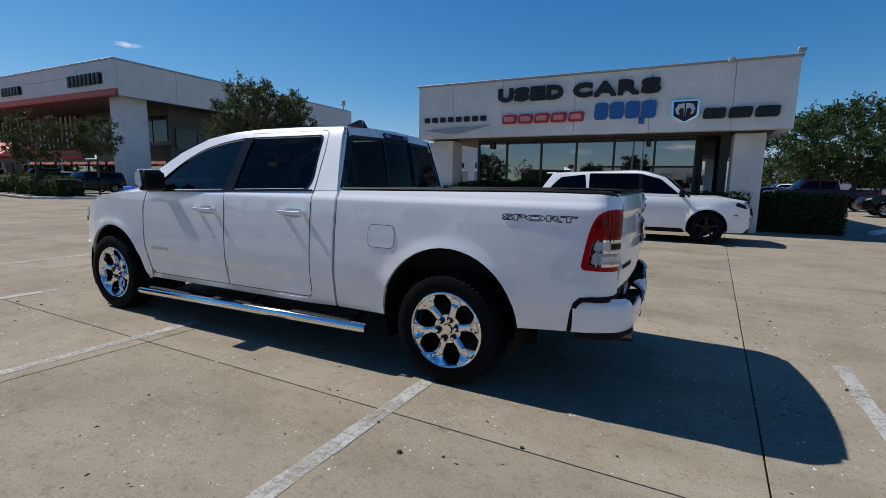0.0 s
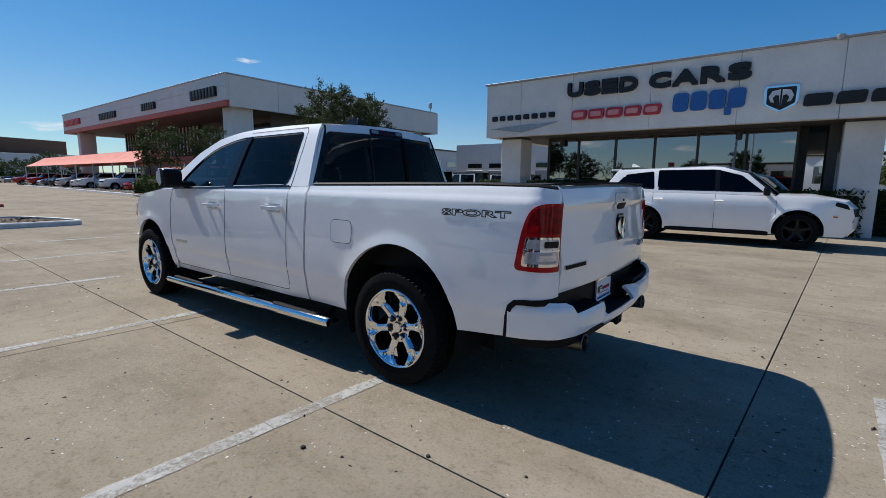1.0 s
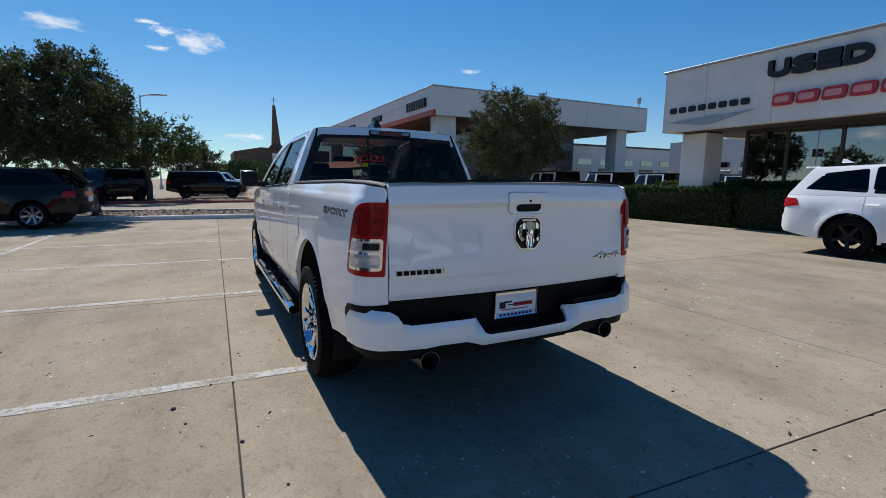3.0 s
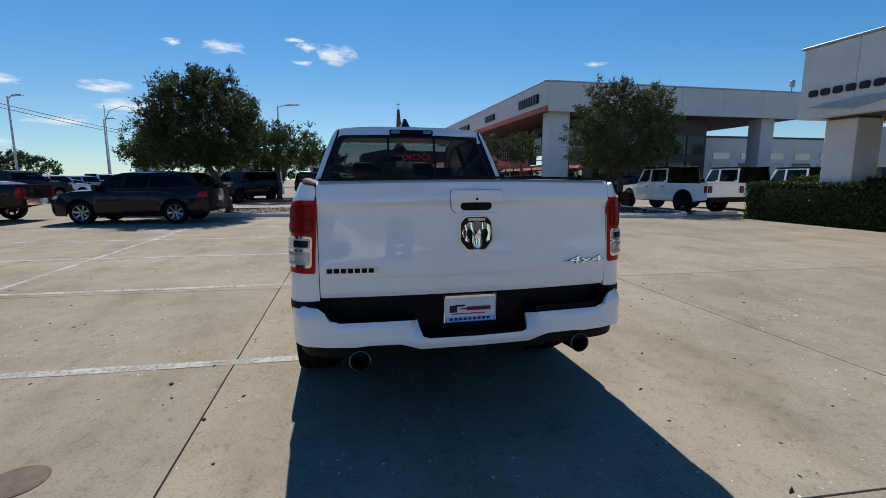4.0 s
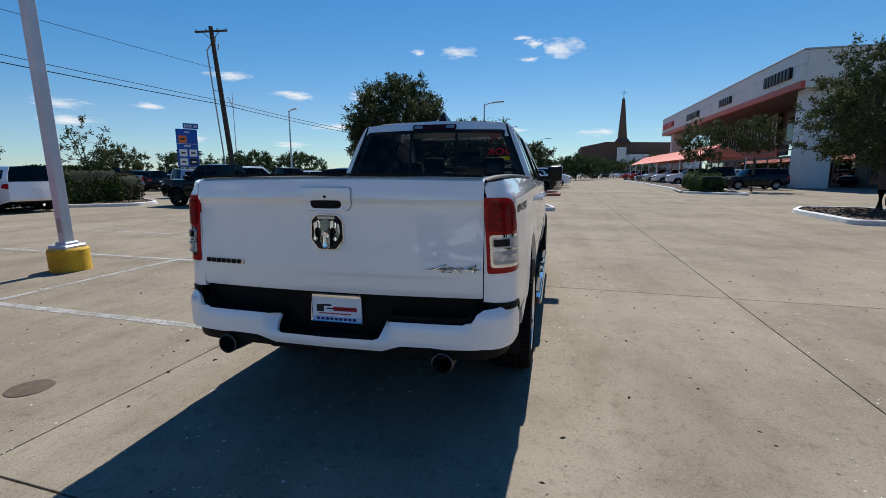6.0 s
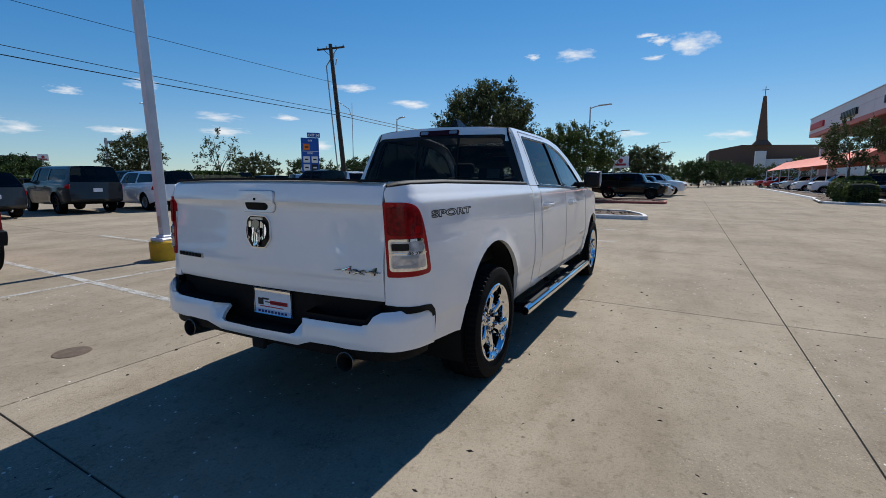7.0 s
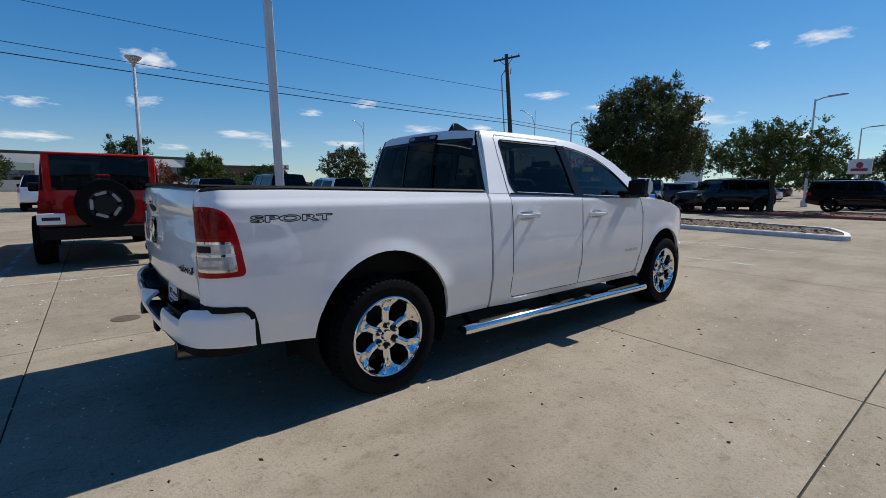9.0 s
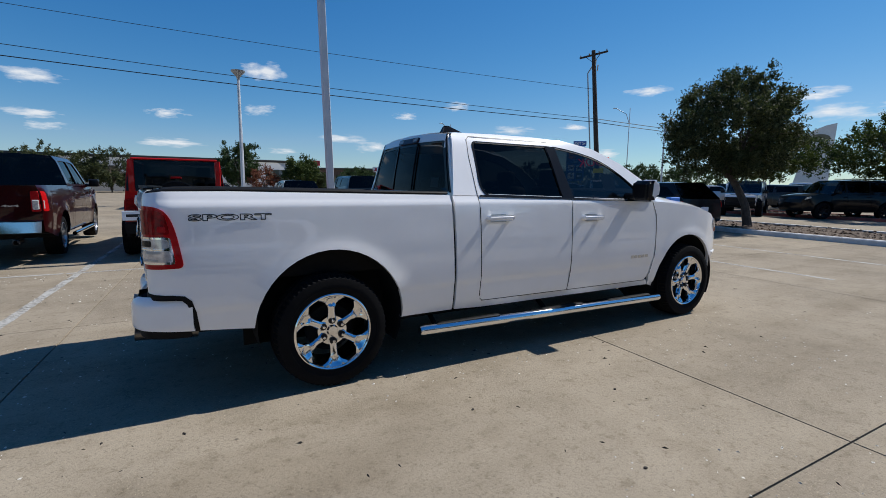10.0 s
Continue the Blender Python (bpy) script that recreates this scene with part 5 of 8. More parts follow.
    # dealer plate: plain bars in place of its writing
    pl = part("licence_plate", prism(rounded([(0.144, 0.628), (-0.144, 0.628), (-0.144, 0.785), (0.144, 0.785)], 0.012), 0.008, "x", -1.076, 0.002), PLATE, car, "dealer plate in a chrome frame with plain printed bars", m=None)
    bm = tube([(-1.078, 0.148, 0.626), (-1.078, 0.148, 0.787), (-1.078, -0.148, 0.787), (-1.078, -0.148, 0.626), (-1.078, 0.148, 0.626)], 0.005, 6)
    part("plate_frame", bm, CHROME, pl)
    pl.matrix_basis = Matrix.Translation((0.032, 0, 0.0)) @ Matrix.Diagonal((1, 0.98, 0.93, 1))
    for nm, mat, y0, y1, z0, z1 in (("plate_bar", INK_RED, -0.118, 0.02, 0.690, 0.714), ("plate_bar", DECAL, -0.105, 0.06, 0.699, 0.706), ("plate_bar", DECAL, 0.075, 0.118, 0.682, 0.724), ("plate_bar", DECAL, 0.03, 0.085, 0.716, 0.727), ("plate_bar", INK_RED, -0.085, 0.105, 0.670, 0.676), ("frame_band", PALE_BLUE, -0.143, 0.143, 0.628, 0.656), ("frame_band", CHROME, -0.143, 0.143, 0.768, 0.785)):
        part(nm, box(-1.0785, -1.075, y0, y1, z0, z1, 0.001), mat, pl)
    for k in range(9):
        part("plate_bar", box(-1.0805, -1.078, 0.118 - k * 0.0265 - 0.019, 0.118 - k * 0.0265, 0.634, 0.650, 0.001), INK_BLUE, pl)
    # tow receiver and tailpipes
    bm = box(-1.16, -0.9, -0.04, 0.04, 0.43, 0.505, 0.008)
    box(-1.165, -1.14, -0.048, 0.048, 0.422, 0.513, 0.006, bm)
    part("tow_receiver", bm, UNDER, car)
    for s in (1, -1):
        bm = spin([(0.043, 0.35), (0.047, 0.02), (0.0495, 0.0), (0.0455, -0.002), (0.043, 0.01), (0.041, 0.30), (0.001, 0.31)], 24, "x")
        part("tailpipe", bm, PIPE, car, "dulled steel tailpipe tip", pose(-1.155, 0.603 * s, 0.448, 0, 0, 0) @ Matrix.Diagonal((1, 1.1, 1.05, 1)) @ Matrix.Rotation(radians(5), 4, "Y"))
    # cab: corner, doors, sill, wings
    corner = [(0.985, 0.412), (0.978, 0.90), (0.965, 1.308), (1.19, 1.304), (1.200, 1.0), (1.205, 0.53), (1.215, 0.475), (1.24, 0.455), (1.24, 0.40)]
    both("cab_corner", sheet(corner, (0.07, 0.02), lambda a, b: (a, cab_width(a, b), b), rim=0.025, flip=True), WHITE, car)
    rear = rounded([(1.212, 0.462), (1.198, 1.302), (2.187, 1.274), (2.170, 0.452)], [0.05, 0, 0, 0.02])
    front = rounded([(2.178, 0.452), (2.195, 1.274), (3.285, 1.245), (3.345, 1.10), (3.335, 0.75), (3.29, 0.50), (3.24, 0.445)], [0.02, 0, 0, 0.12, 0.3, 0.1, 0.05])
    doors = []
    for nm, line in (("rear_door", rear), ("front_door", front)):
        doors.append(both(nm, sheet(line, (0.07, 0.02), lambda a, b: (a, cab_width(a, b) - 0.006 * math.exp(-(((b - 0.60) / 0.08) ** 2)), b), rim=0.025, flip=True), WHITE, car))
    both("sill", sheet([(1.245, 0.395), (3.345, 0.385), (3.30, 0.44), (1.245, 0.452)], 0.08, lambda a, b: (a, cab_width(a, b) - 0.012, b), rim=0.03, flip=True), WHITE, car)
    wing = [(3.335, 0.39), (3.30, 0.50), (3.343, 0.75), (3.352, 1.10), (3.295, 1.248), (3.60, 1.232), (4.08, 1.18), (4.36, 1.10), (4.49, 0.99), (4.545, 0.80), (4.555, 0.66), (4.58, 0.60), (4.56, 0.42), (4.50, 0.35), (4.392, 0.365)] + arc(3.89, 0.40, 0.492, -4, 184)
    both("front_wing", sheet(wing, (0.065, 0.025), lambda a, b: (a, cab_width(a, b), b), rim=0.03, flip=True), WHITE, car)
    both("wing_seam", sheet([(4.42, 0.655), (4.60, 0.655), (4.60, 0.678), (4.42, 0.668)], 0.05, lambda a, b: (a, cab_width(a, b) + 0.016, b), rim=0.03, flip=True), WHITE, car)
    # cabin side with the two windows
    green = [(0.972, 1.312), (0.99, 1.40), (1.065, 1.79), (1.09, 1.812), (1.60, 1.828), (2.00, 1.824), (2.30, 1.803), (2.62, 1.748), (2.95, 1.62), (3.27, 1.435), (3.36, 1.36), (3.40, 1.285), (3.29, 1.250), (2.19, 1.278), (1.19, 1.308)]
    w_rear = rounded([(1.275, 1.322), (1.235, 1.385), (1.240, 1.738), (2.030, 1.735), (2.105, 1.298)], [0.03, 0.06, 0.05, 0.012, 0.012])
    w_front = rounded([(2.215, 1.293), (2.125, 1.733), (2.36, 1.706), (2.66, 1.640), (2.92, 1.505), (3.13, 1.355), (3.17, 1.268)], [0.012, 0.012, 0.2, 0.2, 0.2, 0.05, 0.02])
    skin = lambda out: (lambda a, b: (a, cab_width(a, b) + out, b))
    both("cabin_frame", sheet(green, 0.06, skin(0.0), rim=0.02, flip=True, holes=[w_rear, w_front]), WHITE, car)
    both("rear_door_window", sheet(w_rear, 0.09, skin(-0.009), rim=0, flip=True), GLASS, car, "dark tinted door window")
    both("front_door_window", sheet(w_front, 0.09, skin(-0.009), rim=0, flip=True), FRONT_GLASS, car, "tinted door window")
    grow = lambda line, k, e: [((a - k[0]) * e + k[0], (b - k[1]) * (e + 0.04) + k[1]) for a, b in line]
    for line, k in ((w_rear, (1.66, 1.52)), (w_front, (2.60, 1.47))):
        both("window_seal", ring(grow(line, k, 1.018), grow(line, k, 0.975), skin(0.003), 0.012), TRIM, car)
    both("door_pillar", sheet([(2.098, 1.285), (2.030, 1.748), (2.124, 1.742), (2.208, 1.282)], 0.08, skin(0.005), rim=0.008, flip=True), TRIM, car)
    both("belt_moulding", sheet([(1.215, 1.302), (1.215, 1.314), (2.19, 1.287), (3.26, 1.262), (3.26, 1.248), (2.19, 1.275)], 0.1, skin(0.010), rim=0.012, flip=True), TRIM, car)
    both("door_gap", sheet([(1.190, 1.30), (1.178, 1.62), (1.192, 1.76), (1.225, 1.79), (2.07, 1.785), (2.07, 1.781), (1.228, 1.785), (1.198, 1.757), (1.184, 1.62), (1.197, 1.30)], 0.1, skin(0.0015), rim=0.002, flip=True), DECAL, car)
    for seam in ([(1.203, 0.50), (1.195, 1.30), (1.203, 1.30), (1.211, 0.50)], [(2.170, 0.452), (2.187, 1.276), (2.195, 1.276), (2.178, 0.452)], [(3.30, 0.50), (3.339, 0.75), (3.348, 1.10), (3.290, 1.246), (3.297, 1.248), (3.356, 1.10), (3.347, 0.75), (3.308, 0.50)], [(1.23, 0.456), (2.17, 0.449), (3.25, 0.441), (3.25, 0.447), (2.17, 0.455), (1.23, 0.462)]):
        both("panel_gap", sheet(seam, 0.09, lambda a, b: (a, cab_width(a, b) + 0.0012, b), rim=0, flip=True), DECAL, car)
    # roof, windscreen, bonnet and front end
    strips = [
        ("roof", WHITE, [(2.44, 1.783, 0.02, 0.16), (2.30, 1.803, 0.025, 0.10), (2.00, 1.824, 0.03, 0.0), (1.60, 1.828, 0.032, 0.0), (1.20, 1.816, 0.03, -0.02), (1.08, 1.806, 0.028, -0.04)]),
        ("windscreen", CLEAR_SHIELD, [(3.37, 1.345, 0.03, 0.24), (3.27, 1.435, 0.03, 0.22), (2.95, 1.62, 0.03, 0.19), (2.62, 1.748, 0.025, 0.17), (2.44, 1.783, 0.02, 0.16)]),
        ("bonnet", WHITE, [(4.49, 0.99, 0.0, 0.10), (4.44, 1.05, 0.03, 0.10), (4.36, 1.10, 0.06, 0.10), (4.08, 1.18, 0.08, 0.06), (3.60, 1.232, 0.098, 0.03), (3.30, 1.25, 0.10, 0.05)]),
    ]
    front = [
        ("cowl", PLASTIC, [(3.30, 1.25, 0.10, 0.05), (3.37, 1.345, 0.03, 0.24)]),
        ("grille", TRIM, [(4.55, 0.70, 0.0, 0.12), (4.54, 0.85, 0.0, 0.13), (4.49, 0.99, 0.0, 0.10)]),
        ("front_bumper", WHITE, [(4.50, 0.36, 0.0, 0.13), (4.57, 0.42, 0.0, 0.15), (4.585, 0.60, 0.0, 0.16), (4.55, 0.70, 0.0, 0.12)]),
    ]
    for nm, mat, rows in strips + front:
        pts, vs = [], []
        for (u0, z0, c0, b0), (u1, z1, c1, b1) in zip(rows, rows[1:]):
            n = max(1, round(math.hypot(u1 - u0, z1 - z0) / 0.1))
            pts += [(u0 + t * (u1 - u0), z0 + t * (z1 - z0), c0 + t * (c1 - c0), b0 + t * (b1 - b0)) for t in (k / n for k in range(n))]
        pts.append(rows[-1])
        for u, z, c, b in pts:
            w = cab_width(u, z) - 0.003
            vs += [Vector((u + b * (1 - s * s), w * s, z + c * (1 - s**4))) for s in (j / 9 - 1 for j in range(19))]
        fs = [[i * 19 + j, i * 19 + j + 1, (i + 1) * 19 + j + 1, (i + 1) * 19 + j] for i in range(len(pts) - 1) for j in range(18)]
        if rows[0][0] > rows[-1][0]:
            fs = [f[::-1] for f in fs]
        part(nm, (vs, fs), mat, car)
    flipped(lambda: tube([(3.38, 0.46, 1.300), (3.6, 0.47, 1.296), (3.85, 0.48, 1.262), (4.08, 0.49, 1.205), (4.16, 0.49, 1.17)], [0.05, 0.11, 0.12, 0.10, 0.05], 12, squash=0.3), "bonnet_bulge", WHITE, car)
    flipped(lambda: box(3.79, 3.96, 0.725, 0.785, 1.225, 1.286, 0.008), "bonnet_badge", BADGE_BLUE, car, "small blue and chrome bonnet badge")
    both("headlamp", sheet(rounded([(4.40, 0.99), (4.51, 0.90), (4.525, 0.985), (4.43, 1.06)], 0.02), 0.04, lambda a, b: (a, cab_width(a, b) + 0.008, b), rim=0.02, flip=True), LENS_CLEAR, car)
    both("side_marker", sheet(rounded([(4.475, 0.90), (4.525, 0.90), (4.525, 0.95), (4.475, 0.95)], 0.008), 0.04, lambda a, b: (a, cab_width(a, b) + 0.012, b), rim=0.02, flip=True), LENS_AMBER, car)
    # back of the cab: painted frame, glass in three panes, high brake lamp, aerial
    back = lambda out: (lambda v, z: (glide([(0.8, 0.965), (1.33, 0.985), (1.735, 1.052), (1.80, 1.072), (1.83, 1.085)], z) - 0.045 * (1 - (v / 0.85) ** 2) - out, v, z))
    edge = [(0.885, 1.312), (0.80, 1.52), (0.70, 1.74), (0.655, 1.802)]
    crown = [(0.40, 1.826), (0.0, 1.838), (-0.40, 1.826)]
    outer = [(0.885, 0.9)] + edge + crown + [(-a, b) for a, b in edge[::-1]] + [(-0.885, 0.9)]
    pane = rounded([(0.825, 1.335), (0.665, 1.750), (0.0, 1.765), (-0.665, 1.750), (-0.825, 1.335)], [0.04, 0.05, 0.3, 0.05, 0.04])
    wall = part("cab_back", sheet(outer, (0.06, 0.05), back(0.0), rim=0.02, flip=True, holes=[pane]), WHITE, car)
    part("back_window", sheet(pane, (0.08, 0.08), back(-0.006), rim=0, flip=True), BACK_GLASS, wall, "dark tinted rear window with a sliding pane")
    frit = [(a * 0.93, 1.545 + (b - 1.545) * 0.86) for a, b in pane]
    part("window_frit", ring(pane, frit, back(-0.003), 0.001), TRIM, wall)
    for s in (1, -1):
        part("window_border", sheet([(s * 0.822, 1.330), (s * 0.665, 1.745), (s * 0.655, 1.80), (s * 0.668, 1.80), (s * 0.682, 1.75), (s * 0.848, 1.330)], 0.06, back(0.003), rim=0.005, flip=s > 0), TRIM, wall)
        part("pane_bar", sheet([(s * 0.21, 1.345), (s * 0.205, 1.75), (s * 0.225, 1.75), (s * 0.23, 1.345)], 0.06, back(0.002), rim=0.006, flip=s > 0), TRIM, wall)
    lampb = part("brake_lamp", sheet(rounded([(0.20, 1.762), (0.20, 1.808), (-0.21, 1.808), (-0.21, 1.762)], 0.015), 0.06, back(0.012), rim=0.02, flip=True), LENS_DARK, wall, "dark red high-level brake lamp")
    for s in (1, -1):
        part("cargo_lens", sheet(rounded([(s * 0.19 - 0.005, 1.772), (s * 0.19 - 0.005, 1.80), (s * 0.11 - 0.005, 1.80), (s * 0.11 - 0.005, 1.772)], 0.01), 0.06, back(0.0145), rim=0.004, flip=s > 0), GALV, lampb)
    fin = prism(rounded([(1.34, 1.845), (1.66, 1.85), (1.58, 1.90), (1.43, 1.958), (1.385, 1.955)], 0.012), 0.05, "y", -0.025, 0.012)
    for v in fin.verts:
        v.co.y *= 2.0 * max(0.25, min(1.0, (1.965 - v.co.z) / 0.11))
    part("aerial", fin, TRIM, car, "black shark-fin aerial")
    # inside: seats, headrests, dash, papers and writing on the windscreen
    for su, top in ((1.45, 1.47), (2.45, 1.555)):
        for sv in (-0.37, 0.37):
            bm = box(su - 0.10, su + 0.10, sv - 0.26, sv + 0.26, 0.7, top - 0.17, 0.07)
            box(su - 0.08, su + 0.03, sv - 0.13, sv + 0.13, top - 0.16, top, 0.045, bm)
            part("seat", bm, SEAT, car)
    part("interior_mirror", box(2.70, 2.73, -0.15, 0.11, 1.585, 1.65, 0.012), SEAT, car)
    part("dashboard", box(3.0, 3.35, -0.75, 0.75, 0.8, 1.28, 0.06), SEAT, car)
    part("steering_wheel", tube([(2.92 + 0.05 * math.sin(a), 0.38 + 0.18 * math.cos(a), 1.22 + 0.16 * math.sin(a)) for a in (2 * math.pi * k / 20 for k in range(21))], 0.014, 6, caps=False), SEAT, car)
    part("window_sticker", sheet([(2.66, 1.36), (2.66, 1.52), (2.83, 1.50), (2.83, 1.36)], 0.1, skin(-0.016), rim=0, flip=True), PAPER, car, m=Matrix.Diagonal((1, -1, 1, 1)))
    part("window_sticker", sheet([(-0.62, 1.37), (-0.50, 1.37), (-0.50, 1.45), (-0.62, 1.45)], 0.1, back(-0.02), rim=0, flip=True), PAPER, car)
    words("LOOK", 0.44, 0.095, 0.002, MARKER, "windscreen_writing", car, pose(3.00, -0.64, 1.605, -28, 0, 90), "pink marker writing on the windscreen", bold=0.0)
    part("windscreen_underline", box(3.04, 3.045, -0.50, -0.36, 1.535, 1.585, 0.001), MARKER_Y, car)
    # mirrors, handles, names
    def mirror():
        bm = prism(rounded([(2.90, 1.262), (3.02, 1.272), (3.04, 1.36), (3.01, 1.445), (2.92, 1.455), (2.89, 1.40)], 0.03), 0.175, "y", 1.0, 0.03)
        box(2.92, 3.08, 0.87, 1.03, 1.270, 1.33, 0.015, bm)
        return bm
    mir = flipped(mirror, "door_mirror", TRIM, car, "black door mirror with a bright cap")
    for ob in mir:
        part("mirror_cap", prism(rounded([(2.95, 1.285), (3.03, 1.29), (3.052, 1.37), (3.025, 1.452), (2.97, 1.462)], 0.03), 0.145, "y", 1.035, 0.02), WHITE, ob)
        part("mirror_glass", box(2.886, 2.898, 1.02, 1.155, 1.285, 1.42, 0.005), TRIM, ob)
    for pair, hu, hz in ((doors[0], 1.38, 1.128), (doors[1], 2.42, 1.110)):
        for ob, s in zip(pair, (1, -1)):
            y = cab_width(hu, hz)
            bm = box(hu - 0.125, hu + 0.125, y + 0.030, y + 0.048, hz - 0.020, hz + 0.024, 0.014)
            box(hu - 0.125, hu - 0.08, y - 0.01, y + 0.045, hz - 0.018, hz + 0.022, 0.012, bm)
            box(hu + 0.08, hu + 0.125, y - 0.01, y + 0.045, hz - 0.018, hz + 0.022, 0.012, bm)
            h = part("door_handle", bm, WHITE, ob, "white pull handle", None if s > 0 else Matrix.Diagonal((1, -1, 1, 1)))
            part("handle_cup", sheet(rounded([(hu - 0.09, hz - 0.032), (hu + 0.08, hz - 0.032), (hu + 0.08, hz + 0.03), (hu - 0.09, hz + 0.03)], 0.02), 0.1, lambda a, b: (a, cab_width(a, b) + 0.001, b), rim=0.002, flip=True), STEEL, h)
    for ob, s in zip(doors[1], (1, -1)):
        for k in range(5):
            u0 = 2.98 + k * 0.053
            vf = sheet(rounded([(u0, 0.690), (u0 + 0.04, 0.690), (u0 + 0.04, 0.720), (u0, 0.720)], 0.004), 0.1, lambda a, b: (a, cab_width(a, b) + 0.002, b), rim=0.004, flip=True)
            part("name_badge", vf if s > 0 else mirrored(vf), STEEL, ob)
    for side in (1, -1):
        place = lambda x, y, z: (-0.372 - x if side > 0 else -0.827 + x, side * (bed_width(-0.372 - x if side > 0 else -0.827 + x, 1.163 + z) + 0.0015 - y), 1.163 + z)
        words("SPORT", 0.455, 0.036, 0.001, DECAL, "side_lettering", car, None, "outlined charcoal lettering", outline=0.0026, onto=place)
    # side steps
    for s in (1, -1):
        bar = tube([(0.645, 0.985, 0.302), (0.67, 0.985, 0.302), (3.38, 0.985, 0.262), (3.41, 0.985, 0.262)], [0.034, 0.040, 0.040, 0.034], 14)
        st = part("side_step", bar, CHROME, car, "chrome tube side step with black treads", Matrix.Diagonal((1, s, 1, 1)))
        for u0 in (0.78, 1.72, 2.66):
            zz = 0.302 - (u0 - 0.67) * 0.0148
            part("step_tread", box(u0, u0 + 0.60, 0.945, 1.005, zz + 0.026, zz + 0.043, 0.008), PLASTIC, st)
        for u0 in (0.85, 2.0, 3.15):
            zz = 0.302 - (u0 - 0.67) * 0.0148
            part("step_bracket", tube([(u0, 0.97, zz), (u0, 0.84, zz - 0.01), (u0, 0.70, zz + 0.08)], 0.022, 6), UNDER, st)
        part("step_board", box(0.70, 3.36, 0.84, 0.955, 0.262, 0.285, 0.008), PLASTIC, st)
    # underside and wheel wells
    bm = box(0.55, 3.38, -0.84, 0.84, 0.36, 0.60, 0.03)
    box(-0.95, 4.3, -0.50, 0.50, 0.36, 0.72, 0.03, bm)
    box(-1.0, -0.55, -0.80, 0.80, 0.50, 0.74, 0.03, bm)
    box(0.52, 0.96, -0.90, 0.90, 0.44, 0.9, 0.02, bm)
    part("chassis", bm, UNDER, car)
    for au, az in ((REAR_AXLE, 0.455), (FRONT_AXLE, 0.41)):
        vs, fs = [], []
        for k in range(21):
            a = radians(-25 + 230 * k / 20)
            for d in (0.50, 0.93):
                vs.append(Vector((au + 0.50 * math.cos(a), d, az + 0.50 * math.sin(a))))
            if k:
                fs.append([2 * k - 2, 2 * k - 1, 2 * k + 1, 2 * k])
        both("wheel_well", (vs, fs), UNDER, car)
        both("inner_well", sheet([(au - 0.55, 0.25), (au + 0.55, 0.25), (au + 0.55, 0.96), (au - 0.55, 0.96)], 0.5, lambda a, b: (a, 0.56, b), rim=0.0, flip=True), UNDER, car)
        part("axle", tube([(au, -0.75, 0.38), (au, 0.75, 0.38)], 0.05, 10), UNDER, car)
    wm = wheel_meshes("chrome", 0.392, 0.264, 0.275, 6, 0.040, 0.029, True, CHROME, 6, True)
    for u, roll in ((0.0, 12), (FRONT_AXLE, 47)):
        for left in (True, False):
            w = wheel(car, u, 0.845 if left else -0.845, 0.388, left, wm, roll if left else roll + 20)
    return car


main_truck(pose(-1.52, 4.07, 0, 0, 0, 180))


# ---- ground: one concrete sheet, slabs on it, stall lines, kerbs ----
def skew_x(i, y):
    return 0.14 + 4.40 * i + 0.062 * y


def skew_y(j, x):
    return 2.57 + 4.46 * j - 0.015 * x


def crossing(i, j):
    x, y = skew_x(i, 0), skew_y(j, 0)
    for _ in range(6):
        x, y = skew_x(i, y), skew_y(j, x)
    return Vector((x, y, 0))


g = bmesh.new()
bmesh.ops.create_grid(g, x_segments=8, y_segments=8, size=1800)
for v in g.verts:
    v.co.z = -0.016
ground = tagged(part("ground", g, CONCRETE), "wide sun-bleached concrete car park running to the horizon", "ground", kind="structure")
g = bmesh.new()
c = [crossing(-9, -7), crossing(4, -7), crossing(4, 4), crossing(-9, 4)]
g.faces.new([g.verts.new(p + Vector((0, 0, -0.011))) for p in c])
pavement = tagged(part("pavement", g, JOINT), "pale concrete slabs with dark straight joints", "pavement", kind="structure")

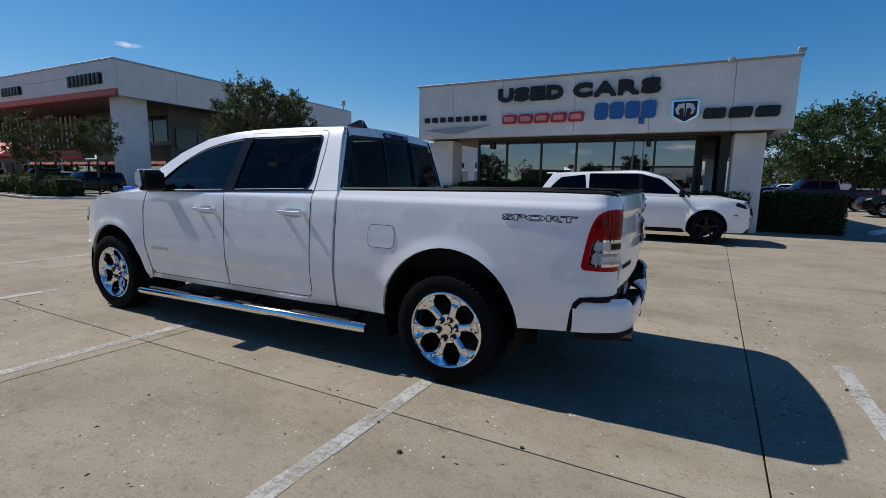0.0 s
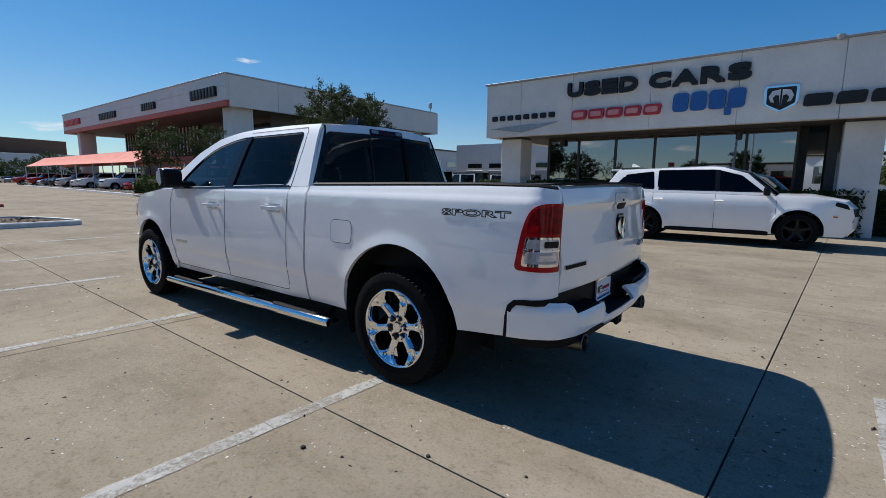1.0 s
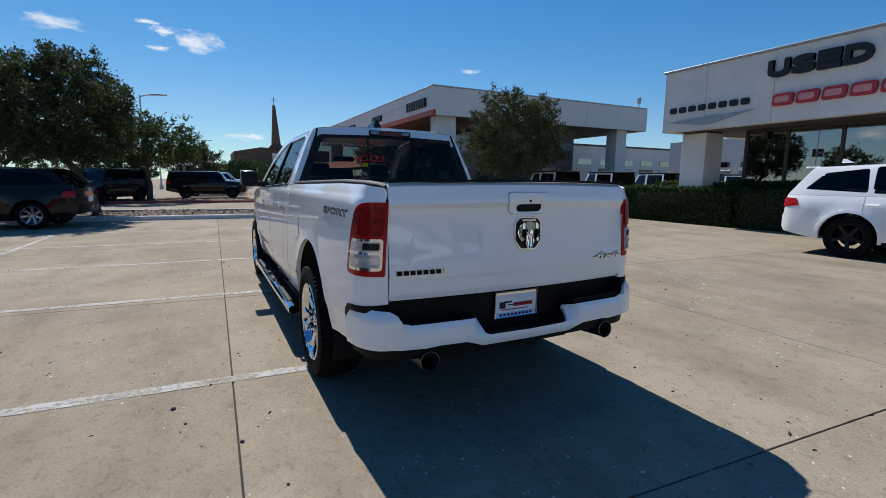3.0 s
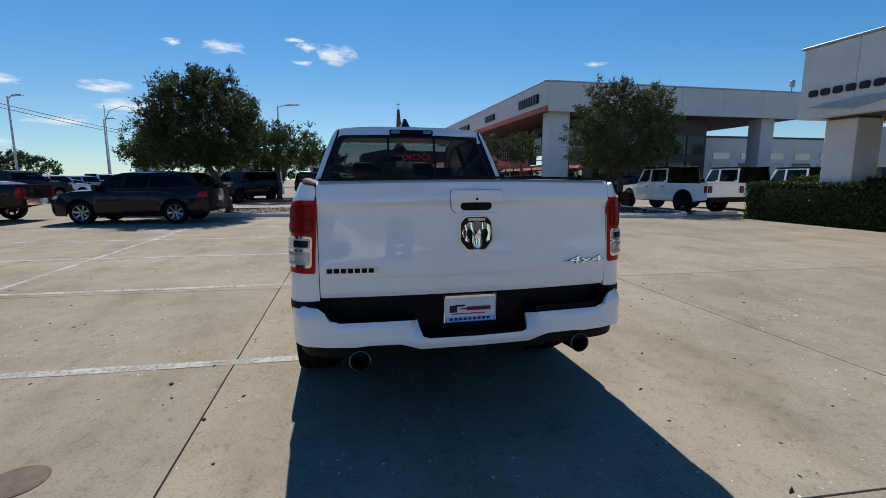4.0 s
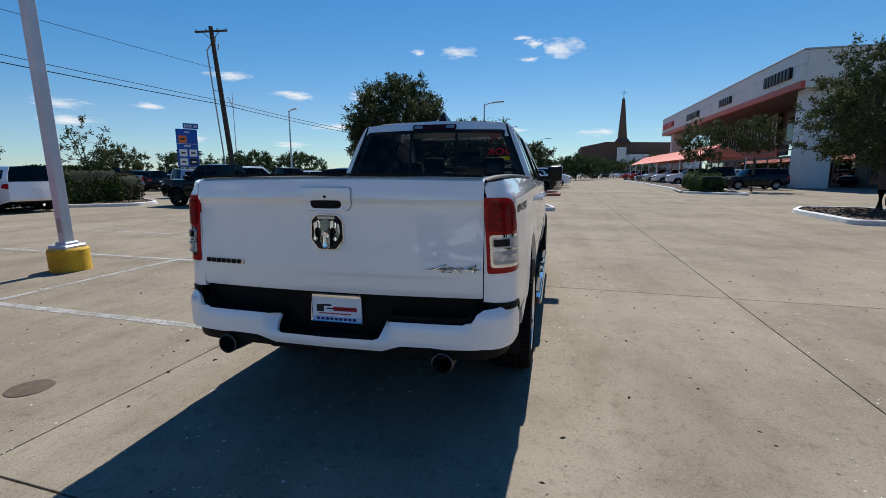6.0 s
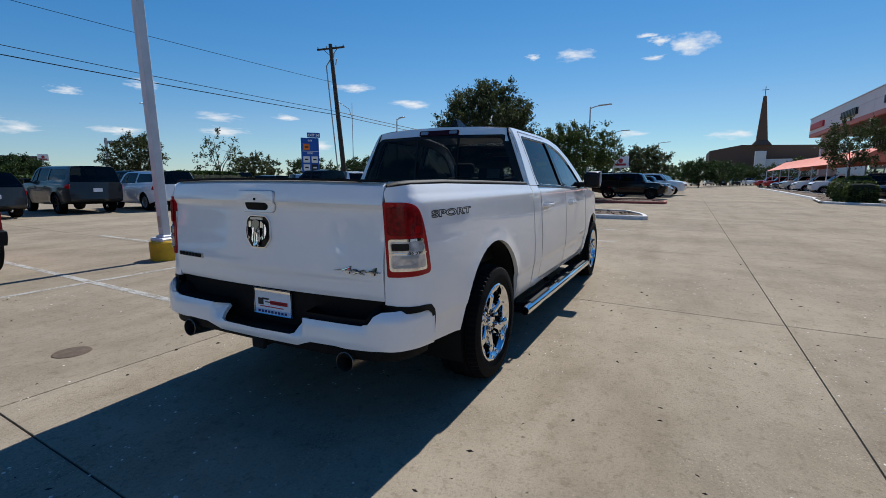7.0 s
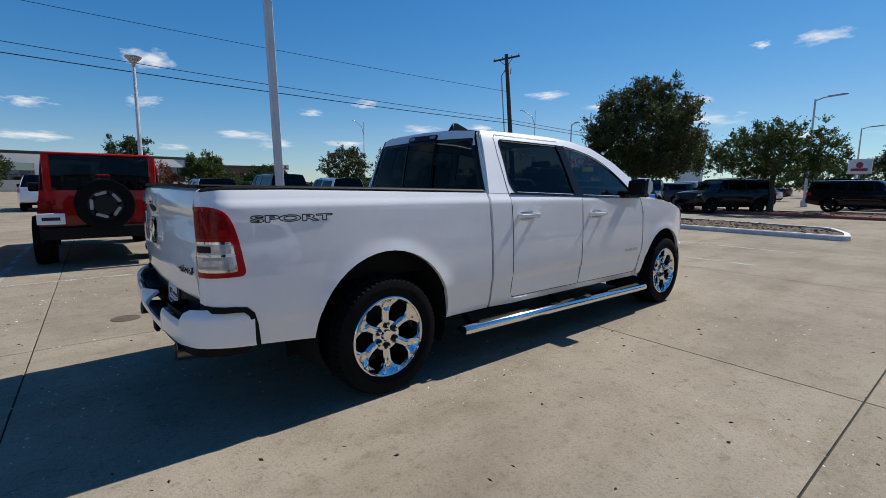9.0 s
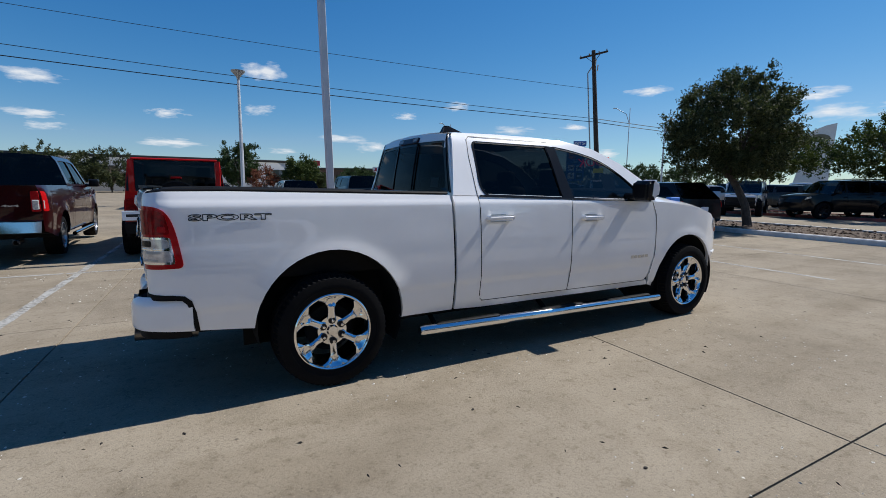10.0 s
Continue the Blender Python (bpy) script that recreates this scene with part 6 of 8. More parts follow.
# kerbed islands
def kerb_ring(outline, name, label, fill, height=0.14, wide=0.16, material=KERB, parent=None):
    """A kerbed bed: a painted kerb round a filling that is slightly humped."""
    isl = thing(name, Matrix.Identity(4), label, "kerb island")
    line = rounded(outline, 0.5, 6)
    cx, cy = sum(p[0] for p in line) / len(line), sum(p[1] for p in line) / len(line)
    n = len(line)
    inner = []
    for k, p in enumerate(line):
        a, b = Vector(line[k - 1]), Vector(line[(k + 1) % n])
        w = (b - a).normalized()
        q = Vector((-w.y, w.x))
        if q.dot(Vector((cx, cy)) - Vector(p)) < 0:
            q = -q
        inner.append(Vector(p) + q * wide)
    bm = bmesh.new()
    rings = [[bm.verts.new((p[0], p[1], -0.01)) for p in line]]
    rings.append([bm.verts.new((p[0] + 0.1 * (q[0] - p[0]), p[1] + 0.1 * (q[1] - p[1]), height - 0.025)) for p, q in zip(line, inner)])
    rings.append([bm.verts.new((p[0] + 0.28 * (q[0] - p[0]), p[1] + 0.28 * (q[1] - p[1]), height)) for p, q in zip(line, inner)])
    rings.append([bm.verts.new((q[0], q[1], height)) for q in inner])
    rings.append([bm.verts.new((q[0], q[1], height - 0.06)) for q in inner])
    for lo, hi in zip(rings, rings[1:]):
        for k in range(n):
            bm.faces.new((lo[k], lo[(k + 1) % n], hi[(k + 1) % n], hi[k]))
    part("kerb", bm, material, isl, "white-painted concrete kerb" if material is KERB else "red-painted kerb")
    ring = [(q[0], q[1]) for q in inner]
    vf = sheet(ring, 0.4, lambda a, b: (a, b, height - 0.05 + 0.05 * noise.noise((a * 0.9, b * 0.9, 0)) + 0.03 * noise.noise((a * 4, b * 4, 3))), rim=0)
    part("planting_bed", vf, fill, isl, "brown bark mulch")
    # loose chips
    r = random.Random(len(name))
    vs, fs = [], []
    lo_x, hi_x = min(p[0] for p in ring), max(p[0] for p in ring)
    lo_y, hi_y = min(p[1] for p in ring), max(p[1] for p in ring)
    for _ in range(900):
        x, y = r.uniform(lo_x + 0.3, hi_x - 0.3), r.uniform(lo_y + 0.3, hi_y - 0.3)
        inside = sum((p[1] > y) != (q[1] > y) and x < (q[0] - p[0]) * (y - p[1]) / (q[1] - p[1]) + p[0] for p, q in zip(ring, ring[1:] + ring[:1])) % 2
        if inside:
            t, s = r.uniform(0, 6.3), r.uniform(0.03, 0.09)
            z = height - 0.045 + 0.05 * noise.noise((x * 0.9, y * 0.9, 0)) + 0.02
            k = len(vs)
            dx, dy = s * math.cos(t), s * math.sin(t)
            vs += [(x - dx, y - dy, z), (x + dy * 0.4, y - dx * 0.4, z + r.uniform(0, 0.05)), (x + dx, y + dy, z + r.uniform(0, 0.03)), (x - dy * 0.4, y + dx * 0.4, z)]
            fs.append([k, k + 1, k + 2, k + 3])
    tagged(part("bark_litter", (vs, fs), MULCH, isl), kind="stuff")
    return isl


kerb_ring([(-12.5, 12.75), (-16.6, 13.05), (-18.3, 14.0), (-18.0, 16.1), (-13.0, 16.2), (-12.2, 15.0)], "kerb_island", "white-kerbed planting island of brown mulch under a tree", MULCH)
kerb_ring([(-15.75, 5.25), (-16.0, 0.0), (-17.1, -6.0), (-20.2, -6.0), (-19.9, 0.0), (-19.0, 4.3), (-17.2, 5.0)], "kerb_median", "long white-kerbed median of dry mulch with a tree", MULCH)
kerb_ring([(-27.6, 5.4), (-28.0, -8.0), (-31.6, -8.0), (-31.0, 4.6), (-29.4, 5.5)], "red_kerb_median", "red-kerbed median of dry mulch further off", MULCH, material=KERB_RED)
kerb_ring([(-30.0, 16.6), (-33.0, 13.6), (-40.0, 14.6), (-58.0, 15.8), (-90.0, 17.4), (-90.0, 19.0), (-40.0, 18.0)], "frontage_bed", "kerbed bed with shrubs before the two-storey dealership", MULCH)
kerb_ring([(-13.4, -15.2), (-15.0, -12.9), (-16.6, -13.2), (-18.4, -15.5), (-18.8, -18.0), (-13.6, -19.0)], "hedge_island", "kerbed island with clipped bushes", MULCH)
for x, y, w in ((-13.0, 17.3, 82), (-13.0, 20.2, 88)):
    tagged(part("wheel_stop", box(-0.85, 0.85, -0.09, 0.09, 0, 0.12, 0.03), KERB, m=pose(x, y, 0, 0, 0, w)), "low white concrete wheel stop on the slab", "wheel stop", "wheel stops")
for x, y, w in ((5.6, 19.4, 62), (6.6, 21.3, 62), (7.6, 23.2, 62)):
    tagged(part("wheel_stop", box(-0.95, 0.95, -0.1, 0.1, 0, 0.13, 0.03), KERB, m=pose(x, y, 0, 0, 0, w)), "low white concrete wheel stop on the slab", "wheel stop", "wheel stops")


# a small round service cover
cover = tagged(part("service_cover", spin([(0.0005, 0.004), (0.115, 0.004), (0.127, 0.002), (0.131, -0.002)], 28, "z"), STAIN, m=pose(-0.40, 1.92, 0.002)), "rusty brown round service cover set in concrete", "manhole cover")
for x, y, s in ((-1.36, 2.26, 0.016), (-0.81, 2.60, 0.013), (-1.14, 2.33, 0.009), (-1.15, 5.66, 0.010), (-0.35, 2.76, 0.009), (0.9, 1.2, 0.01), (-3.2, 6.0, 0.01), (-2.6, 6.7, 0.011)):
    bm = bmesh.new()
    bmesh.ops.create_icosphere(bm, subdivisions=1, radius=s)
    for v in bm.verts:
        v.co.z = max(0, v.co.z * 0.6 + s * 0.3)
        v.co += Vector((noise.noise(v.co * 40 + Vector((x, y, 0))),) * 3) * s * 0.3
        v.co.z = max(0, v.co.z)
    tagged(part("pebble", bm, JOINT, m=pose(x, y, 0.0, 0, 0, x * 90)), "small dark clod lying on concrete slab", "debris", "scattered clods")


# ---- trees and hedges ----
def leaves(points, spread, count, size, seed, squash=0.8, up=0.3):
    """count small leaves scattered round each of the points; (verts, faces)."""
    rs = np.random.RandomState(seed)
    pts = np.asarray(points)
    n = len(pts) * count
    base = np.repeat(pts, count, 0) + rs.normal(0, 1, (n, 3)) * np.array([spread, spread, spread * squash])
    d = rs.normal(0, 1, (n, 3))
    d[:, 2] += up
    d /= np.linalg.norm(d, axis=1)[:, None]
    e = np.cross(d, rs.normal(0, 1, (n, 3)))
    e /= np.linalg.norm(e, axis=1)[:, None] + 1e-9
    L = size * rs.uniform(0.6, 1.35, (n, 1))
    quad = np.stack([base - d * L, base + e * L * 0.55 - d * L * 0.1, base + d * L, base - e * L * 0.55 - d * L * 0.1], 1)
    return quad.reshape(-1, 3)


def twigs(points, heart, spread, count, size, seed, each=9):
    """Leaves set along short twigs that fan outwards from each of the points; count leaves a point, each of them on a twig."""
    rs = np.random.RandomState(seed)
    pts = np.asarray(points, float)
    fans = max(2, count // each)
    base = np.repeat(pts, fans, 0)
    n = len(base)
    out = base - np.asarray(heart)
    out /= np.linalg.norm(out, axis=1)[:, None] + 1e-9
    way = out * 0.75 + rs.normal(0, 0.75, (n, 3)) + np.array([0, 0, 0.22])
    way /= np.linalg.norm(way, axis=1)[:, None]
    reach = spread * rs.uniform(0.7, 2.1, (n, 1))
    base = base + rs.normal(0, spread * 0.35, (n, 3))
    b, w, L = (np.repeat(v, each, 0) for v in (base, way, reach))
    m = len(b)
    at = b + w * L * rs.uniform(0.05, 1.0, (m, 1)) + rs.normal(0, size * 0.55, (m, 3))
    d = w * 0.7 + rs.normal(0, 0.6, (m, 3))
    d /= np.linalg.norm(d, axis=1)[:, None]
    e = np.cross(d, rs.normal(0, 1, (m, 3)))
    e /= np.linalg.norm(e, axis=1)[:, None] + 1e-9
    S = size * rs.uniform(0.6, 1.3, (m, 1))
    quad = np.stack([at - d * S, at + e * S * 0.5 - d * S * 0.1, at + d * S, at - e * S * 0.5 - d * S * 0.1], 1)
    return quad.reshape(-1, 3)


def leaf_part(quads, material, parent, name="crown"):
    me = bpy.data.meshes.new(name)
    n = len(quads) // 4
    me.vertices.add(len(quads))
    me.vertices.foreach_set("co", quads.ravel())
    me.loops.add(4 * n)
    me.loops.foreach_set("vertex_index", np.arange(4 * n))
    me.polygons.add(n)
    me.polygons.foreach_set("loop_start", np.arange(n) * 4)
    me.materials.append(material)
    me.update(calc_edges=True)
    return part(name, me, material, parent)


def tree(m, label, seed, height, radius, clear, trunk, leaf, clumps=260, per=60, size=0.075, spread=0.28, name="tree", group="", lean=0.0, flat=0.75):
    """A tapered, forking trunk and a crown of leaves with an uneven outline and gaps."""
    r = random.Random(seed)
    t = thing(name, m, label, "tree", group)
    mid = clear + (height - clear) * 0.45
    fork = clear + 0.25
    bm = tube([(0, 0, -0.1), (lean * 0.2, 0.02, fork * 0.4), (lean * 0.6, -0.03, fork * 0.75), (lean, 0, fork)], [trunk * 1.25, trunk, trunk * 0.9, trunk * 0.8], 9)
    tips = []
    nl = 7 if clumps > 150 else 5
    for k in range(nl):
        a = 2 * math.pi * (k + r.uniform(-0.3, 0.3)) / nl
        rr = radius * r.uniform(0.35, 0.7)
        top = height * r.uniform(0.6, 0.9)
        p0, p3 = Vector((lean, 0, fork - 0.15)), Vector((rr * math.cos(a) + lean, rr * math.sin(a), top))
        p1 = p0.lerp(p3, 0.35) + Vector((r.uniform(-0.2, 0.2), r.uniform(-0.2, 0.2), 0.15))
        p2 = p0.lerp(p3, 0.7) + Vector((r.uniform(-0.2, 0.2), r.uniform(-0.2, 0.2), 0.2))
        tube([p0, p1, p2, p3], [trunk * 0.5, trunk * 0.36, trunk * 0.22, trunk * 0.08], 6, bm)
        for _ in range(4):
            s = p1.lerp(p3, r.uniform(0.1, 0.8))
            e = s + Vector((r.uniform(-1, 1), r.uniform(-1, 1), r.uniform(0.0, 0.8))) * radius * 0.4
            tube([s, s.lerp(e, 0.5) + Vector((0, 0, 0.08)), e], [trunk * 0.18, trunk * 0.12, trunk * 0.04], 5, bm)
    part("trunk", bm, BARK, t)
    # tufts of leafy twigs in an uneven, lobed crown with gaps
    pts = []
    tries = 0
    while len(pts) < clumps:
        tries += 1
        d = Vector((r.gauss(0, 1), r.gauss(0, 1), r.gauss(0, 1))).normalized()
        edge = 1.0 + 0.20 * noise.noise(d * 1.7 + Vector((seed, 0, 0))) + 0.20 * noise.noise(d * 4.6 + Vector((0, seed, 0)))
        k = edge * r.uniform(0.20, 1.0) ** 0.45
        z = mid + d.z * k * (height - mid if d.z > 0 else (mid - clear) * flat / 0.75)
        q = Vector((d.x * radius * k, d.y * radius * k, z))
        if noise.noise(q * (1.5 / radius) * 1.6 + Vector((seed * 3, 0, 0))) > -0.30 or tries > 40 * clumps:
            pts.append((q.x + lean, q.y, z))
    quads = twigs(pts, (lean, 0, mid - 0.25 * (height - clear)), spread, per, size, seed)
    leaf_part(quads, leaf, t)
    return t


tree(pose(-17.0, 15.8, 0.09), "spreading live oak with dark olive leaves in a kerbed island", 3, 5.35, 2.35, 1.5, 0.12, OAK, 640, 126, 0.040, 0.17)
tree(pose(-18.0, -0.85, 0.09, 0, 0, -60), "round live oak with dense dark leaves on the median", 9, 5.3, 2.1, 1.6, 0.13, OAK, 800, 126, 0.040, 0.17, lean=0.75)
tree(pose(-30.2, -0.4, 0.09, 0, 0, 10), "light green elm with forked trunk on the far median", 12, 4.7, 3.0, 1.9, 0.15, OAK_LIGHT, 380, 99, 0.058, 0.22, lean=-0.3)
tree(pose(-30.8, -6.8, 0.09, 0, 0, 70), "light green elm beside parked cars on the far median", 15, 4.6, 3.0, 1.8, 0.13, OAK_LIGHT, 320, 81, 0.068, 0.25)
tree(pose(-37.4, 15.7, 0.09, 0, 0, 0), "small elm before the two-storey dealership", 21, 5.2, 1.75, 2.2, 0.08, OAK, 150, 81, 0.06, 0.2)
tree(pose(-37.2, 19.2, 0.0, 0, 0, 90), "small elm before the two-storey dealership", 27, 5.5, 1.6, 2.8, 0.08, OAK, 140, 81, 0.06, 0.2)
tree(pose(-16.0, -16.5, 0.08, 0, 0, 30), "sparse dark shrub rising behind the clipped bushes", 29, 4.0, 1.25, 1.2, 0.06, OAK, 50, 45, 0.05, 0.16)
tree(pose(12.6, 49.5, 0.0), "broad dark green tree beyond the used car office", 31, 8.2, 6.2, 1.6, 0.25, FAR_LEAF, 620, 90, 0.11, 0.42)
tree(pose(10.0, 66.0, 0.0), "light tree beyond the used car office", 33, 4.6, 3.6, 0.8, 0.2, OAK_LIGHT, 160, 40, 0.16, 0.5)
lane = [(-72, 1.2, 7.0, 4.0, OAK, 1.4), (-98, 9, 6, 4.5, FAR_LEAF, 0.8), (-120, 14, 6.5, 5.0, FAR_LEAF, 0.6), (-150, 19, 7, 6.5, FAR_LEAF, 0.5), (-128, 6, 6, 5, FAR_LEAF, 0.6), (-150, 26, 6.5, 6, OAK_LIGHT, 0.4), (-140, 33, 8, 6.5, OAK, 0.8), (-85, -8, 6, 5, FAR_LEAF, 0.8), (-105, -20, 7, 6, FAR_LEAF, 0.6)]
road = [(-72, -48, 6.5, 5.0, FAR_LEAF, 0.8), (-78, -42, 6.2, 5.2, FAR_LEAF, 0.8), (-70, -60, 6.5, 5.5, FAR_LEAF, 0.5), (-60, -64, 6.8, 5.0, OAK, 0.8), (-90, -66, 6, 6, FAR_LEAF, 0.4), (-38, -62, 8.5, 4.4, OAK, 1.5), (-28, -72, 5, 4, FAR_LEAF, 0.4)]
shops = [(-15.1, -57.5, 5.6, 2.4, OAK_LIGHT, 1.2), (-8, -64, 8.6, 3.2, FAR_LEAF, 1.0), (8, -74, 7.0, 5, OAK, 0.8), (15, -74, 7.4, 6, OAK, 0.6), (24, -66, 7.4, 6, FAR_LEAF, 0.6), (-20.5, -68, 3.6, 2.2, OAK, 0.6)]
# unseen trees behind the walk, added to darken reflections in glass and tailgate
aisle = [(34, -22, 7, 5, FAR_LEAF, 1.0), (36, -8, 6, 4.5, OAK, 1.0), (33, 9, 7.5, 5, FAR_LEAF, 1.0), (37, 22, 6, 5, OAK, 1.0)]
for k, (x, y, h, rad, mat, clear) in enumerate(lane + road + shops + aisle):
    tree(pose(x, y, 0, 0, 0, 50 * k), "distant green tree beyond the rows of parked cars", 40 + k, h * 0.86, rad * 0.9, clear, 0.2, mat, 210, 90, 0.12, 0.36, group="distant trees")
tree(pose(-10.5, -58, 0), "small tree with rust-red autumn leaves beyond the car park", 90, 3.6, 2.0, 0.5, 0.12, RUST_LEAF, 70, 63, 0.10, 0.3)


def hedge(m, label, lx, ly, h, seed, n, name="hedge", size=0.045, leaf=None, bulge=0.0):
    """A clipped hedge: a dark core under a coat of small leaves."""
    t = thing(name, m, label, "hedge")
    bm = box(-lx / 2 + 0.07, lx / 2 - 0.07, -ly / 2 + 0.07, ly / 2 - 0.07, 0.0, h - 0.08, min(0.3, ly * 0.3) if bulge else 0.1)
    part("core", bm, HEDGE_CORE, t)
    rs = np.random.RandomState(seed)
    areas = np.array([lx * ly, lx * h, lx * h, ly * h, ly * h])
    pick = rs.choice(5, n, p=areas / areas.sum())
    a, b = rs.uniform(-0.5, 0.5, n), rs.uniform(-0.5, 0.5, n)
    p = np.zeros((n, 3))
    for k in range(5):
        q = pick == k
        if k == 0:
            p[q] = np.stack([a[q] * lx, b[q] * ly, np.full(q.sum(), h - 0.05)], 1)
        elif k < 3:
            p[q] = np.stack([a[q] * lx, np.full(q.sum(), (ly / 2 - 0.05) * (1 if k == 1 else -1)), (b[q] + 0.5) * h], 1)
        else:
            p[q] = np.stack([np.full(q.sum(), (lx / 2 - 0.05) * (1 if k == 3 else -1)), a[q] * ly, (b[q] + 0.5) * h], 1)
    if bulge:
        s = 1 - bulge * np.clip((p[:, 2] / h - 0.5) * 2, 0, 1) ** 2
        p[:, 0] *= s
        p[:, 1] *= s
    w = np.array([noise.noise((x * 1.7 + seed, y * 1.7, z * 1.7)) for x, y, z in p])
    p *= 1 + (0.05 * w)[:, None] * np.array([0.2 if lx > 4 else 1, 1, 1])
    leaf_part(leaves(p, 0.03, 1, size, seed + 1, 1.0, 0.4), leaf or HEDGE_LEAF, t, "leaves")
    return t


hedge(pose(-9.2, 17.35, 0), "clipped dark green hedge before the used car office", 4.2, 1.0, 1.24, 1, 16000)
hedge(pose(-7.6, 17.85, 0), "taller clipped hedge against the office glass", 5.5, 0.6, 1.40, 2, 9000)
hedge(pose(-2.6, 17.4, 0), "clipped dark green hedge before the used car office", 8.8, 0.9, 1.20, 3, 14000)
hedge(pose(2.95, 18.6, 0), "clipped dark green hedge beside the white column", 2.7, 1.5, 1.2, 4, 13000)
hedge(pose(-14.8, -16.1, 0.08, 0, 0, 8), "clipped round bushes on a kerbed island", 4.0, 1.8, 1.65, 5, 9000, name="bushes", size=0.07, bulge=0.3)
hedge(pose(-17.3, -16.6, 0.08, 0, 0, 8), "dry brownish bushes on a kerbed island", 2.0, 1.8, 1.35, 6, 4000, name="bushes", size=0.06, bulge=0.35, leaf=DRY_LEAF)
for k, (x, y, l, h) in enumerate(((-33.6, 15.2, 2.4, 1.2), (-36.6, 16.0, 1.8, 1.5), (-39.0, 16.2, 2.0, 1.3), (-43.5, 17.0, 2.2, 1.4))):
    hedge(pose(x, y, 0.08), "loose green shrub in the frontage bed", l, 1.5, h, 10 + k, 3000, name="shrub", size=0.09, bulge=0.45, leaf=OAK_LIGHT)
hedge(pose(-25, -33, 0), "long low hedge along the far edge of the car park", 26, 1.6, 1.5, 20, 6000, name="far_hedge", size=0.16)


# ---- the used car office ----
def block_letters(parent, name, mat, x0, x1, z0, z1, count, y, depth, skew=0.0, label="", wide=0.8):
    """A brand's word as a row of plain rounded blocks."""
    step = (x1 - x0) / count
    for k in range(count):
        a = x0 + k * step
        line = rounded([(a, z0), (a + step * wide, z0), (a + step * wide + skew, z1), (a + skew, z1)], (z1 - z0) * 0.22)
        part(name, prism(line, depth, "y", y - depth, 0.012), mat, parent, label)


def used_car_office():
    b = thing("used_car_office", Matrix.Identity(4), "white stucco used car office with overhanging sign fascia and dark glass", "building")
    # sign fascia with panel joints
    xs = [-9.37, -7.9, -5.95, -3.45, -1.15, 1.05, 2.55]
    for a, c in zip(xs, xs[1:]):
        part("fascia_panel", box(a + 0.004, c - 0.004, 16.45, 16.75, 3.02, 4.93, 0.008), STUCCO, b)
    part("roof_edge", box(-9.42, 2.60, 16.38, 16.80, 4.93, 4.99, 0.012), GALV, b, "thin metal roof edge")
    part("fascia_return", box(2.25, 2.55, 16.75, 34.0, 3.02, 4.93, 0.01), STUCCO, b)
    part("fascia_return", box(-9.37, -9.07, 16.75, 34.0, 3.02, 4.93, 0.01), STUCCO, b)
    part("soffit", box(-9.07, 2.25, 16.75, 33.9, 3.04, 3.10), SOFFIT_AND_SHADE, b)
    part("roof", box(-9.05, 2.23, 16.75, 33.9, 4.55, 4.7), GALV, b)
    part("fascia_return", box(-9.37, 2.55, 34.0, 34.3, 3.02, 4.93, 0.01), STUCCO, b)
    # columns on plinths
    for x0, x1 in ((-9.02, -8.17), (1.22, 2.03)):
        col = part("column", box(x0, x1, 17.05, 17.95, 0.0, 2.98, 0.015), STUCCO, b, "square white stucco column")
        part("column_cap", box(x0 + 0.03, x1 - 0.03, 17.08, 17.92, 2.98, 3.06, 0.01), SOFFIT_AND_SHADE, col)
    for x0, x1 in ((-9.02, -8.17), (1.22, 2.03)):
        part("column", box(x0, x1, 33.0, 33.9, 0.0, 3.06, 0.015), STUCCO, b)
    # glazed front: panes in bronze frames
    xs = [-7.49, -6.30, -4.93, -3.62, -2.31, -0.99, 0.26]
    for a, c in zip(xs, xs[1:]):
        pane = part("window_pane", box(a + 0.035, c - 0.035, 18.12, 18.135, 0.35, 3.0), SHOP_GLASS, b, "dark reflecting shop window")
        part("mullion", box(a - 0.035, a + 0.035, 18.06, 18.20, 0.0, 3.04, 0.006), FRAME, b)
    part("mullion", box(0.225, 0.295, 18.06, 18.20, 0.0, 3.04, 0.006), FRAME, b)
    part("window_sill", box(-7.5, 0.27, 18.05, 18.25, 0.0, 0.35, 0.01), STUCCO, b)
    part("window_head", box(-7.5, 0.27, 18.07, 18.2, 2.98, 3.04, 0.004), FRAME, b)
    # side walls of the office, with a lit passage on its right
    part("side_wall", box(-7.6, -7.35, 18.2, 32.0, 0, 3.04), STUCCO, b)
    # inner walls and counters get the soffit's dark colour in place of indoor shade
    part("side_wall", box(0.30, 0.50, 18.6, 24.0, 0, 3.04), SOFFIT_AND_SHADE, b)
    part("side_wall", box(0.95, 1.18, 18.0, 20.5, 0, 3.04), SOFFIT_AND_SHADE, b)
    part("back_wall", box(-7.4, 0.4, 31.8, 32.0, 0, 3.04), SOFFIT_AND_SHADE, b)
    part("floor_slab", box(-7.4, 0.35, 18.25, 31.8, 0.0, 0.08), FRAME, b)
    for x in (-5.6, -3.0, -0.8):
        part("counter", box(x - 0.6, x + 0.6, 21.5, 22.2, 0.08, 1.1, 0.03), SOFFIT_AND_SHADE, b)
    # lettering
    for x0, letters in ((-6.10, (("U", 0.53), ("S", 0.52), ("E", 0.50), ("D", 0.55))), (-3.50, (("C", 0.60), ("A", 0.68), ("R", 0.62), ("S", 0.56)))):
        for ch, w in letters:
            words(ch, w, 0.47, 0.11, SIGN_DARK, "sign_letter", b, pose(x0, 16.445, 4.185), "dark raised letter on white fascia", bold=0.03, thick=0.035)
            x0 += w + 0.055
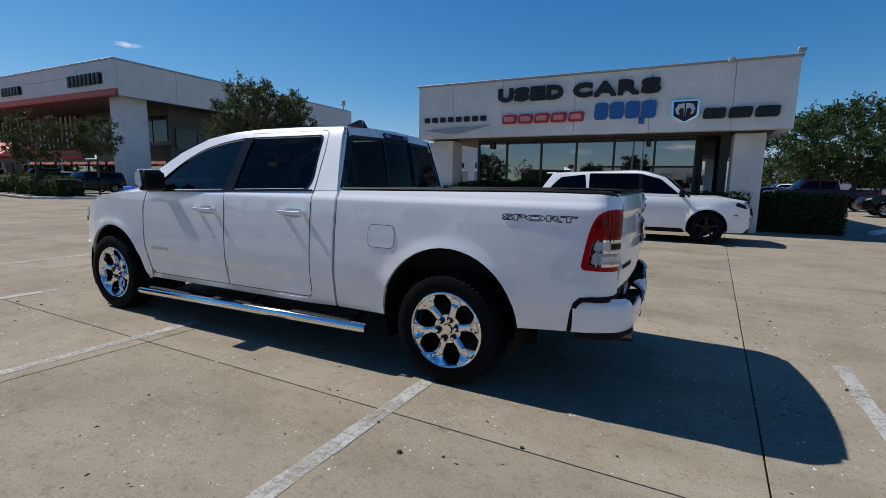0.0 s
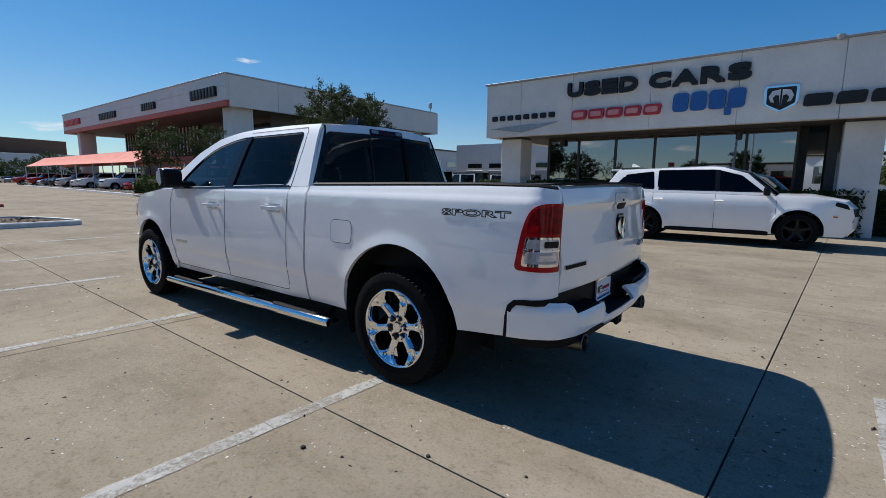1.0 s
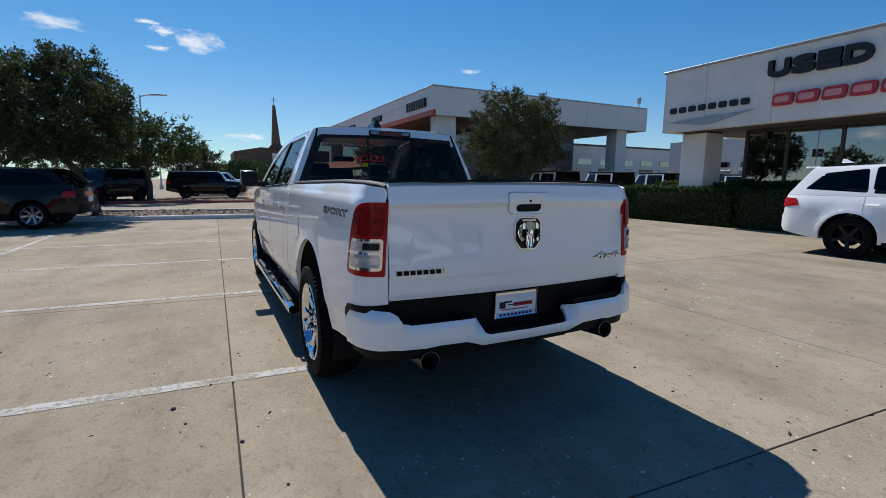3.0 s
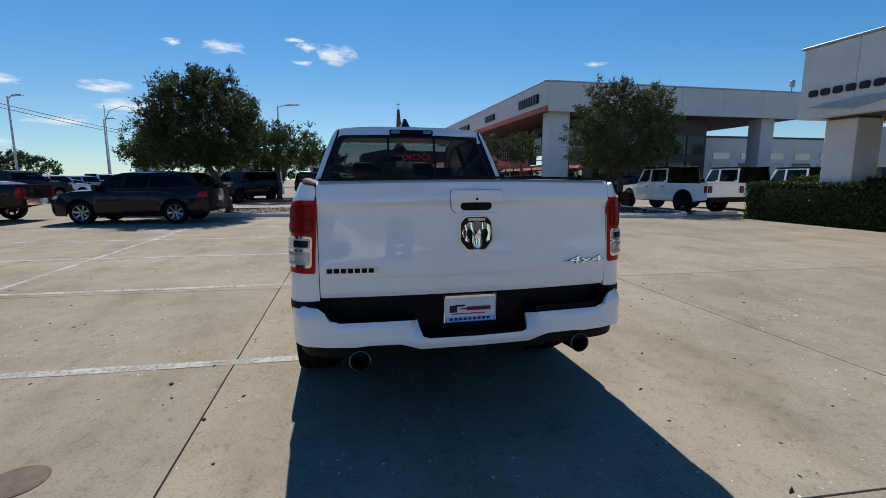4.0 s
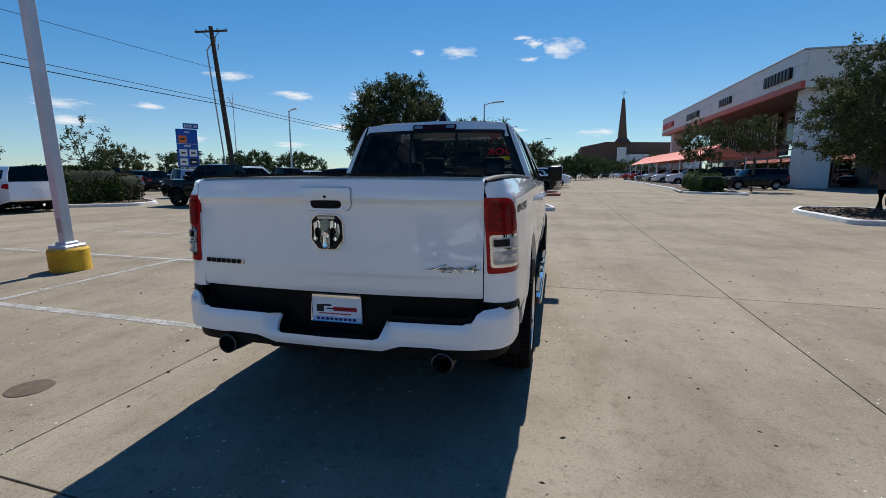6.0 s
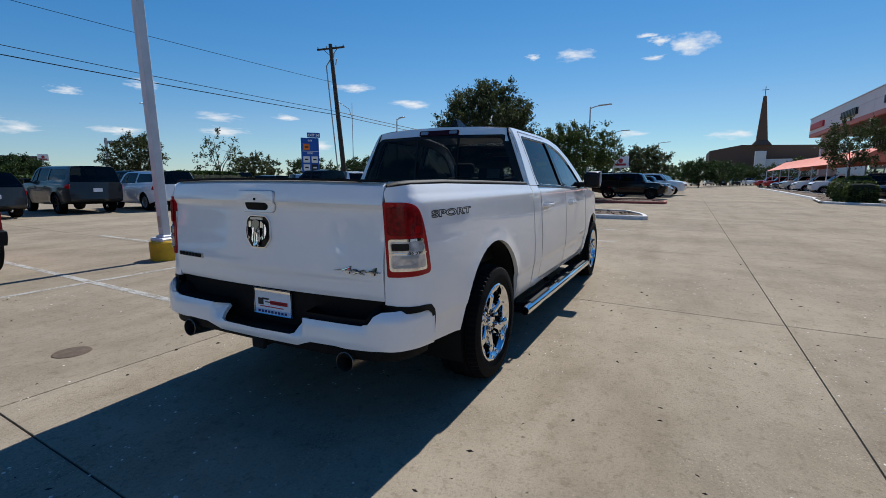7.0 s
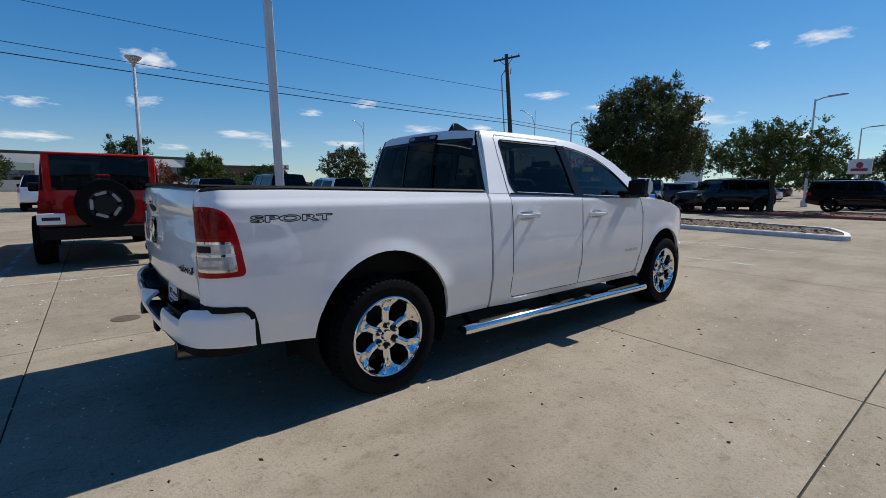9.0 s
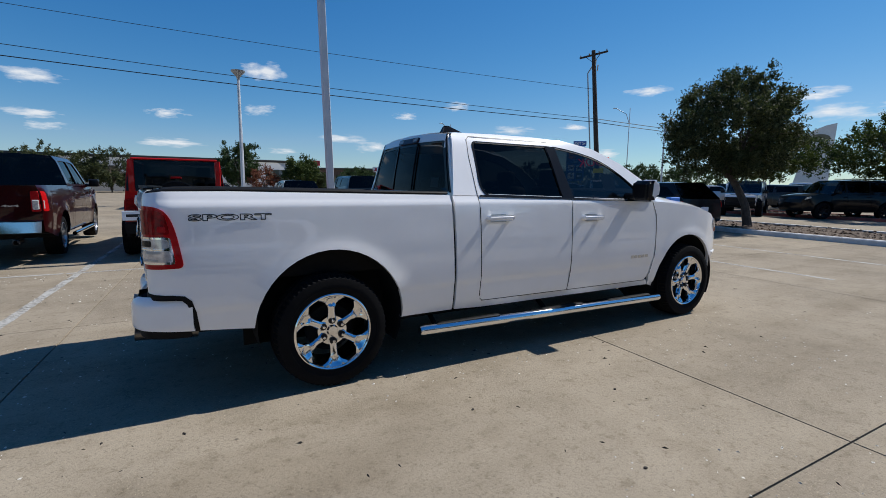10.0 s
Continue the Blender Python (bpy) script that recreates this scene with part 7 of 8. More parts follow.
    block_letters(b, "brand_block_dark", SIGN_DARK, -9.08, -6.45, 3.60, 3.78, 8, 16.45, 0.06, label="plain dark block of a brand sign", wide=0.68)
    wing = [(-9.15, 3.33), (-8.3, 3.38), (-7.78, 3.41), (-7.2, 3.40), (-6.40, 3.44), (-7.1, 3.28), (-7.85, 3.14), (-8.4, 3.22)]
    part("brand_wing", prism(rounded(wing, 0.05), 0.04, "y", 16.41, 0.008), GALV, b, "pale metal winged shape")
    block_letters(b, "brand_block_red", SIGN_RED, -5.93, -3.05, 3.44, 3.75, 5, 16.45, 0.09, 0.03, "plain red block of a brand sign", 0.86)
    for k in range(5):
        a = -5.93 + k * 0.576
        part("block_core", prism(rounded([(a + 0.075, 3.515), (a + 0.425, 3.515), (a + 0.435, 3.675), (a + 0.085, 3.675)], 0.05), 0.02, "y", 16.345, 0.004), SIGN_PALE_RED, b, "paler centre of a red block")
    block_letters(b, "brand_block_blue", SIGN_BLUE, -2.80, -0.92, 3.46, 3.98, 4, 16.45, 0.09, 0.02, "plain blue block of a brand sign", 0.88)
    part("brand_block_blue", prism(rounded([(-1.45, 3.28), (-1.28, 3.28), (-1.28, 3.5), (-1.45, 3.5)], 0.03), 0.09, "y", 16.36, 0.012), SIGN_BLUE, b)
    shield = rounded([(-0.55, 3.94), (0.21, 3.94), (0.20, 3.45), (-0.17, 3.24), (-0.54, 3.45)], 0.05)
    sh = part("brand_shield", prism(shield, 0.08, "y", 16.37, 0.015), CHROME, b, "chrome and black shield emblem")
    inner = [(-0.17 + (a + 0.17) * 0.84, 3.6 + (c - 3.6) * 0.84) for a, c in shield]
    part("shield_field", prism(inner, 0.02, "y", 16.352, 0.004), SIGN_DARK, sh)
    for s in (1, -1):
        horn = [(-0.17 + s * p, q) for p, q in ((0.02, 3.83), (0.20, 3.80), (0.27, 3.66), (0.22, 3.52), (0.14, 3.50), (0.18, 3.62), (0.12, 3.70), (0.04, 3.68), (0.02, 3.40))]
        part("shield_figure", prism(horn, 0.02, "y", 16.335, 0.004), POLE_PAINT, sh)
    block_letters(b, "brand_block_dark", SIGN_DARK, 0.30, 2.25, 3.36, 3.66, 3, 16.45, 0.09, 0.03, "plain dark block of a brand sign", 0.88)
    # floodlight and camera on the roof edge
    fl = part("floodlight", box(2.42, 2.62, 16.34, 16.46, 5.03, 5.14, 0.02), GALV, b)
    part("bracket", tube([(2.45, 16.6, 4.97), (2.45, 16.5, 5.1)], 0.02, 6), GALV, fl)
    part("dome_camera", spin([(0.0005, -0.09), (0.06, -0.07), (0.09, 0.0), (0.09, 0.05), (0.0005, 0.05)], 14, "z"), GALV, b, m=pose(0.9, 16.35, 4.96))
    for x in (-6.9, -1.2):
        part("wall_lamp", box(x - 0.07, x + 0.07, 17.9, 18.06, 2.72, 2.95, 0.02), FRAME, b)
    return b


used_car_office()


# ---- the two-storey dealership ----
def dealership():
    b = thing("dealership", Matrix.Identity(4), "two-storey dealership with pale fascia, red band and tall columns", "building")
    X0, X1, Y0, Y1, ZB, ZT = -97.0, -44.2, 24.6, 57.0, 8.35, 11.3
    xs = [X0 + (X1 - X0) * k / 9 for k in range(10)]
    for a, c in zip(xs, xs[1:]):
        part("fascia_panel", box(a + 0.012, c - 0.012, Y0, Y0 + 0.3, ZB + 0.55, 10.25, 0.01), STUCCO_T, b)
        part("fascia_panel", box(a + 0.012, c - 0.012, Y0, Y0 + 0.3, 10.27, ZT, 0.01), STUCCO_T, b)
    part("red_band", box(X0, X1 + 0.01, Y0 - 0.01, Y0 + 0.3, ZB, ZB + 0.54, 0.01), RED_BAND, b)
    ys = [Y0 + 0.3 + (Y1 - Y0 - 0.3) * k / 6 for k in range(7)]
    for a, c in zip(ys, ys[1:]):
        part("fascia_panel", box(X1 - 0.3, X1, a + 0.012, c - 0.012, ZB, ZT, 0.01), STUCCO_T, b)
    part("fascia_panel", box(X0, X0 + 0.3, Y0 + 0.3, Y1, ZB, ZT), STUCCO_T, b)
    part("roof_edge", box(X0 - 0.08, X1 + 0.08, Y0 - 0.08, Y1 + 0.08, ZT, ZT + 0.14, 0.02), GALV, b)
    part("soffit", box(X0 + 0.3, X1 - 0.3, Y0 + 0.3, Y1, ZB + 0.1, ZB + 0.2), SOFFIT_AND_SHADE, b)
    part("back_fascia", box(X0, X1, Y1, Y1 + 0.3, ZB, ZT), STUCCO_T, b)
    for x, y, w in ((X1 - 1.9, Y0 + 1.0, 2.3), (X0 + 3.5, Y0 + 1.0, 2.2), (X1 - 2.0, 52.9, 1.9)):
        half = 0.9 if w != 2.2 else 0.6
        part("column", box(x - half, x + half, y, y + w, 0, ZB + 0.12, 0.03), STUCCO_T, b, "tall square pale column")
    # upper glazing: pale vertical strips
    gy = 31.0
    # dark soffit colour on this wall stands in for the overhang's shade
    part("upper_wall", box(X0 + 6, -62.0, gy + 0.35, gy + 0.6, 3.4, ZB + 0.1), SOFFIT_AND_SHADE, b)
    for k in range(25):
        x = X0 + 7 + k * 1.06
        # pane colour stands in for mirrored sky; nothing hangs behind the glass
        part("window_pane", box(x, x + 0.84, gy, gy + 0.05, 4.6, ZB - 0.05), SKY_PANE, b, "tall pane with pale blinds behind")
        part("window_fin", box(x + 0.88, x + 1.04, gy - 0.22, gy + 0.2, 4.4, ZB + 0.05, 0.01), FRAME, b)
    part("red_wall", box(X0 + 6, -64.0, gy + 0.2, gy + 0.5, 3.3, 4.6), RED_BAND, b)
    # lower, wing, side and back walls: dark frame colour paints in the overhang's shade
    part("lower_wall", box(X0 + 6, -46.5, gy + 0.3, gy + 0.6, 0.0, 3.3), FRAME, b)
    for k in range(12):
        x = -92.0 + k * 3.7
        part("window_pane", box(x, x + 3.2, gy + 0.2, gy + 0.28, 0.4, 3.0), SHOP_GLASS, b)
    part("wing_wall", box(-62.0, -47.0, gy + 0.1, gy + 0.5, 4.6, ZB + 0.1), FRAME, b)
    # dark glass rows on side and wing deepen the painted shade
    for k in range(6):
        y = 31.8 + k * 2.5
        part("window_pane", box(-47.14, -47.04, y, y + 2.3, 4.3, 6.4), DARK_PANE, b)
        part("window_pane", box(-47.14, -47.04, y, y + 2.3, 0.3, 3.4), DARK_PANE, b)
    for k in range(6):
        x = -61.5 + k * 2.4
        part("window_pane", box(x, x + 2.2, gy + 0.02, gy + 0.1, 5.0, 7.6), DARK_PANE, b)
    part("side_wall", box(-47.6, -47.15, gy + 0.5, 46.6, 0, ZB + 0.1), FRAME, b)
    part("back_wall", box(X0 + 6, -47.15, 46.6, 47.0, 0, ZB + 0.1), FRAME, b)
    part("balcony_rail", box(-64.0, -45.5, 25.9, 26.0, 3.4, 3.5, 0.01), FRAME, b)
    # sign boards: plain boards with plain bars
    for nm, x0, x1, z0, z1, mat in (("red_sign_board", -95.6, -88.0, 9.4, 10.35, SIGN_RED), ("sign_board", -79.2, -73.0, 9.3, 10.2, SIGN_DARK), ("sign_board", -64.2, -60.3, 9.35, 10.2, SIGN_DARK), ("sign_board", -51.3, -45.9, 9.35, 10.35, SIGN_DARK)):
        n = max(4, round((x1 - x0) / 0.65))
        board = part("sign_board", box(x0, x1, Y0 - 0.10, Y0, z0 + 0.05, z1 - 0.05, 0.02), mat, b, "dark name board with plain raised bars")
        for k in range(n):
            a = x0 + (x1 - x0) * (k + 0.1) / n
            part("sign_bar", box(a, a + (x1 - x0) / n * 0.72, Y0 - 0.24, Y0 - 0.10, z0, z1, 0.04), mat, board)
    # low workshop wing behind
    part("workshop_wall", box(-60.9, -60.5, 57.6, 96.0, 0, 7.6), STUCCO_T, b, "pale flat-roofed workshop wing")
    for k in range(5):
        y = 60.0 + k * 5.2
        part("workshop_door", box(-60.5, -60.4, y, y + 3.6, 0.0, 3.8), DARK_PANE if k % 2 else GALV, b, "tall workshop door")
        part("window_pane", box(-60.5, -60.4, y + 0.3, y + 3.3, 4.4, 5.4), SHOP_GLASS, b)
    part("workshop_wall", box(-48.4, -20.0, 68.0, 68.4, 0, 7.55), STUCCO_T, b)
    part("workshop_edge", box(-61.0, -60.3, 57.5, 96.1, 7.6, 7.9), FRAME, b)
    for k in range(6):
        x = -46.0 + k * 4.3
        d = part("roller_door", box(x, x + 3.2, 67.9, 68.0, 0, 3.2, 0.02), GALV, b)
        part("window_pane", box(x + 0.2, x + 3.0, 67.86, 67.9, 3.6, 4.3), SHOP_GLASS, b)
    mast = part("mast", tube([(X1 - 0.4, Y1 - 1.0, ZT), (X1 - 0.4, Y1 - 1.0, ZT + 1.2)], 0.05, 6), FRAME, b)
    part("mast_head", box(X1 - 0.6, X1 - 0.2, Y1 - 1.2, Y1 - 0.8, ZT + 0.7, ZT + 1.5, 0.05), GALV, mast)
    return b


dealership()


# ---- faded red canopy over the stock row ----
def canopy():
    c = thing("sales_canopy", Matrix.Identity(4), "faded red canvas canopy on thin white posts over parked cars", "canopy")
    X0, X1, Y0, YR, Y1, ZE, ZR = -97.0, -52.5, 19.2, 21.6, 24.0, 2.95, 4.3
    n = 14
    for k in range(n):
        a, e = X0 + (X1 - X0) * k / n, X0 + (X1 - X0) * (k + 1) / n
        for y0, y1 in ((Y0, YR), (Y1, YR)):
            vf = sheet([(a + 0.03, 0), (e - 0.03, 0), (e - 0.03, 1), (a + 0.03, 1)], (1.2, 0.25), lambda p, q: (p, y0 + (y1 - y0) * q, ZE + (ZR - ZE) * q - 0.12 * math.sin(math.pi * q) * (1 - 0.4 * math.cos(6.283 * (p - a) / (e - a)))), rim=0.04)
            part("canvas_bay", vf, CANVAS, c)
    for k in range(8):
        x = X0 + (X1 - X0) * k / 7
        for y in (Y0 + 0.05, Y1 - 0.05):
            part("post", tube([(x, y, 0), (x, y, ZE)], 0.06, 8), POLE_PAINT, c, "thin white post")
    part("gable", prism([(Y0, ZE), (Y1, ZE), (YR, ZR)], 0.04, "x", X1), CANVAS, c)
    return c


canopy()


# ---- church with a tapering spire ----
def church():
    c = thing("church", pose(-345.7, 48.1, 0) @ Matrix.Diagonal((1.6, 1.55, 1.5, 1)), "brown brick church with a tall tapering spire and cross", "church")
    bm = prism([(-17.5, 0), (-17.5, 13.2), (-6.5, 15.4), (8, 15.0), (24, 14.6), (24, 0)], 30, "x", -30)
    part("nave", bm, BRICK, c)
    bm = bmesh.new()
    lo = [bm.verts.new(p) for p in ((3, -3.4, 15), (3, 3.2, 15), (-3, 3.2, 15), (-3, -3.4, 15))]
    mid = [bm.verts.new(p) for p in ((1.3, -1.8, 17.0), (1.3, 1.9, 17.0), (-1.3, 1.9, 17.0), (-1.3, -1.8, 17.0))]
    hi = [bm.verts.new(p) for p in ((0.35, -0.8, 34.5), (0.35, 0.3, 34.5), (-0.35, 0.3, 34.5), (-0.35, -0.8, 34.5))]
    for a, b in ((lo, mid), (mid, hi)):
        for k in range(4):
            bm.faces.new((a[k], a[(k + 1) % 4], b[(k + 1) % 4], b[k]))
    bm.faces.new(hi)
    part("spire", bm, BRICK, c, "tall tapering brown spire")
    part("cross", tube([(0, -0.25, 34.4), (0, -0.25, 38.2)], 0.12, 6), FRAME, c)
    part("cross_arm", tube([(0, -1.35, 36.9), (0, 0.85, 36.9)], 0.12, 6), FRAME, c)
    part("annex", box(5, 12, -2, 30, 0, 9.0, 0.1), STUCCO_T, c, "pale lower annex")
    part("pylon", box(12, 14, -3.2, 0.2, 0, 12.0, 0.1), STUCCO_T, c)
    return c


church()


# ---- distant low buildings ----
def far_block(x, y, rz, w, d, h, mat, label, bays):
    b = thing("distant_building", pose(x, y, 0, 0, 0, rz), label, "building", "distant buildings")
    part("wall", box(-w / 2, w / 2, 0, d, 0, h, 0.05), mat, b)
    part("roof_edge", box(-w / 2 - 0.3, w / 2 + 0.3, -0.3, d, h, h + 0.4, 0.05), FRAME, b)
    for k in range(bays):
        a = -w / 2 + w * (k + 0.2) / bays
        part("window", box(a, a + w / bays * 0.6, -0.06, 0.02, h * 0.3, h * 0.75), SHOP_GLASS, b)
    return b


far_block(-34.4, -97.5, 161, 13.5, 10, 4.9, BRICK, "low brown flat-roofed shop beyond the road", 7)
far_block(10.0, -84.0, 182, 60, 14, 5.5, STUCCO_T, "long pale warehouse beyond the road", 9)
# this next block is never in view; it is added for the truck's reflections
far_block(62.0, 4.0, -90, 60, 14, 5.0, STUCCO_T, "long pale shop row beyond the aisle", 3)
far_block(25.0, 78.0, 0, 50, 14, 5.0, STUCCO_T, "low pale building beyond the office", 8)


# ---- lamp posts, utility poles, signs ----
def lamp_post(m, label, h, arm, base=False, thick=0.075, head="arm"):
    p = thing("lamp_post", m, label, "lamp post", "lamp posts")
    z0 = 0.0
    if base:
        part("concrete_base", spin([(0.0005, 0.33), (0.23, 0.33), (0.25, 0.305), (0.25, -0.02)], 28, "z"), YELLOW, p, "yellow-painted round concrete base")
        part("base_shroud", box(-0.165, 0.165, -0.165, 0.165, 0.30, 0.38, 0.02), POLE_PAINT, p)
        part("base_collar", box(-0.10, 0.10, -0.10, 0.10, 0.37, 0.42, 0.015), POLE_PAINT, p)
        part("access_hatch", box(0.062, 0.078, -0.035, 0.035, 0.55, 0.75, 0.008), GALV, p)
        z0 = 0.31
        bm = prism(rounded([(-0.066, -0.066), (0.066, -0.066), (0.066, 0.066), (-0.066, 0.066)], 0.008, 1), h - z0, "z", z0)
        part("pole", bm, POLE_PAINT, p, "square pale metal pole")
    else:
        part("pole", tube([(0, 0, 0), (0, 0, h)], [thick * 1.4, thick * 0.8], 8), POLE_PAINT, p)
        part("footing", spin([(0.0005, 0.5), (0.2, 0.5), (0.22, 0.45), (0.22, 0)], 14, "z"), KERB, p)
    if head == "arm":
        part("arm", tube([(0, 0, h - 0.15), (arm * 0.3, 0, h), (arm, 0, h + 0.02)], 0.05, 8), POLE_PAINT, p)
        part("lamp_head", box(arm * 0.45, arm + 0.15, -0.14, 0.14, h - 0.02, h + 0.08, 0.03), GALV, p)
    elif head == "flare":
        part("lamp_head", spin([(0.07, 0), (0.12, 0.25), (0.42, 0.55), (0.44, 0.62), (0.0005, 0.66)], 18, "z"), GALV, p, "flared lamp head", pose(0, 0, h - 0.1))
    elif head == "road":
        part("arm", tube([(0, 0, h * 0.82), (arm * 0.25, 0, h * 0.93), (arm, 0, h)], 0.06, 8), GALV, p)
        part("lamp_head", box(arm - 0.1, arm + 0.6, -0.12, 0.12, h - 0.05, h + 0.06, 0.03), GALV, p)
    return p


lamp_post(pose(-3.45, -1.65, 0, 0, 1.72, 0), "square pale lamp post on a yellow concrete base", 9.0, 1.2, base=True)
lamp_post(pose(-44.0, -1.8, 0, 0, 0, 70), "pale lamp post rising behind the median tree", 8.0, 1.9)
lamp_post(pose(-4.3, -25.6, 0), "pale lamp post with a flared head", 8.1, 0, head="flare", thick=0.1)
lamp_post(pose(-41.4, -21.2, 0, 0, 0, 60), "pale lamp post among far parked cars", 7.7, 1.5)
lamp_post(pose(-55.1, -20.6, 0, 0, 0, 60), "pale lamp post among far parked cars", 7.7, 1.5)
lamp_post(pose(-68.0, -2.5, 0, 0, 0, 70), "pale lamp post beside the far lane", 8.0, 1.9)
lamp_post(pose(-92.0, 2.0, 0, 0, 0, 70), "pale lamp post beside the far lane", 8.0, 1.9)
lamp_post(pose(-46.0, -70.0, 0, 0, 0, 10), "tall road lamp beside the highway", 13.0, 2.0, head="road")
lamp_post(pose(-79.5, -56.6, 0, 0, 0, -45), "tall road lamp beside the highway", 17.2, 2.6, head="road")
lamp_post(pose(-90.4, -35.2, 0, 0, 0, 110), "tall road lamp beside the highway", 14.0, 2.6, head="road")


def utility_pole(x, y, h):
    p = thing("utility_pole", pose(x, y, 0, 3.2, 3.2, 0), "dark timber utility pole with crossarm and transformer gear", "utility pole")
    part("pole", tube([(0, 0, 0), (0, 0, h)], [0.25, 0.17], 10), TIMBER, p)
    turn = Matrix.Rotation(radians(20), 4, "Z")
    part("crossarm", box(-0.07, 0.07, -1.3, 1.3, h - 0.45, h - 0.3, 0.015), TIMBER, p, m=turn)
    for y0 in (-1.2, -0.4, 0.5, 1.2):
        part("insulator", spin([(0.0005, 0.16), (0.05, 0.14), (0.06, 0.06), (0.03, 0.0)], 8, "z"), GALV, p, m=turn @ Matrix.Translation((0, y0, h - 0.3)))
    part("brace", tube([(0.1, -0.7, h - 0.4), (0.05, 0, h - 1.1), (0.1, 0.7, h - 0.4)], 0.03, 6), TIMBER, p, m=turn)
    for k, z in enumerate((h - 1.4, h - 1.9)):
        part("fuse_switch", tube([(0.15, 0.3 + 0.2 * k, z), (0.3, 0.55 + 0.2 * k, z + 0.45)], 0.05, 6), GALV, p)
    part("conduit", tube([(0.34, -0.44, 0), (0.34, -0.44, h * 0.86), (0.1, -0.1, h * 0.9)], 0.06, 6), GALV, p)
    return p


utility_pole(-34.2, -22.4, 13.55)


def wire(a, b, sag, r, name="overhead_wire"):
    pts = [Vector(a).lerp(Vector(b), k / 24) - Vector((0, 0, sag * 4 * (k / 24) * (1 - k / 24))) for k in range(25)]
    return tagged(part(name, tube(pts, r, 5), CABLE), "thin dark overhead wire slung from timber poles", "wire", "overhead wires")


POLE = (-33.8, -22.9)
wire((POLE[0], POLE[1], 10.15), (30.0, -30.0, 12.4), 0.5, 0.016)
wire((POLE[0], POLE[1], 7.6), (30.0, -30.0, 10.4), 0.5, 0.02)
wire((POLE[0], POLE[1], 7.3), (30.0, -30.0, 9.6), 0.5, 0.028)
wire((POLE[0], POLE[1], 7.6), (-110.0, -20.0, 9.0), 1.0, 0.03)
wire((POLE[0], POLE[1], 7.3), (-110.0, -19.5, 8.5), 1.0, 0.03)


def road_sign():
    s = thing("highway_sign", pose(-50.6, -41.9, 0, 0, 0, 141.0), "tall blue highway services sign on steel posts", "road sign")
    for x in (-0.9, 0.9):
        part("post", box(x - 0.08, x + 0.08, 0.05, 0.2, 0, 7.2, 0.01), GALV, s)
    bd = part("sign_panel", box(-1.25, 1.25, -0.04, 0.05, 2.35, 7.25, 0.06), ROAD_BLUE, s)
    ex = part("exit_panel", box(-0.35, 1.45, -0.04, 0.05, 7.3, 8.0, 0.05), ROAD_BLUE, s)
    words("EXIT 24", 1.5, 0.36, 0.015, PAPER, "exit_words", ex, pose(-0.2, -0.045, 7.46))
    words("GAS", 0.62, 0.26, 0.015, PAPER, "sign_words", bd, pose(-0.3, -0.045, 6.75))
    words("FOOD", 0.8, 0.26, 0.015, PAPER, "sign_words", bd, pose(-0.4, -0.045, 4.95))
    for x0, z0, mat in ((-0.95, 5.5, SIGN_ORANGE), (-1.0, 3.75, PAPER), (0.15, 3.75, PAPER), (-1.0, 2.6, PAPER), (0.15, 2.6, SIGN_DARK)):
        pn = part("logo_panel", box(x0, x0 + 0.9, -0.06, -0.04, z0, z0 + 0.9, 0.02), mat, bd, "plain square panel")
        part("logo_bar", box(x0 + 0.2, x0 + 0.7, -0.075, -0.06, z0 + 0.35, z0 + 0.55, 0.01), SIGN_DARK if mat is not SIGN_DARK else PAPER, pn)
    part("panel_rule", box(-1.15, 1.15, -0.055, -0.04, 5.33, 5.38), PAPER, bd)
    return s


road_sign()


def gantry():
    s = thing("sign_gantry", pose(-49.3, -91.1, 0, 0, 0, 152), "steel sign gantry over the highway", "sign gantry")
    part("post", tube([(0, 0, 0), (0, 0, 9.0)], 0.25, 8), GALV, s)
    part("beam", box(-0.3, 5.6, -0.3, 0.3, 8.0, 8.5, 0.05), GALV, s)
    part("sign_back", box(4.6, 6.6, 0.3, 0.4, 7.4, 9.2, 0.03), FRAME, s)
    return s


gantry()


def pylon_sign():
    s = thing("pylon_sign", pose(-88.0, -28.0, 0, 0, 0, 113), "curved white pylon sign beyond the median", "sign")
    line = [(-3.0, 0), (1.9, 0), (2.1, 6.0), (2.3, 11.6), (1.0, 11.3), (-0.6, 10.6), (-1.5, 9.9), (-1.7, 6.5), (-2.2, 3.5)]
    part("pylon", prism(rounded(line, 0.1), 0.5, "y", -0.25, 0.05), PAPER, s)
    part("sign_disc", spin([(0.0005, -0.05), (1.0, -0.05), (1.05, 0.0)], 24, "y"), BRONZE, s, m=pose(0.3, -0.25, 9.4) @ Matrix.Diagonal((1.3, 1, 0.6, 1)))
    part("sign_panel", box(-1.2, 1.6, -0.30, -0.25, 7.6, 8.1, 0.03), GALV, s)
    return s


pylon_sign()


def board_sign(x, y, rz, h, mat, label):
    s = thing("board_sign", pose(x, y, 0, 0, 0, rz), label, "sign")
    part("post", tube([(0, 0, 0), (0, 0, h)], 0.08, 8), GALV, s)
    bd = part("board", box(-0.7, 0.7, -0.1, 0.1, h - 1.1, h, 0.03), mat, s)
    part("board_bar", box(-0.5, 0.5, -0.125, -0.1, h - 0.9, h - 0.7, 0.01), SIGN_RED, bd)
    part("board_disc", spin([(0.0005, -0.03), (0.2, -0.03), (0.22, 0.0)], 18, "y"), SIGN_RED, bd, m=pose(0, -0.1, h - 0.45))


board_sign(-46.0, 0.9, 78, 3.6, PAPER, "white board sign with red marks on a post")
board_sign(-26.7, -94.5, 165, 6.6, SIGN_RED, "red shop sign on a tall post")
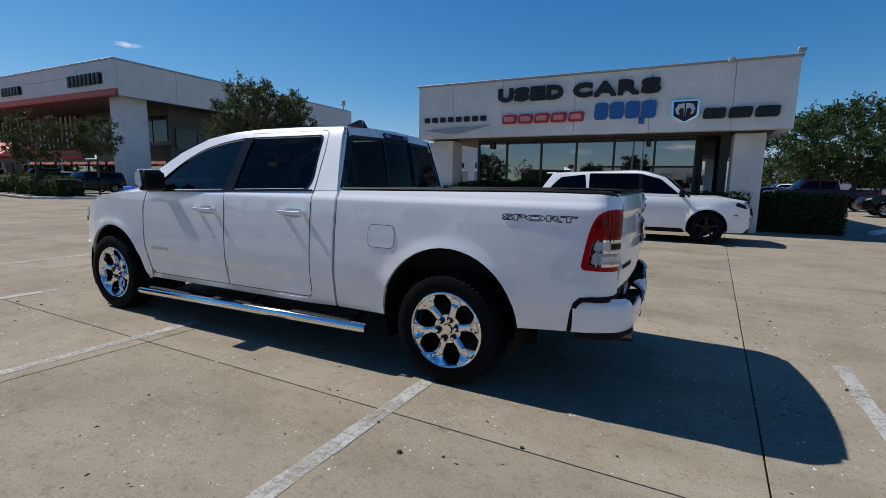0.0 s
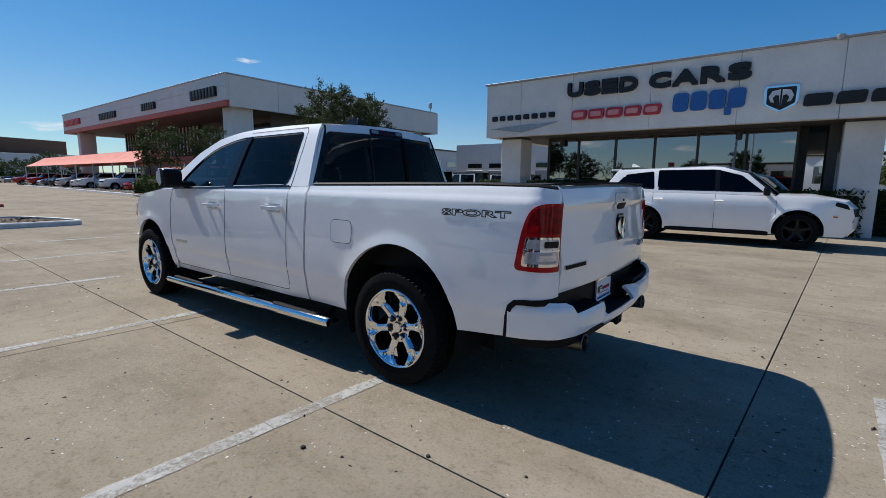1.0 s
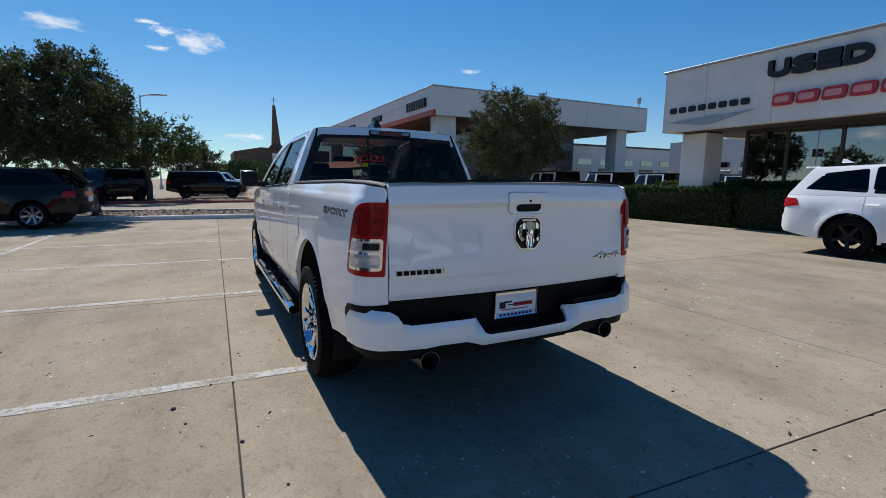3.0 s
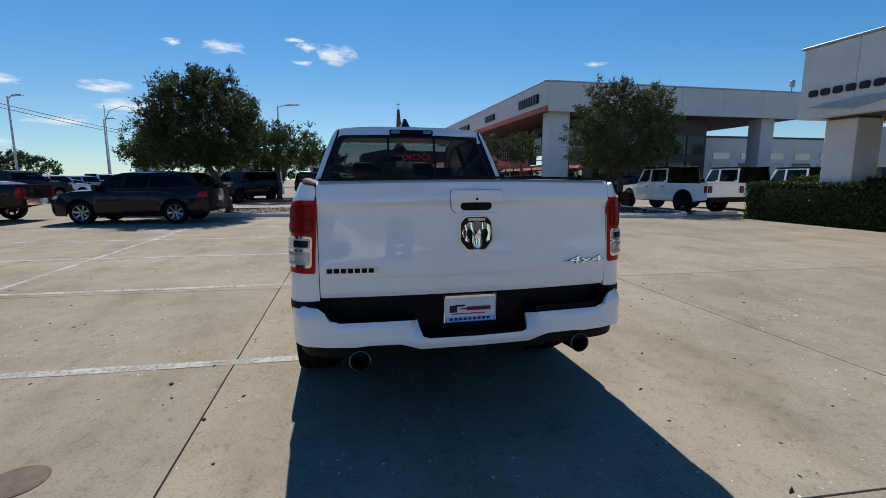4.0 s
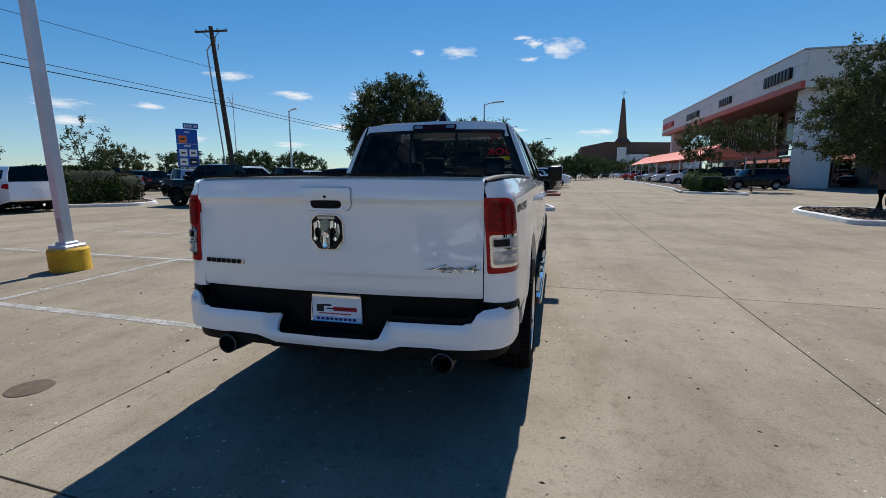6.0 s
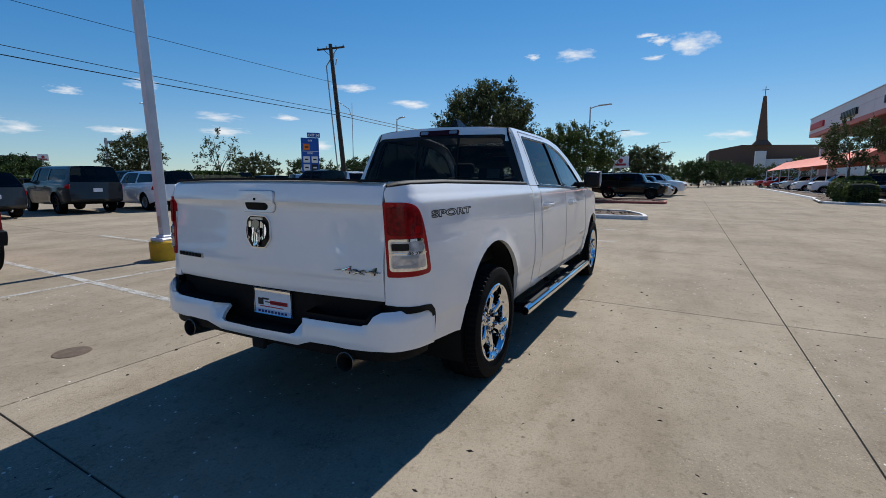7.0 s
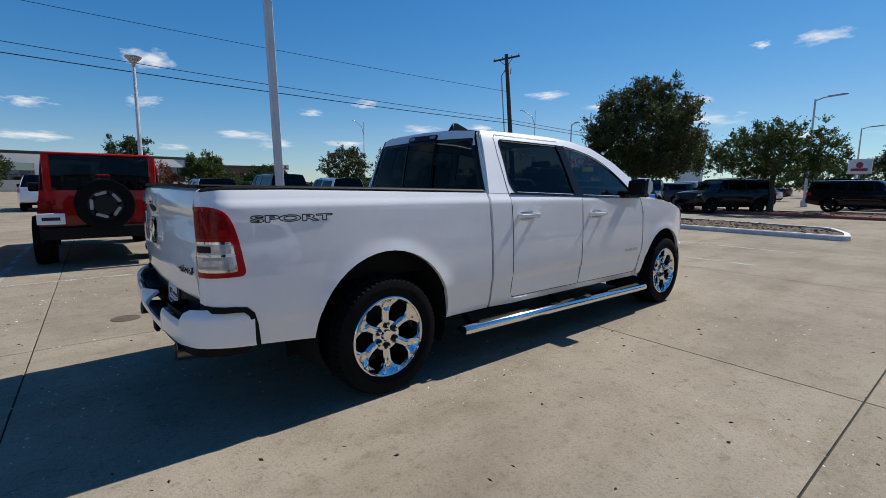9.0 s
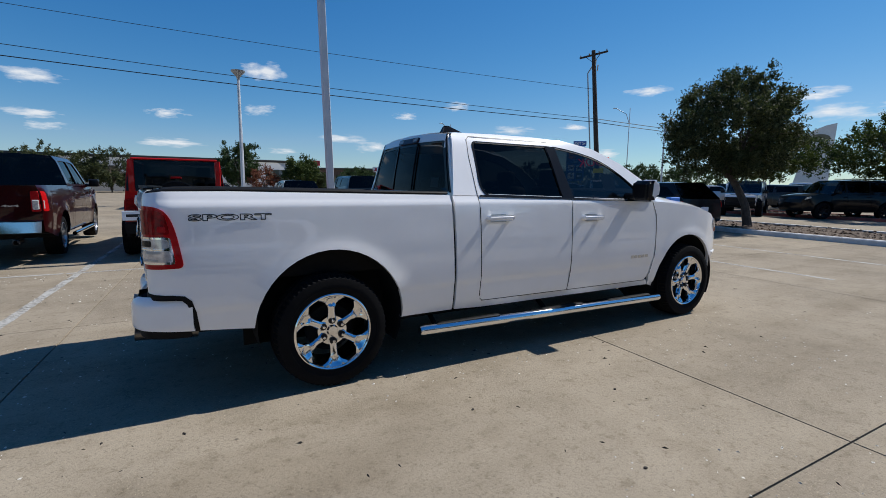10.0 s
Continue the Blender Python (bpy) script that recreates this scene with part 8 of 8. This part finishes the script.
board_sign(-37.0, -85.8, 160, 5.3, PAPER, "tilted white board sign on a post")


# ---- small clouds, far off ----
def cloud_material():
    m, t, b = nodes("cloud_vapour")
    out = t.nodes["Material Output"]
    co = t.nodes.new("ShaderNodeTexCoord")
    gr = t.nodes.new("ShaderNodeTexGradient")
    gr.gradient_type = "SPHERICAL"
    info = t.nodes.new("ShaderNodeObjectInfo")
    add = t.nodes.new("ShaderNodeVectorMath")
    add.operation = "ADD"
    mul = t.nodes.new("ShaderNodeVectorMath")
    mul.operation = "SCALE"
    mul.inputs[0].default_value = (37.0, 17.0, 53.0)
    t.links.new(info.outputs["Random"], mul.inputs["Scale"])
    t.links.new(co.outputs["Object"], add.inputs[0])
    t.links.new(mul.outputs[0], add.inputs[1])
    n = t.nodes.new("ShaderNodeTexNoise")
    n.inputs["Scale"].default_value, n.inputs["Detail"].default_value, n.inputs["Roughness"].default_value = 1.9, 7, 0.58
    t.links.new(add.outputs[0], n.inputs["Vector"])
    t.links.new(co.outputs["Object"], gr.inputs["Vector"])
    mt = t.nodes.new("ShaderNodeMath")
    mt.operation = "MULTIPLY_ADD"
    t.links.new(n.outputs["Fac"], mt.inputs[0])
    mt.inputs[1].default_value = 1.7
    mt.inputs[2].default_value = -1.15
    m2 = t.nodes.new("ShaderNodeMath")
    m2.operation = "ADD"
    t.links.new(mt.outputs[0], m2.inputs[0])
    t.links.new(gr.outputs["Fac"], m2.inputs[1])
    a = ramp(t, m2.outputs[0], [(0.10, (0, 0, 0)), (0.70, (0.88, 0.88, 0.88))])
    em = t.nodes.new("ShaderNodeEmission")
    em.inputs["Color"].default_value = (0.93, 0.96, 1.0, 1)
    em.inputs["Strength"].default_value = 0.80
    tr = t.nodes.new("ShaderNodeBsdfTransparent")
    mx = t.nodes.new("ShaderNodeMixShader")
    t.links.new(a, mx.inputs[0])
    t.links.new(tr.outputs[0], mx.inputs[1])
    t.links.new(em.outputs[0], mx.inputs[2])
    t.links.new(mx.outputs[0], out.inputs["Surface"])
    return m


CLOUD = cloud_material()
cloud_me = None
# bearing from the truck (0 along -x, growing towards -y), height above the horizon, width, depth: all in degrees
puffs = [(-0.4, 13.9, 4.4, 2.1), (2.9, 14.5, 2.2, 1.0), (4.2, 15.2, 1.9, 0.6), (3.4, 12.9, 2.2, 0.6), (11.9, 13.9, 4.2, 1.5), (16.4, 13.8, 1.5, 0.8), (20.3, 7.2, 6.0, 1.5), (22.4, 9.0, 4.6, 1.1), (30.4, 8.9, 4.4, 1.1), (37.3, 10.5, 3.9, 1.1)]
puffs += [(45.0, 6.9, 2.8, 0.8), (52.0, 6.7, 5.2, 1.0), (58.9, 9.5, 3.2, 0.9), (65.0, 8.3, 2.6, 0.8), (69.0, 4.7, 4.8, 1.4), (81.0, 12.4, 4.4, 2.0), (81.6, 8.3, 3.4, 1.2), (90.8, 7.3, 3.1, 1.0), (101.5, 6.3, 3.8, 0.9), (101.3, 9.6, 5.0, 1.3), (-30.0, 12.6, 2.6, 0.45)]
drift = random.Random(11)
# low flat bars near the horizon, and larger ones behind the walk
puffs += [(-14.0 + 9.4 * k + drift.uniform(-2, 2), drift.uniform(3.4, 5.6), drift.uniform(3.2, 6.0), drift.uniform(0.7, 1.2)) for k in range(13)]
# heaps of fair-weather cloud over the highway and behind the walk, which the door glass mirrors; unseen, their glow is
# added to whiten the shadows
puffs += [(124.0 + 17.0 * k, 16.0 + 14.0 * (k % 3) + drift.uniform(-3, 3), drift.uniform(9, 12), drift.uniform(4.0, 5.5)) for k in range(6)]
for bear, up, w, d in puffs:
    D = 1500.0
    a, e = radians(180 + bear), radians(up)
    p = Vector((D * math.cos(a) * math.cos(e), D * math.sin(a) * math.cos(e), D * math.sin(e)))
    if cloud_me is None:
        bm = bmesh.new()
        bmesh.ops.create_grid(bm, x_segments=6, y_segments=6, size=1.0)
        for v in bm.verts:
            v.co.z = 0.06 * (v.co.x**2 + v.co.y**2)
        cloud_me = bpy.data.meshes.new("cloud")
        bm.to_mesh(cloud_me)
        bm.free()
        cloud_me.materials.append(CLOUD)
    ob = new("cloud", cloud_me)
    ob.matrix_basis = look(p, (0, 0, 0)) @ Matrix.Diagonal((D * math.tan(radians(w)) * 0.86, D * math.tan(radians(d)) * 0.84, 30, 1))
    ob.visible_shadow = False
    tagged(ob, "small white fair-weather cloud low in blue sky", "cloud", "clouds", kind="structure")


# ---- parked vehicles ----
DURABLE = suv_spec(3.04, 0.93, 1.12, 0.965, 1.80, 1.14, 0.30, 0.385, 1.14, "five_dark", RIM_DARK, rake=1.0, box_tail=0.42, drop=0.07, cowl=0.42, quarter=0.10)
DURABLE["lip"], DURABLE["lip_out"] = WHITE, 0.010
DURABLE["lamps"][1]["mat"] = TRIM
office_suv = vehicle("suv", pose(-2.58, 13.95, 0, 0, 0, 3), DURABLE, WHITE, "white three-row SUV with black wheels beside the hedge", "SUV", step=0.08)
part("roof_spoiler", box(-0.92, -0.66, -0.60, 0.60, 1.655, 1.70, 0.015), WHITE, office_suv)
part("shark_fin", prism([(-0.55, 1.78), (-0.35, 1.785), (-0.5, 1.86), (-0.54, 1.86)], 0.04, "y", -0.02, 0.01), WHITE, office_suv)
for s in (1, -1):
    part("headlamp_lens", prism([(3.70, 0.93), (3.84, 0.90), (3.82, 0.935), (3.70, 0.965)], 0.03, "y", 0.825 * s - 0.015, 0.005), LENS_CLEAR, office_suv)
    part("fog_slot", prism([(3.86, 0.52), (3.93, 0.56), (3.95, 0.66), (3.90, 0.64)], 0.05, "y", 0.735 * s - 0.025, 0.01), TRIM, office_suv)
    part("side_marker", prism([(3.60, 0.70), (3.68, 0.70), (3.68, 0.73), (3.60, 0.73)], 0.02, "y", 0.915 * s - 0.01, 0.004), LENS_AMBER, office_suv)
part("lower_trim", box(0.48, 2.55, -0.955, 0.955, 0.26, 0.36, 0.02), PLASTIC, office_suv)

CROSS = suv_spec(2.70, 0.95, 0.98, 0.93, 1.62, 1.05, 0.26, 0.36, 1.02, "seven_grey", RIM_GREY, rake=0.75, box_tail=0.55)
MIDPICK = pickup_spec(3.25, 0.95, 1.25, 0.94, 1.82, 1.18, 0.42, 0.40, 1.17, "seven_dark", RIM_DARK, 0.95)
FULLPICK = pickup_spec(3.67, 1.0, 1.18, 0.98, 1.95, 1.30, 0.42, 0.40, 1.27, "seven_grey", RIM_GREY, 0.85)
BIGSUV = suv_spec(2.95, 0.95, 1.15, 0.99, 1.90, 1.22, 0.38, 0.40, 1.20, "seven_dark", RIM_DARK, rake=0.55, box_tail=0.22)
MIDSUV = suv_spec(2.85, 0.92, 1.0, 0.95, 1.74, 1.12, 0.32, 0.375, 1.10, "seven_grey", RIM_GREY)
SEDAN = suv_spec(2.80, 0.92, 1.05, 0.91, 1.46, 0.96, 0.22, 0.33, 0.92, "five_grey", RIM_GREY, rake=0.9, box_tail=0.95)
OFFROAD = offroader_spec(2.95, 0.62, 0.80, 0.94, 1.84, 1.18, 0.46, 0.41)
OFFPICK = offroader_spec(3.49, 0.62, 1.20, 0.94, 1.86, 1.18, 0.46, 0.41, pickup=True)

vehicle("suv", pose(-14.75, -1.45, 0, 0, 0, -96.5), CROSS, BLACK, "black crossover with bright wheels parked by the median", "SUV", step=0.1)
vehicle("pickup_truck", pose(-16.2, -7.6, 0, 0, 0, -89), MIDPICK, BLACK, "black mid-size pickup truck with chrome rear bumper", "pickup truck", step=0.12)
vehicle("suv", pose(-8.85, -15.4, 0, 0, 0, -95), BIGSUV, GREY, "dark grey full-size SUV parked nose out", "SUV", step=0.12)
vehicle("suv", pose(-11.55, -14.33, 0, 0, 0, -97), MIDSUV, WHITE, "white SUV parked beside the clipped bushes", "SUV", step=0.12)
vehicle("suv", pose(-5.6, -14.95, 0, 0, 0, -93), CROSS, GREY, "dark grey crossover with a white dealer plate", "SUV", step=0.12)


def red_offroader():
    j = vehicle("off_roader", pose(-0.62, -2.75, 0, 0, 0, -91.5), OFFROAD, RED, "red off-roader with a spare wheel on its tailgate", "off-roader", step=0.08)
    wm = wheel_meshes(**OFFROAD["wheel"])
    sp = part("spare_wheel", wm["tyre"], RUBBER, j, "spare wheel on the tailgate", pose(-0.96, 0.0, 1.02, 0, 0, 90) @ Matrix.Scale(0.98, 4))
    part("rim", wm["rim"], None, sp)
    part("hub", wm["hub"], None, sp)
    part("hub_cover", spin([(0.0005, 0.125), (0.16, 0.12), (0.17, 0.10)], 24), RIM_DARK, sp)
    for k in range(5):
        a = 2 * math.pi * k / 5
        part("rim_patch", prism(rounded([(0.17 * math.cos(a + d) * q, 0.17 * math.sin(a + d) * q) for d, q in ((-0.45, 1.06), (0.45, 1.06), (0.4, 1.34), (-0.4, 1.34))], 0.01), 0.01, "y", 0.118, 0.003), RIM_GREY, sp)
    part("plate", box(-0.99, -0.97, 0.52, 0.86, 0.72, 0.89, 0.006), PLATE, j)
    part("plate_bar", box(-0.995, -0.99, 0.58, 0.80, 0.78, 0.83, 0.002), DECAL, j)
    part("rear_wiper", tube([(-0.80, -0.3, 1.28), (-0.81, 0.1, 1.33)], 0.01, 6), TRIM, j)
    part("rear_brake_lamp", box(-0.90, -0.83, -0.09, 0.09, 1.46, 1.50, 0.01), LENS_DEEP, j)
    part("hard_top_lip", box(-0.80, -0.70, -0.70, 0.70, 1.80, 1.835, 0.015), RED, j)
    for s in (1, -1):
        part("window_post", prism([(-0.80, 1.22), (-0.72, 1.22), (-0.70, 1.80), (-0.785, 1.80)], 0.10, "y", s * 0.70 - 0.05, 0.012), RED, j)
        part("door_hinge", box(-0.815, -0.78, s * 0.66 - 0.04, s * 0.66 + 0.04, 1.02, 1.10, 0.01), RED, j)
    return j


red_offroader()
mp = vehicle("pickup_truck", pose(2.25, -2.95, 0, 0, 0, -90), FULLPICK, MAROON, "dark red crew-cab pickup truck with chrome bumper", "pickup truck", step=0.09)
words("4x4", 0.22, 0.035, 0.006, STEEL, "drive_lettering", mp, pose(-1.205, -0.42, 0.98, 0, 0, -90))
for s in (1, -1):
    y0, y1 = sorted((s * 0.795, s * 0.885))
    lens = part("lamp_lens", box(-1.192, -1.16, y0, y1, 0.93, 1.09, 0.012), LENS_CLEAR, mp, "clear reversing lens")
    y0, y1 = sorted((s * 0.80, s * 0.88))
    part("lens_bar", box(-1.197, -1.19, y0, y1, 1.005, 1.015, 0.002), CHROME, lens)
    part("lamp_lens", box(-1.135, -1.00, *sorted((s * 0.925, s * 0.945)), 0.94, 1.08, 0.008), LENS_CLEAR, mp, "clear lens wrapping round the corner")
    part("tailpipe", spin([(0.040, 0.3), (0.046, 0.0), (0.042, -0.002), (0.038, 0.2), (0.001, 0.21)], 16, "x"), PIPE, mp, "steel tailpipe tip", pose(-1.18, 0.55 * s, 0.40))
    part("bumper_pad", box(-1.27, -1.18, *sorted((s * 0.30, s * 0.85)), 0.735, 0.75, 0.006), PLASTIC, mp)
part("side_step", tube([(0.75, -1.0, 0.36), (2.9, -1.0, 0.36)], 0.04, 10), CHROME, mp)
part("side_step", tube([(0.75, 1.0, 0.36), (2.9, 1.0, 0.36)], 0.04, 10), CHROME, mp)

row = vehicle("off_road_pickup", pose(-14.15, 17.6, 0, 0, 0, 182), OFFPICK, WHITE, "white off-road pickup with black top and tyres", "off-road pickup", "row of off-road pickups", step=0.1)
for s in (1, -1):
    part("roof_edge", box(0.98, 2.56, *sorted((s * 0.66, s * 0.765)), 1.775, 1.872, 0.02), SOFT_TOP, row, "black top edge")
for o in list(row.children):
    if o.name.startswith(("roof", "cabin_side")):
        o.data = o.data.copy()
        o.data.materials.clear()
        o.data.materials.append(SOFT_TOP if o.name.startswith("roof") else WHITE)
for k, (x, y, r) in enumerate(((-13.6, 20.6, 181), (-13.2, 23.7, 180), (-13.0, 26.7, 180), (-12.8, 29.7, 180))):
    copy_thing(row, pose(x, y, 0, 0, 0, r))

vehicle("off_roader", pose(-28.9, -6.6, 0, 0, 0, 22), OFFROAD, WHITE, "white off-roader with black arches facing the median", "off-roader", step=0.14)
# far median and lane
a_suv = vehicle("suv", pose(-30.1, -1.6, 0, 0, 0, -30), BIGSUV, BLACK, "black full-size SUV with roof rack by the far median", "SUV", step=0.16)
b_suv = copy_thing(a_suv, pose(-36.0, 1.3, 0, 0, 0, 88))
b_suv["label"] = "black full-size SUV facing the lane across the median"
for s in (a_suv, b_suv):
    for y in (-0.5, 0.5):
        part("roof_rack", tube([(-0.6, y, 1.93), (1.4, y, 1.93)], 0.02, 6), TRIM, s)
paints = {"white": WHITE, "silver": SILVER, "black": BLACK, "grey": GREY, "red": RED, "dark red": MAROON, "dark blue": NAVY}
masters = {}


def parked(kind, spec, colour, x, y, rz, where):
    """One of the far parked cars; the first of each look is built, the rest are copies."""
    key = (kind, colour)
    m = pose(x, y, 0, 0, 0, rz)
    if key not in masters:
        masters[key] = vehicle(kind, m, spec, paints[colour], f"{colour} {kind.replace('_', ' ')} parked {where}", kind.replace("_", " "), "parked stock", step=0.3)
    else:
        c = copy_thing(masters[key], m)
        c["label"] = f"{colour} {kind.replace('_', ' ')} parked {where}"


r = random.Random(5)
kinds = [("suv", MIDSUV), ("pickup_truck", FULLPICK), ("sedan", SEDAN)]
# stock under the canopy
for k in range(20):
    kind, spec = kinds[(k * 2 + 1) % 3 if k % 4 else 0]
    parked(kind, spec, ("white", "silver", "red", "white", "grey", "dark blue", "white", "red")[k % 8], -49.6 - 2.75 * k, 22.6 + r.uniform(-0.2, 0.2), -90 + r.uniform(-3, 3), "under the red canopy")
# row beside the lane
for k in range(12):
    kind, spec = kinds[(k + 2) % 3]
    parked(kind, spec, ("silver", "grey", "white", "black", "dark blue", "white")[k % 6], -40.0 - 3.1 * k, 1.8, 88 + r.uniform(-3, 3), "beside the far lane")
for k in range(9):
    kind, spec = kinds[(k * 2) % 3]
    parked(kind, spec, ("grey", "silver", "white", "black", "red")[k % 5], -37.0 - 3.1 * k, -8.0, -90 + r.uniform(-3, 3), "behind the far median")
# rows towards the highway
for k in range(12):
    kind, spec = kinds[(k + k // 3) % 3]
    parked(kind, spec, ("silver", "white", "black", "grey", "dark blue", "white", "silver")[k % 7], -22.5 - 3.1 * k, -16.5 - 0.4 * k, 150 + r.uniform(-3, 3), "in a far row")
for k in range(8):
    kind, spec = kinds[(k * 2 + 1) % 3]
    parked(kind, spec, ("grey", "black", "white", "silver", "black")[k % 5], -17.5 - 3.2 * k, -25.5 - 0.5 * k, -95 + r.uniform(-3, 3), "in a far row")
parked("suv", MIDSUV, "white", 0.2, -22.0, -92, "on the far side of the aisle")
parked("suv", MIDSUV, "silver", 5.0, -17.5, -95, "on the far side of the aisle")
parked("sedan", SEDAN, "black", -2.0, -18.2, -98, "on the far side of the aisle")
# before the dealership and behind the office
parked("pickup_truck", FULLPICK, "black", -46.5, 22.0, -108, "before the dealership")
parked("suv", MIDSUV, "black", -42.3, 22.4, -85, "before the dealership")
parked("suv", MIDSUV, "black", -50.0, 34.0, -60, "in the dealership's shade")
parked("suv", MIDSUV, "black", -42.0, 33.0, 0, "in the dealership's shade")
parked("suv", MIDSUV, "black", 11.95, 31.2, 176, "beyond the wheel stops")
parked("pickup_truck", FULLPICK, "dark red", 9.6, 38.2, 186, "beyond the office")
parked("sedan", SEDAN, "dark blue", 7.2, 44.0, 185, "beyond the office")
parked("suv", MIDSUV, "white", 9.5, 50.0, 185, "beyond the office")
parked("sedan", SEDAN, "silver", 20.0, 56.0, 180, "beyond the office")
# across the aisle behind the walk: unseen cars, added for the tailgate to mirror
for k in range(3):
    kind, spec = kinds[(k * 2 + 1) % 3]
    parked(kind, spec, ("grey", "black", "silver")[k], 16.5, -4.0 + 7.5 * k, 4 + r.uniform(-3, 3), "across the aisle")
for k in range(7):
    kind, spec = kinds[k % 3]
    parked(kind, spec, ("white", "silver", "black", "grey")[k % 4], -132.0 - 2 * k, 9.0 + 3.0 * k, 5, "at the far end of the lane")


# ---- pieces of the paving, last ----


def painted_line(x0, y0, x1, y1, wide, seed, worn):
    """One stall line: a run of thin painted patches with ragged ends."""
    r = random.Random(seed)
    line = thing("stall_line", Matrix.Identity(4), "worn white painted stall line on the concrete", "road marking", "stall lines")
    a, b = Vector((x0, y0)), Vector((x1, y1))
    L = (b - a).length
    w = (b - a) / L
    n = Vector((-w.y, w.x))
    t = 0.0
    while t < L - 0.05:
        run = min(L - t, r.uniform(0.5, 1.6))
        if r.random() > worn:
            pts, k = [], max(3, int(run / 0.12))
            for side in (1, -1):
                for i in range(k + 1):
                    s = t + run * i / k if side > 0 else t + run * (1 - i / k)
                    pts.append(a + w * s + n * side * (wide / 2 + r.uniform(-0.008, 0.006)))
            bm = bmesh.new()
            bm.faces.new([bm.verts.new((p.x, p.y, 0.004)) for p in pts])
            bmesh.ops.triangulate(bm, faces=bm.faces[:])
            part("paint_patch", bm, LINE, line)
        t += run + r.uniform(0.0, 0.02 + 0.25 * worn)


for k in range(-5, 4):
    x = 0.81 + 2.62 * k
    painted_line(x + 0.055 * -6.3, -6.3, x + 0.055 * -0.85, -0.85, 0.10, 100 + k, 0.0)
    top = 4.9 if k >= 0 or k < -3 else 3.2
    painted_line(x + 0.055 * -0.7, -0.7, x + 0.055 * top, top, 0.105, 200 + k, 0.0)
painted_line(4.5, -0.78, -13.0, -0.74, 0.10, 300, 0.05)

# grit: dark clods, bark bits and pale stone flakes scattered over the slabs
rs = np.random.RandomState(17)
for name, mat, count, size, label in (("dark_grit", JOINT, 560, 0.014, "small dark bits of bark and soil on the concrete"), ("pale_grit", PALE_STONE, 6000, 0.0075, "small pale stone flakes on the concrete")):
    vs, fs = [], []
    for k in range(count):
        x, y = rs.uniform(-7.5, 4.0), rs.uniform(-1.0, 9.5)
        # stone shows where the surface has worn, in patches
        if mat is PALE_STONE and noise.noise((x * 0.9, y * 0.9, 4.0)) + 0.5 * noise.noise((x * 2.7, y * 2.7, 1.0)) < 0.06:
            continue
        s = size * rs.uniform(0.35, 1.5) * (1 if rs.rand() > 0.04 else 1.7)
        a, q, h = rs.uniform(0, 6.28), rs.uniform(0.2, 0.55) if mat is JOINT else rs.uniform(0.3, 0.9), s * rs.uniform(0.2, 0.6)
        c, d = s * math.cos(a), s * math.sin(a)
        n = len(vs)
        vs += [(x - c, y - d, 0.0), (x + d * q, y - c * q, 0.0), (x + c, y + d, 0.0), (x - d * q, y + c * q, 0.0), (x + c * 0.2, y + d * 0.2, h)]
        fs += [[n, n + 1, n + 4], [n + 1, n + 2, n + 4], [n + 2, n + 3, n + 4], [n + 3, n, n + 4]]
    tagged(part(name, (vs, fs), mat), label, "grit", kind="stuff")

corner = crossing(0, 0)
cell = [crossing(0, 0), crossing(1, 0), crossing(1, 1), crossing(0, 1)]
mid = sum(cell, Vector()) / 4
outline = [((p - mid).x, (p - mid).y) for p in cell]
inset = [(x - 0.005 * (1 if x > 0 else -1), y - 0.005 * (1 if y > 0 else -1)) for x, y in outline]
bm = prism(inset, 0.011, "z", -0.011)
bmesh.ops.bevel(bm, geom=[e for e in bm.edges if all(v.co.z > -0.001 for v in e.verts)], offset=0.002, segments=1, affect="EDGES")
slab_me = bpy.data.meshes.new("slab")
bm.to_mesh(slab_me)
bm.free()
slab_me.materials.append(CONCRETE)
for i in range(-9, 4):
    for j in range(-7, 4):
        c = (crossing(i, j) + crossing(i + 1, j) + crossing(i + 1, j + 1) + crossing(i, j + 1)) / 4
        ob = new("slab", slab_me)
        ob.parent = pavement
        ob.location = c
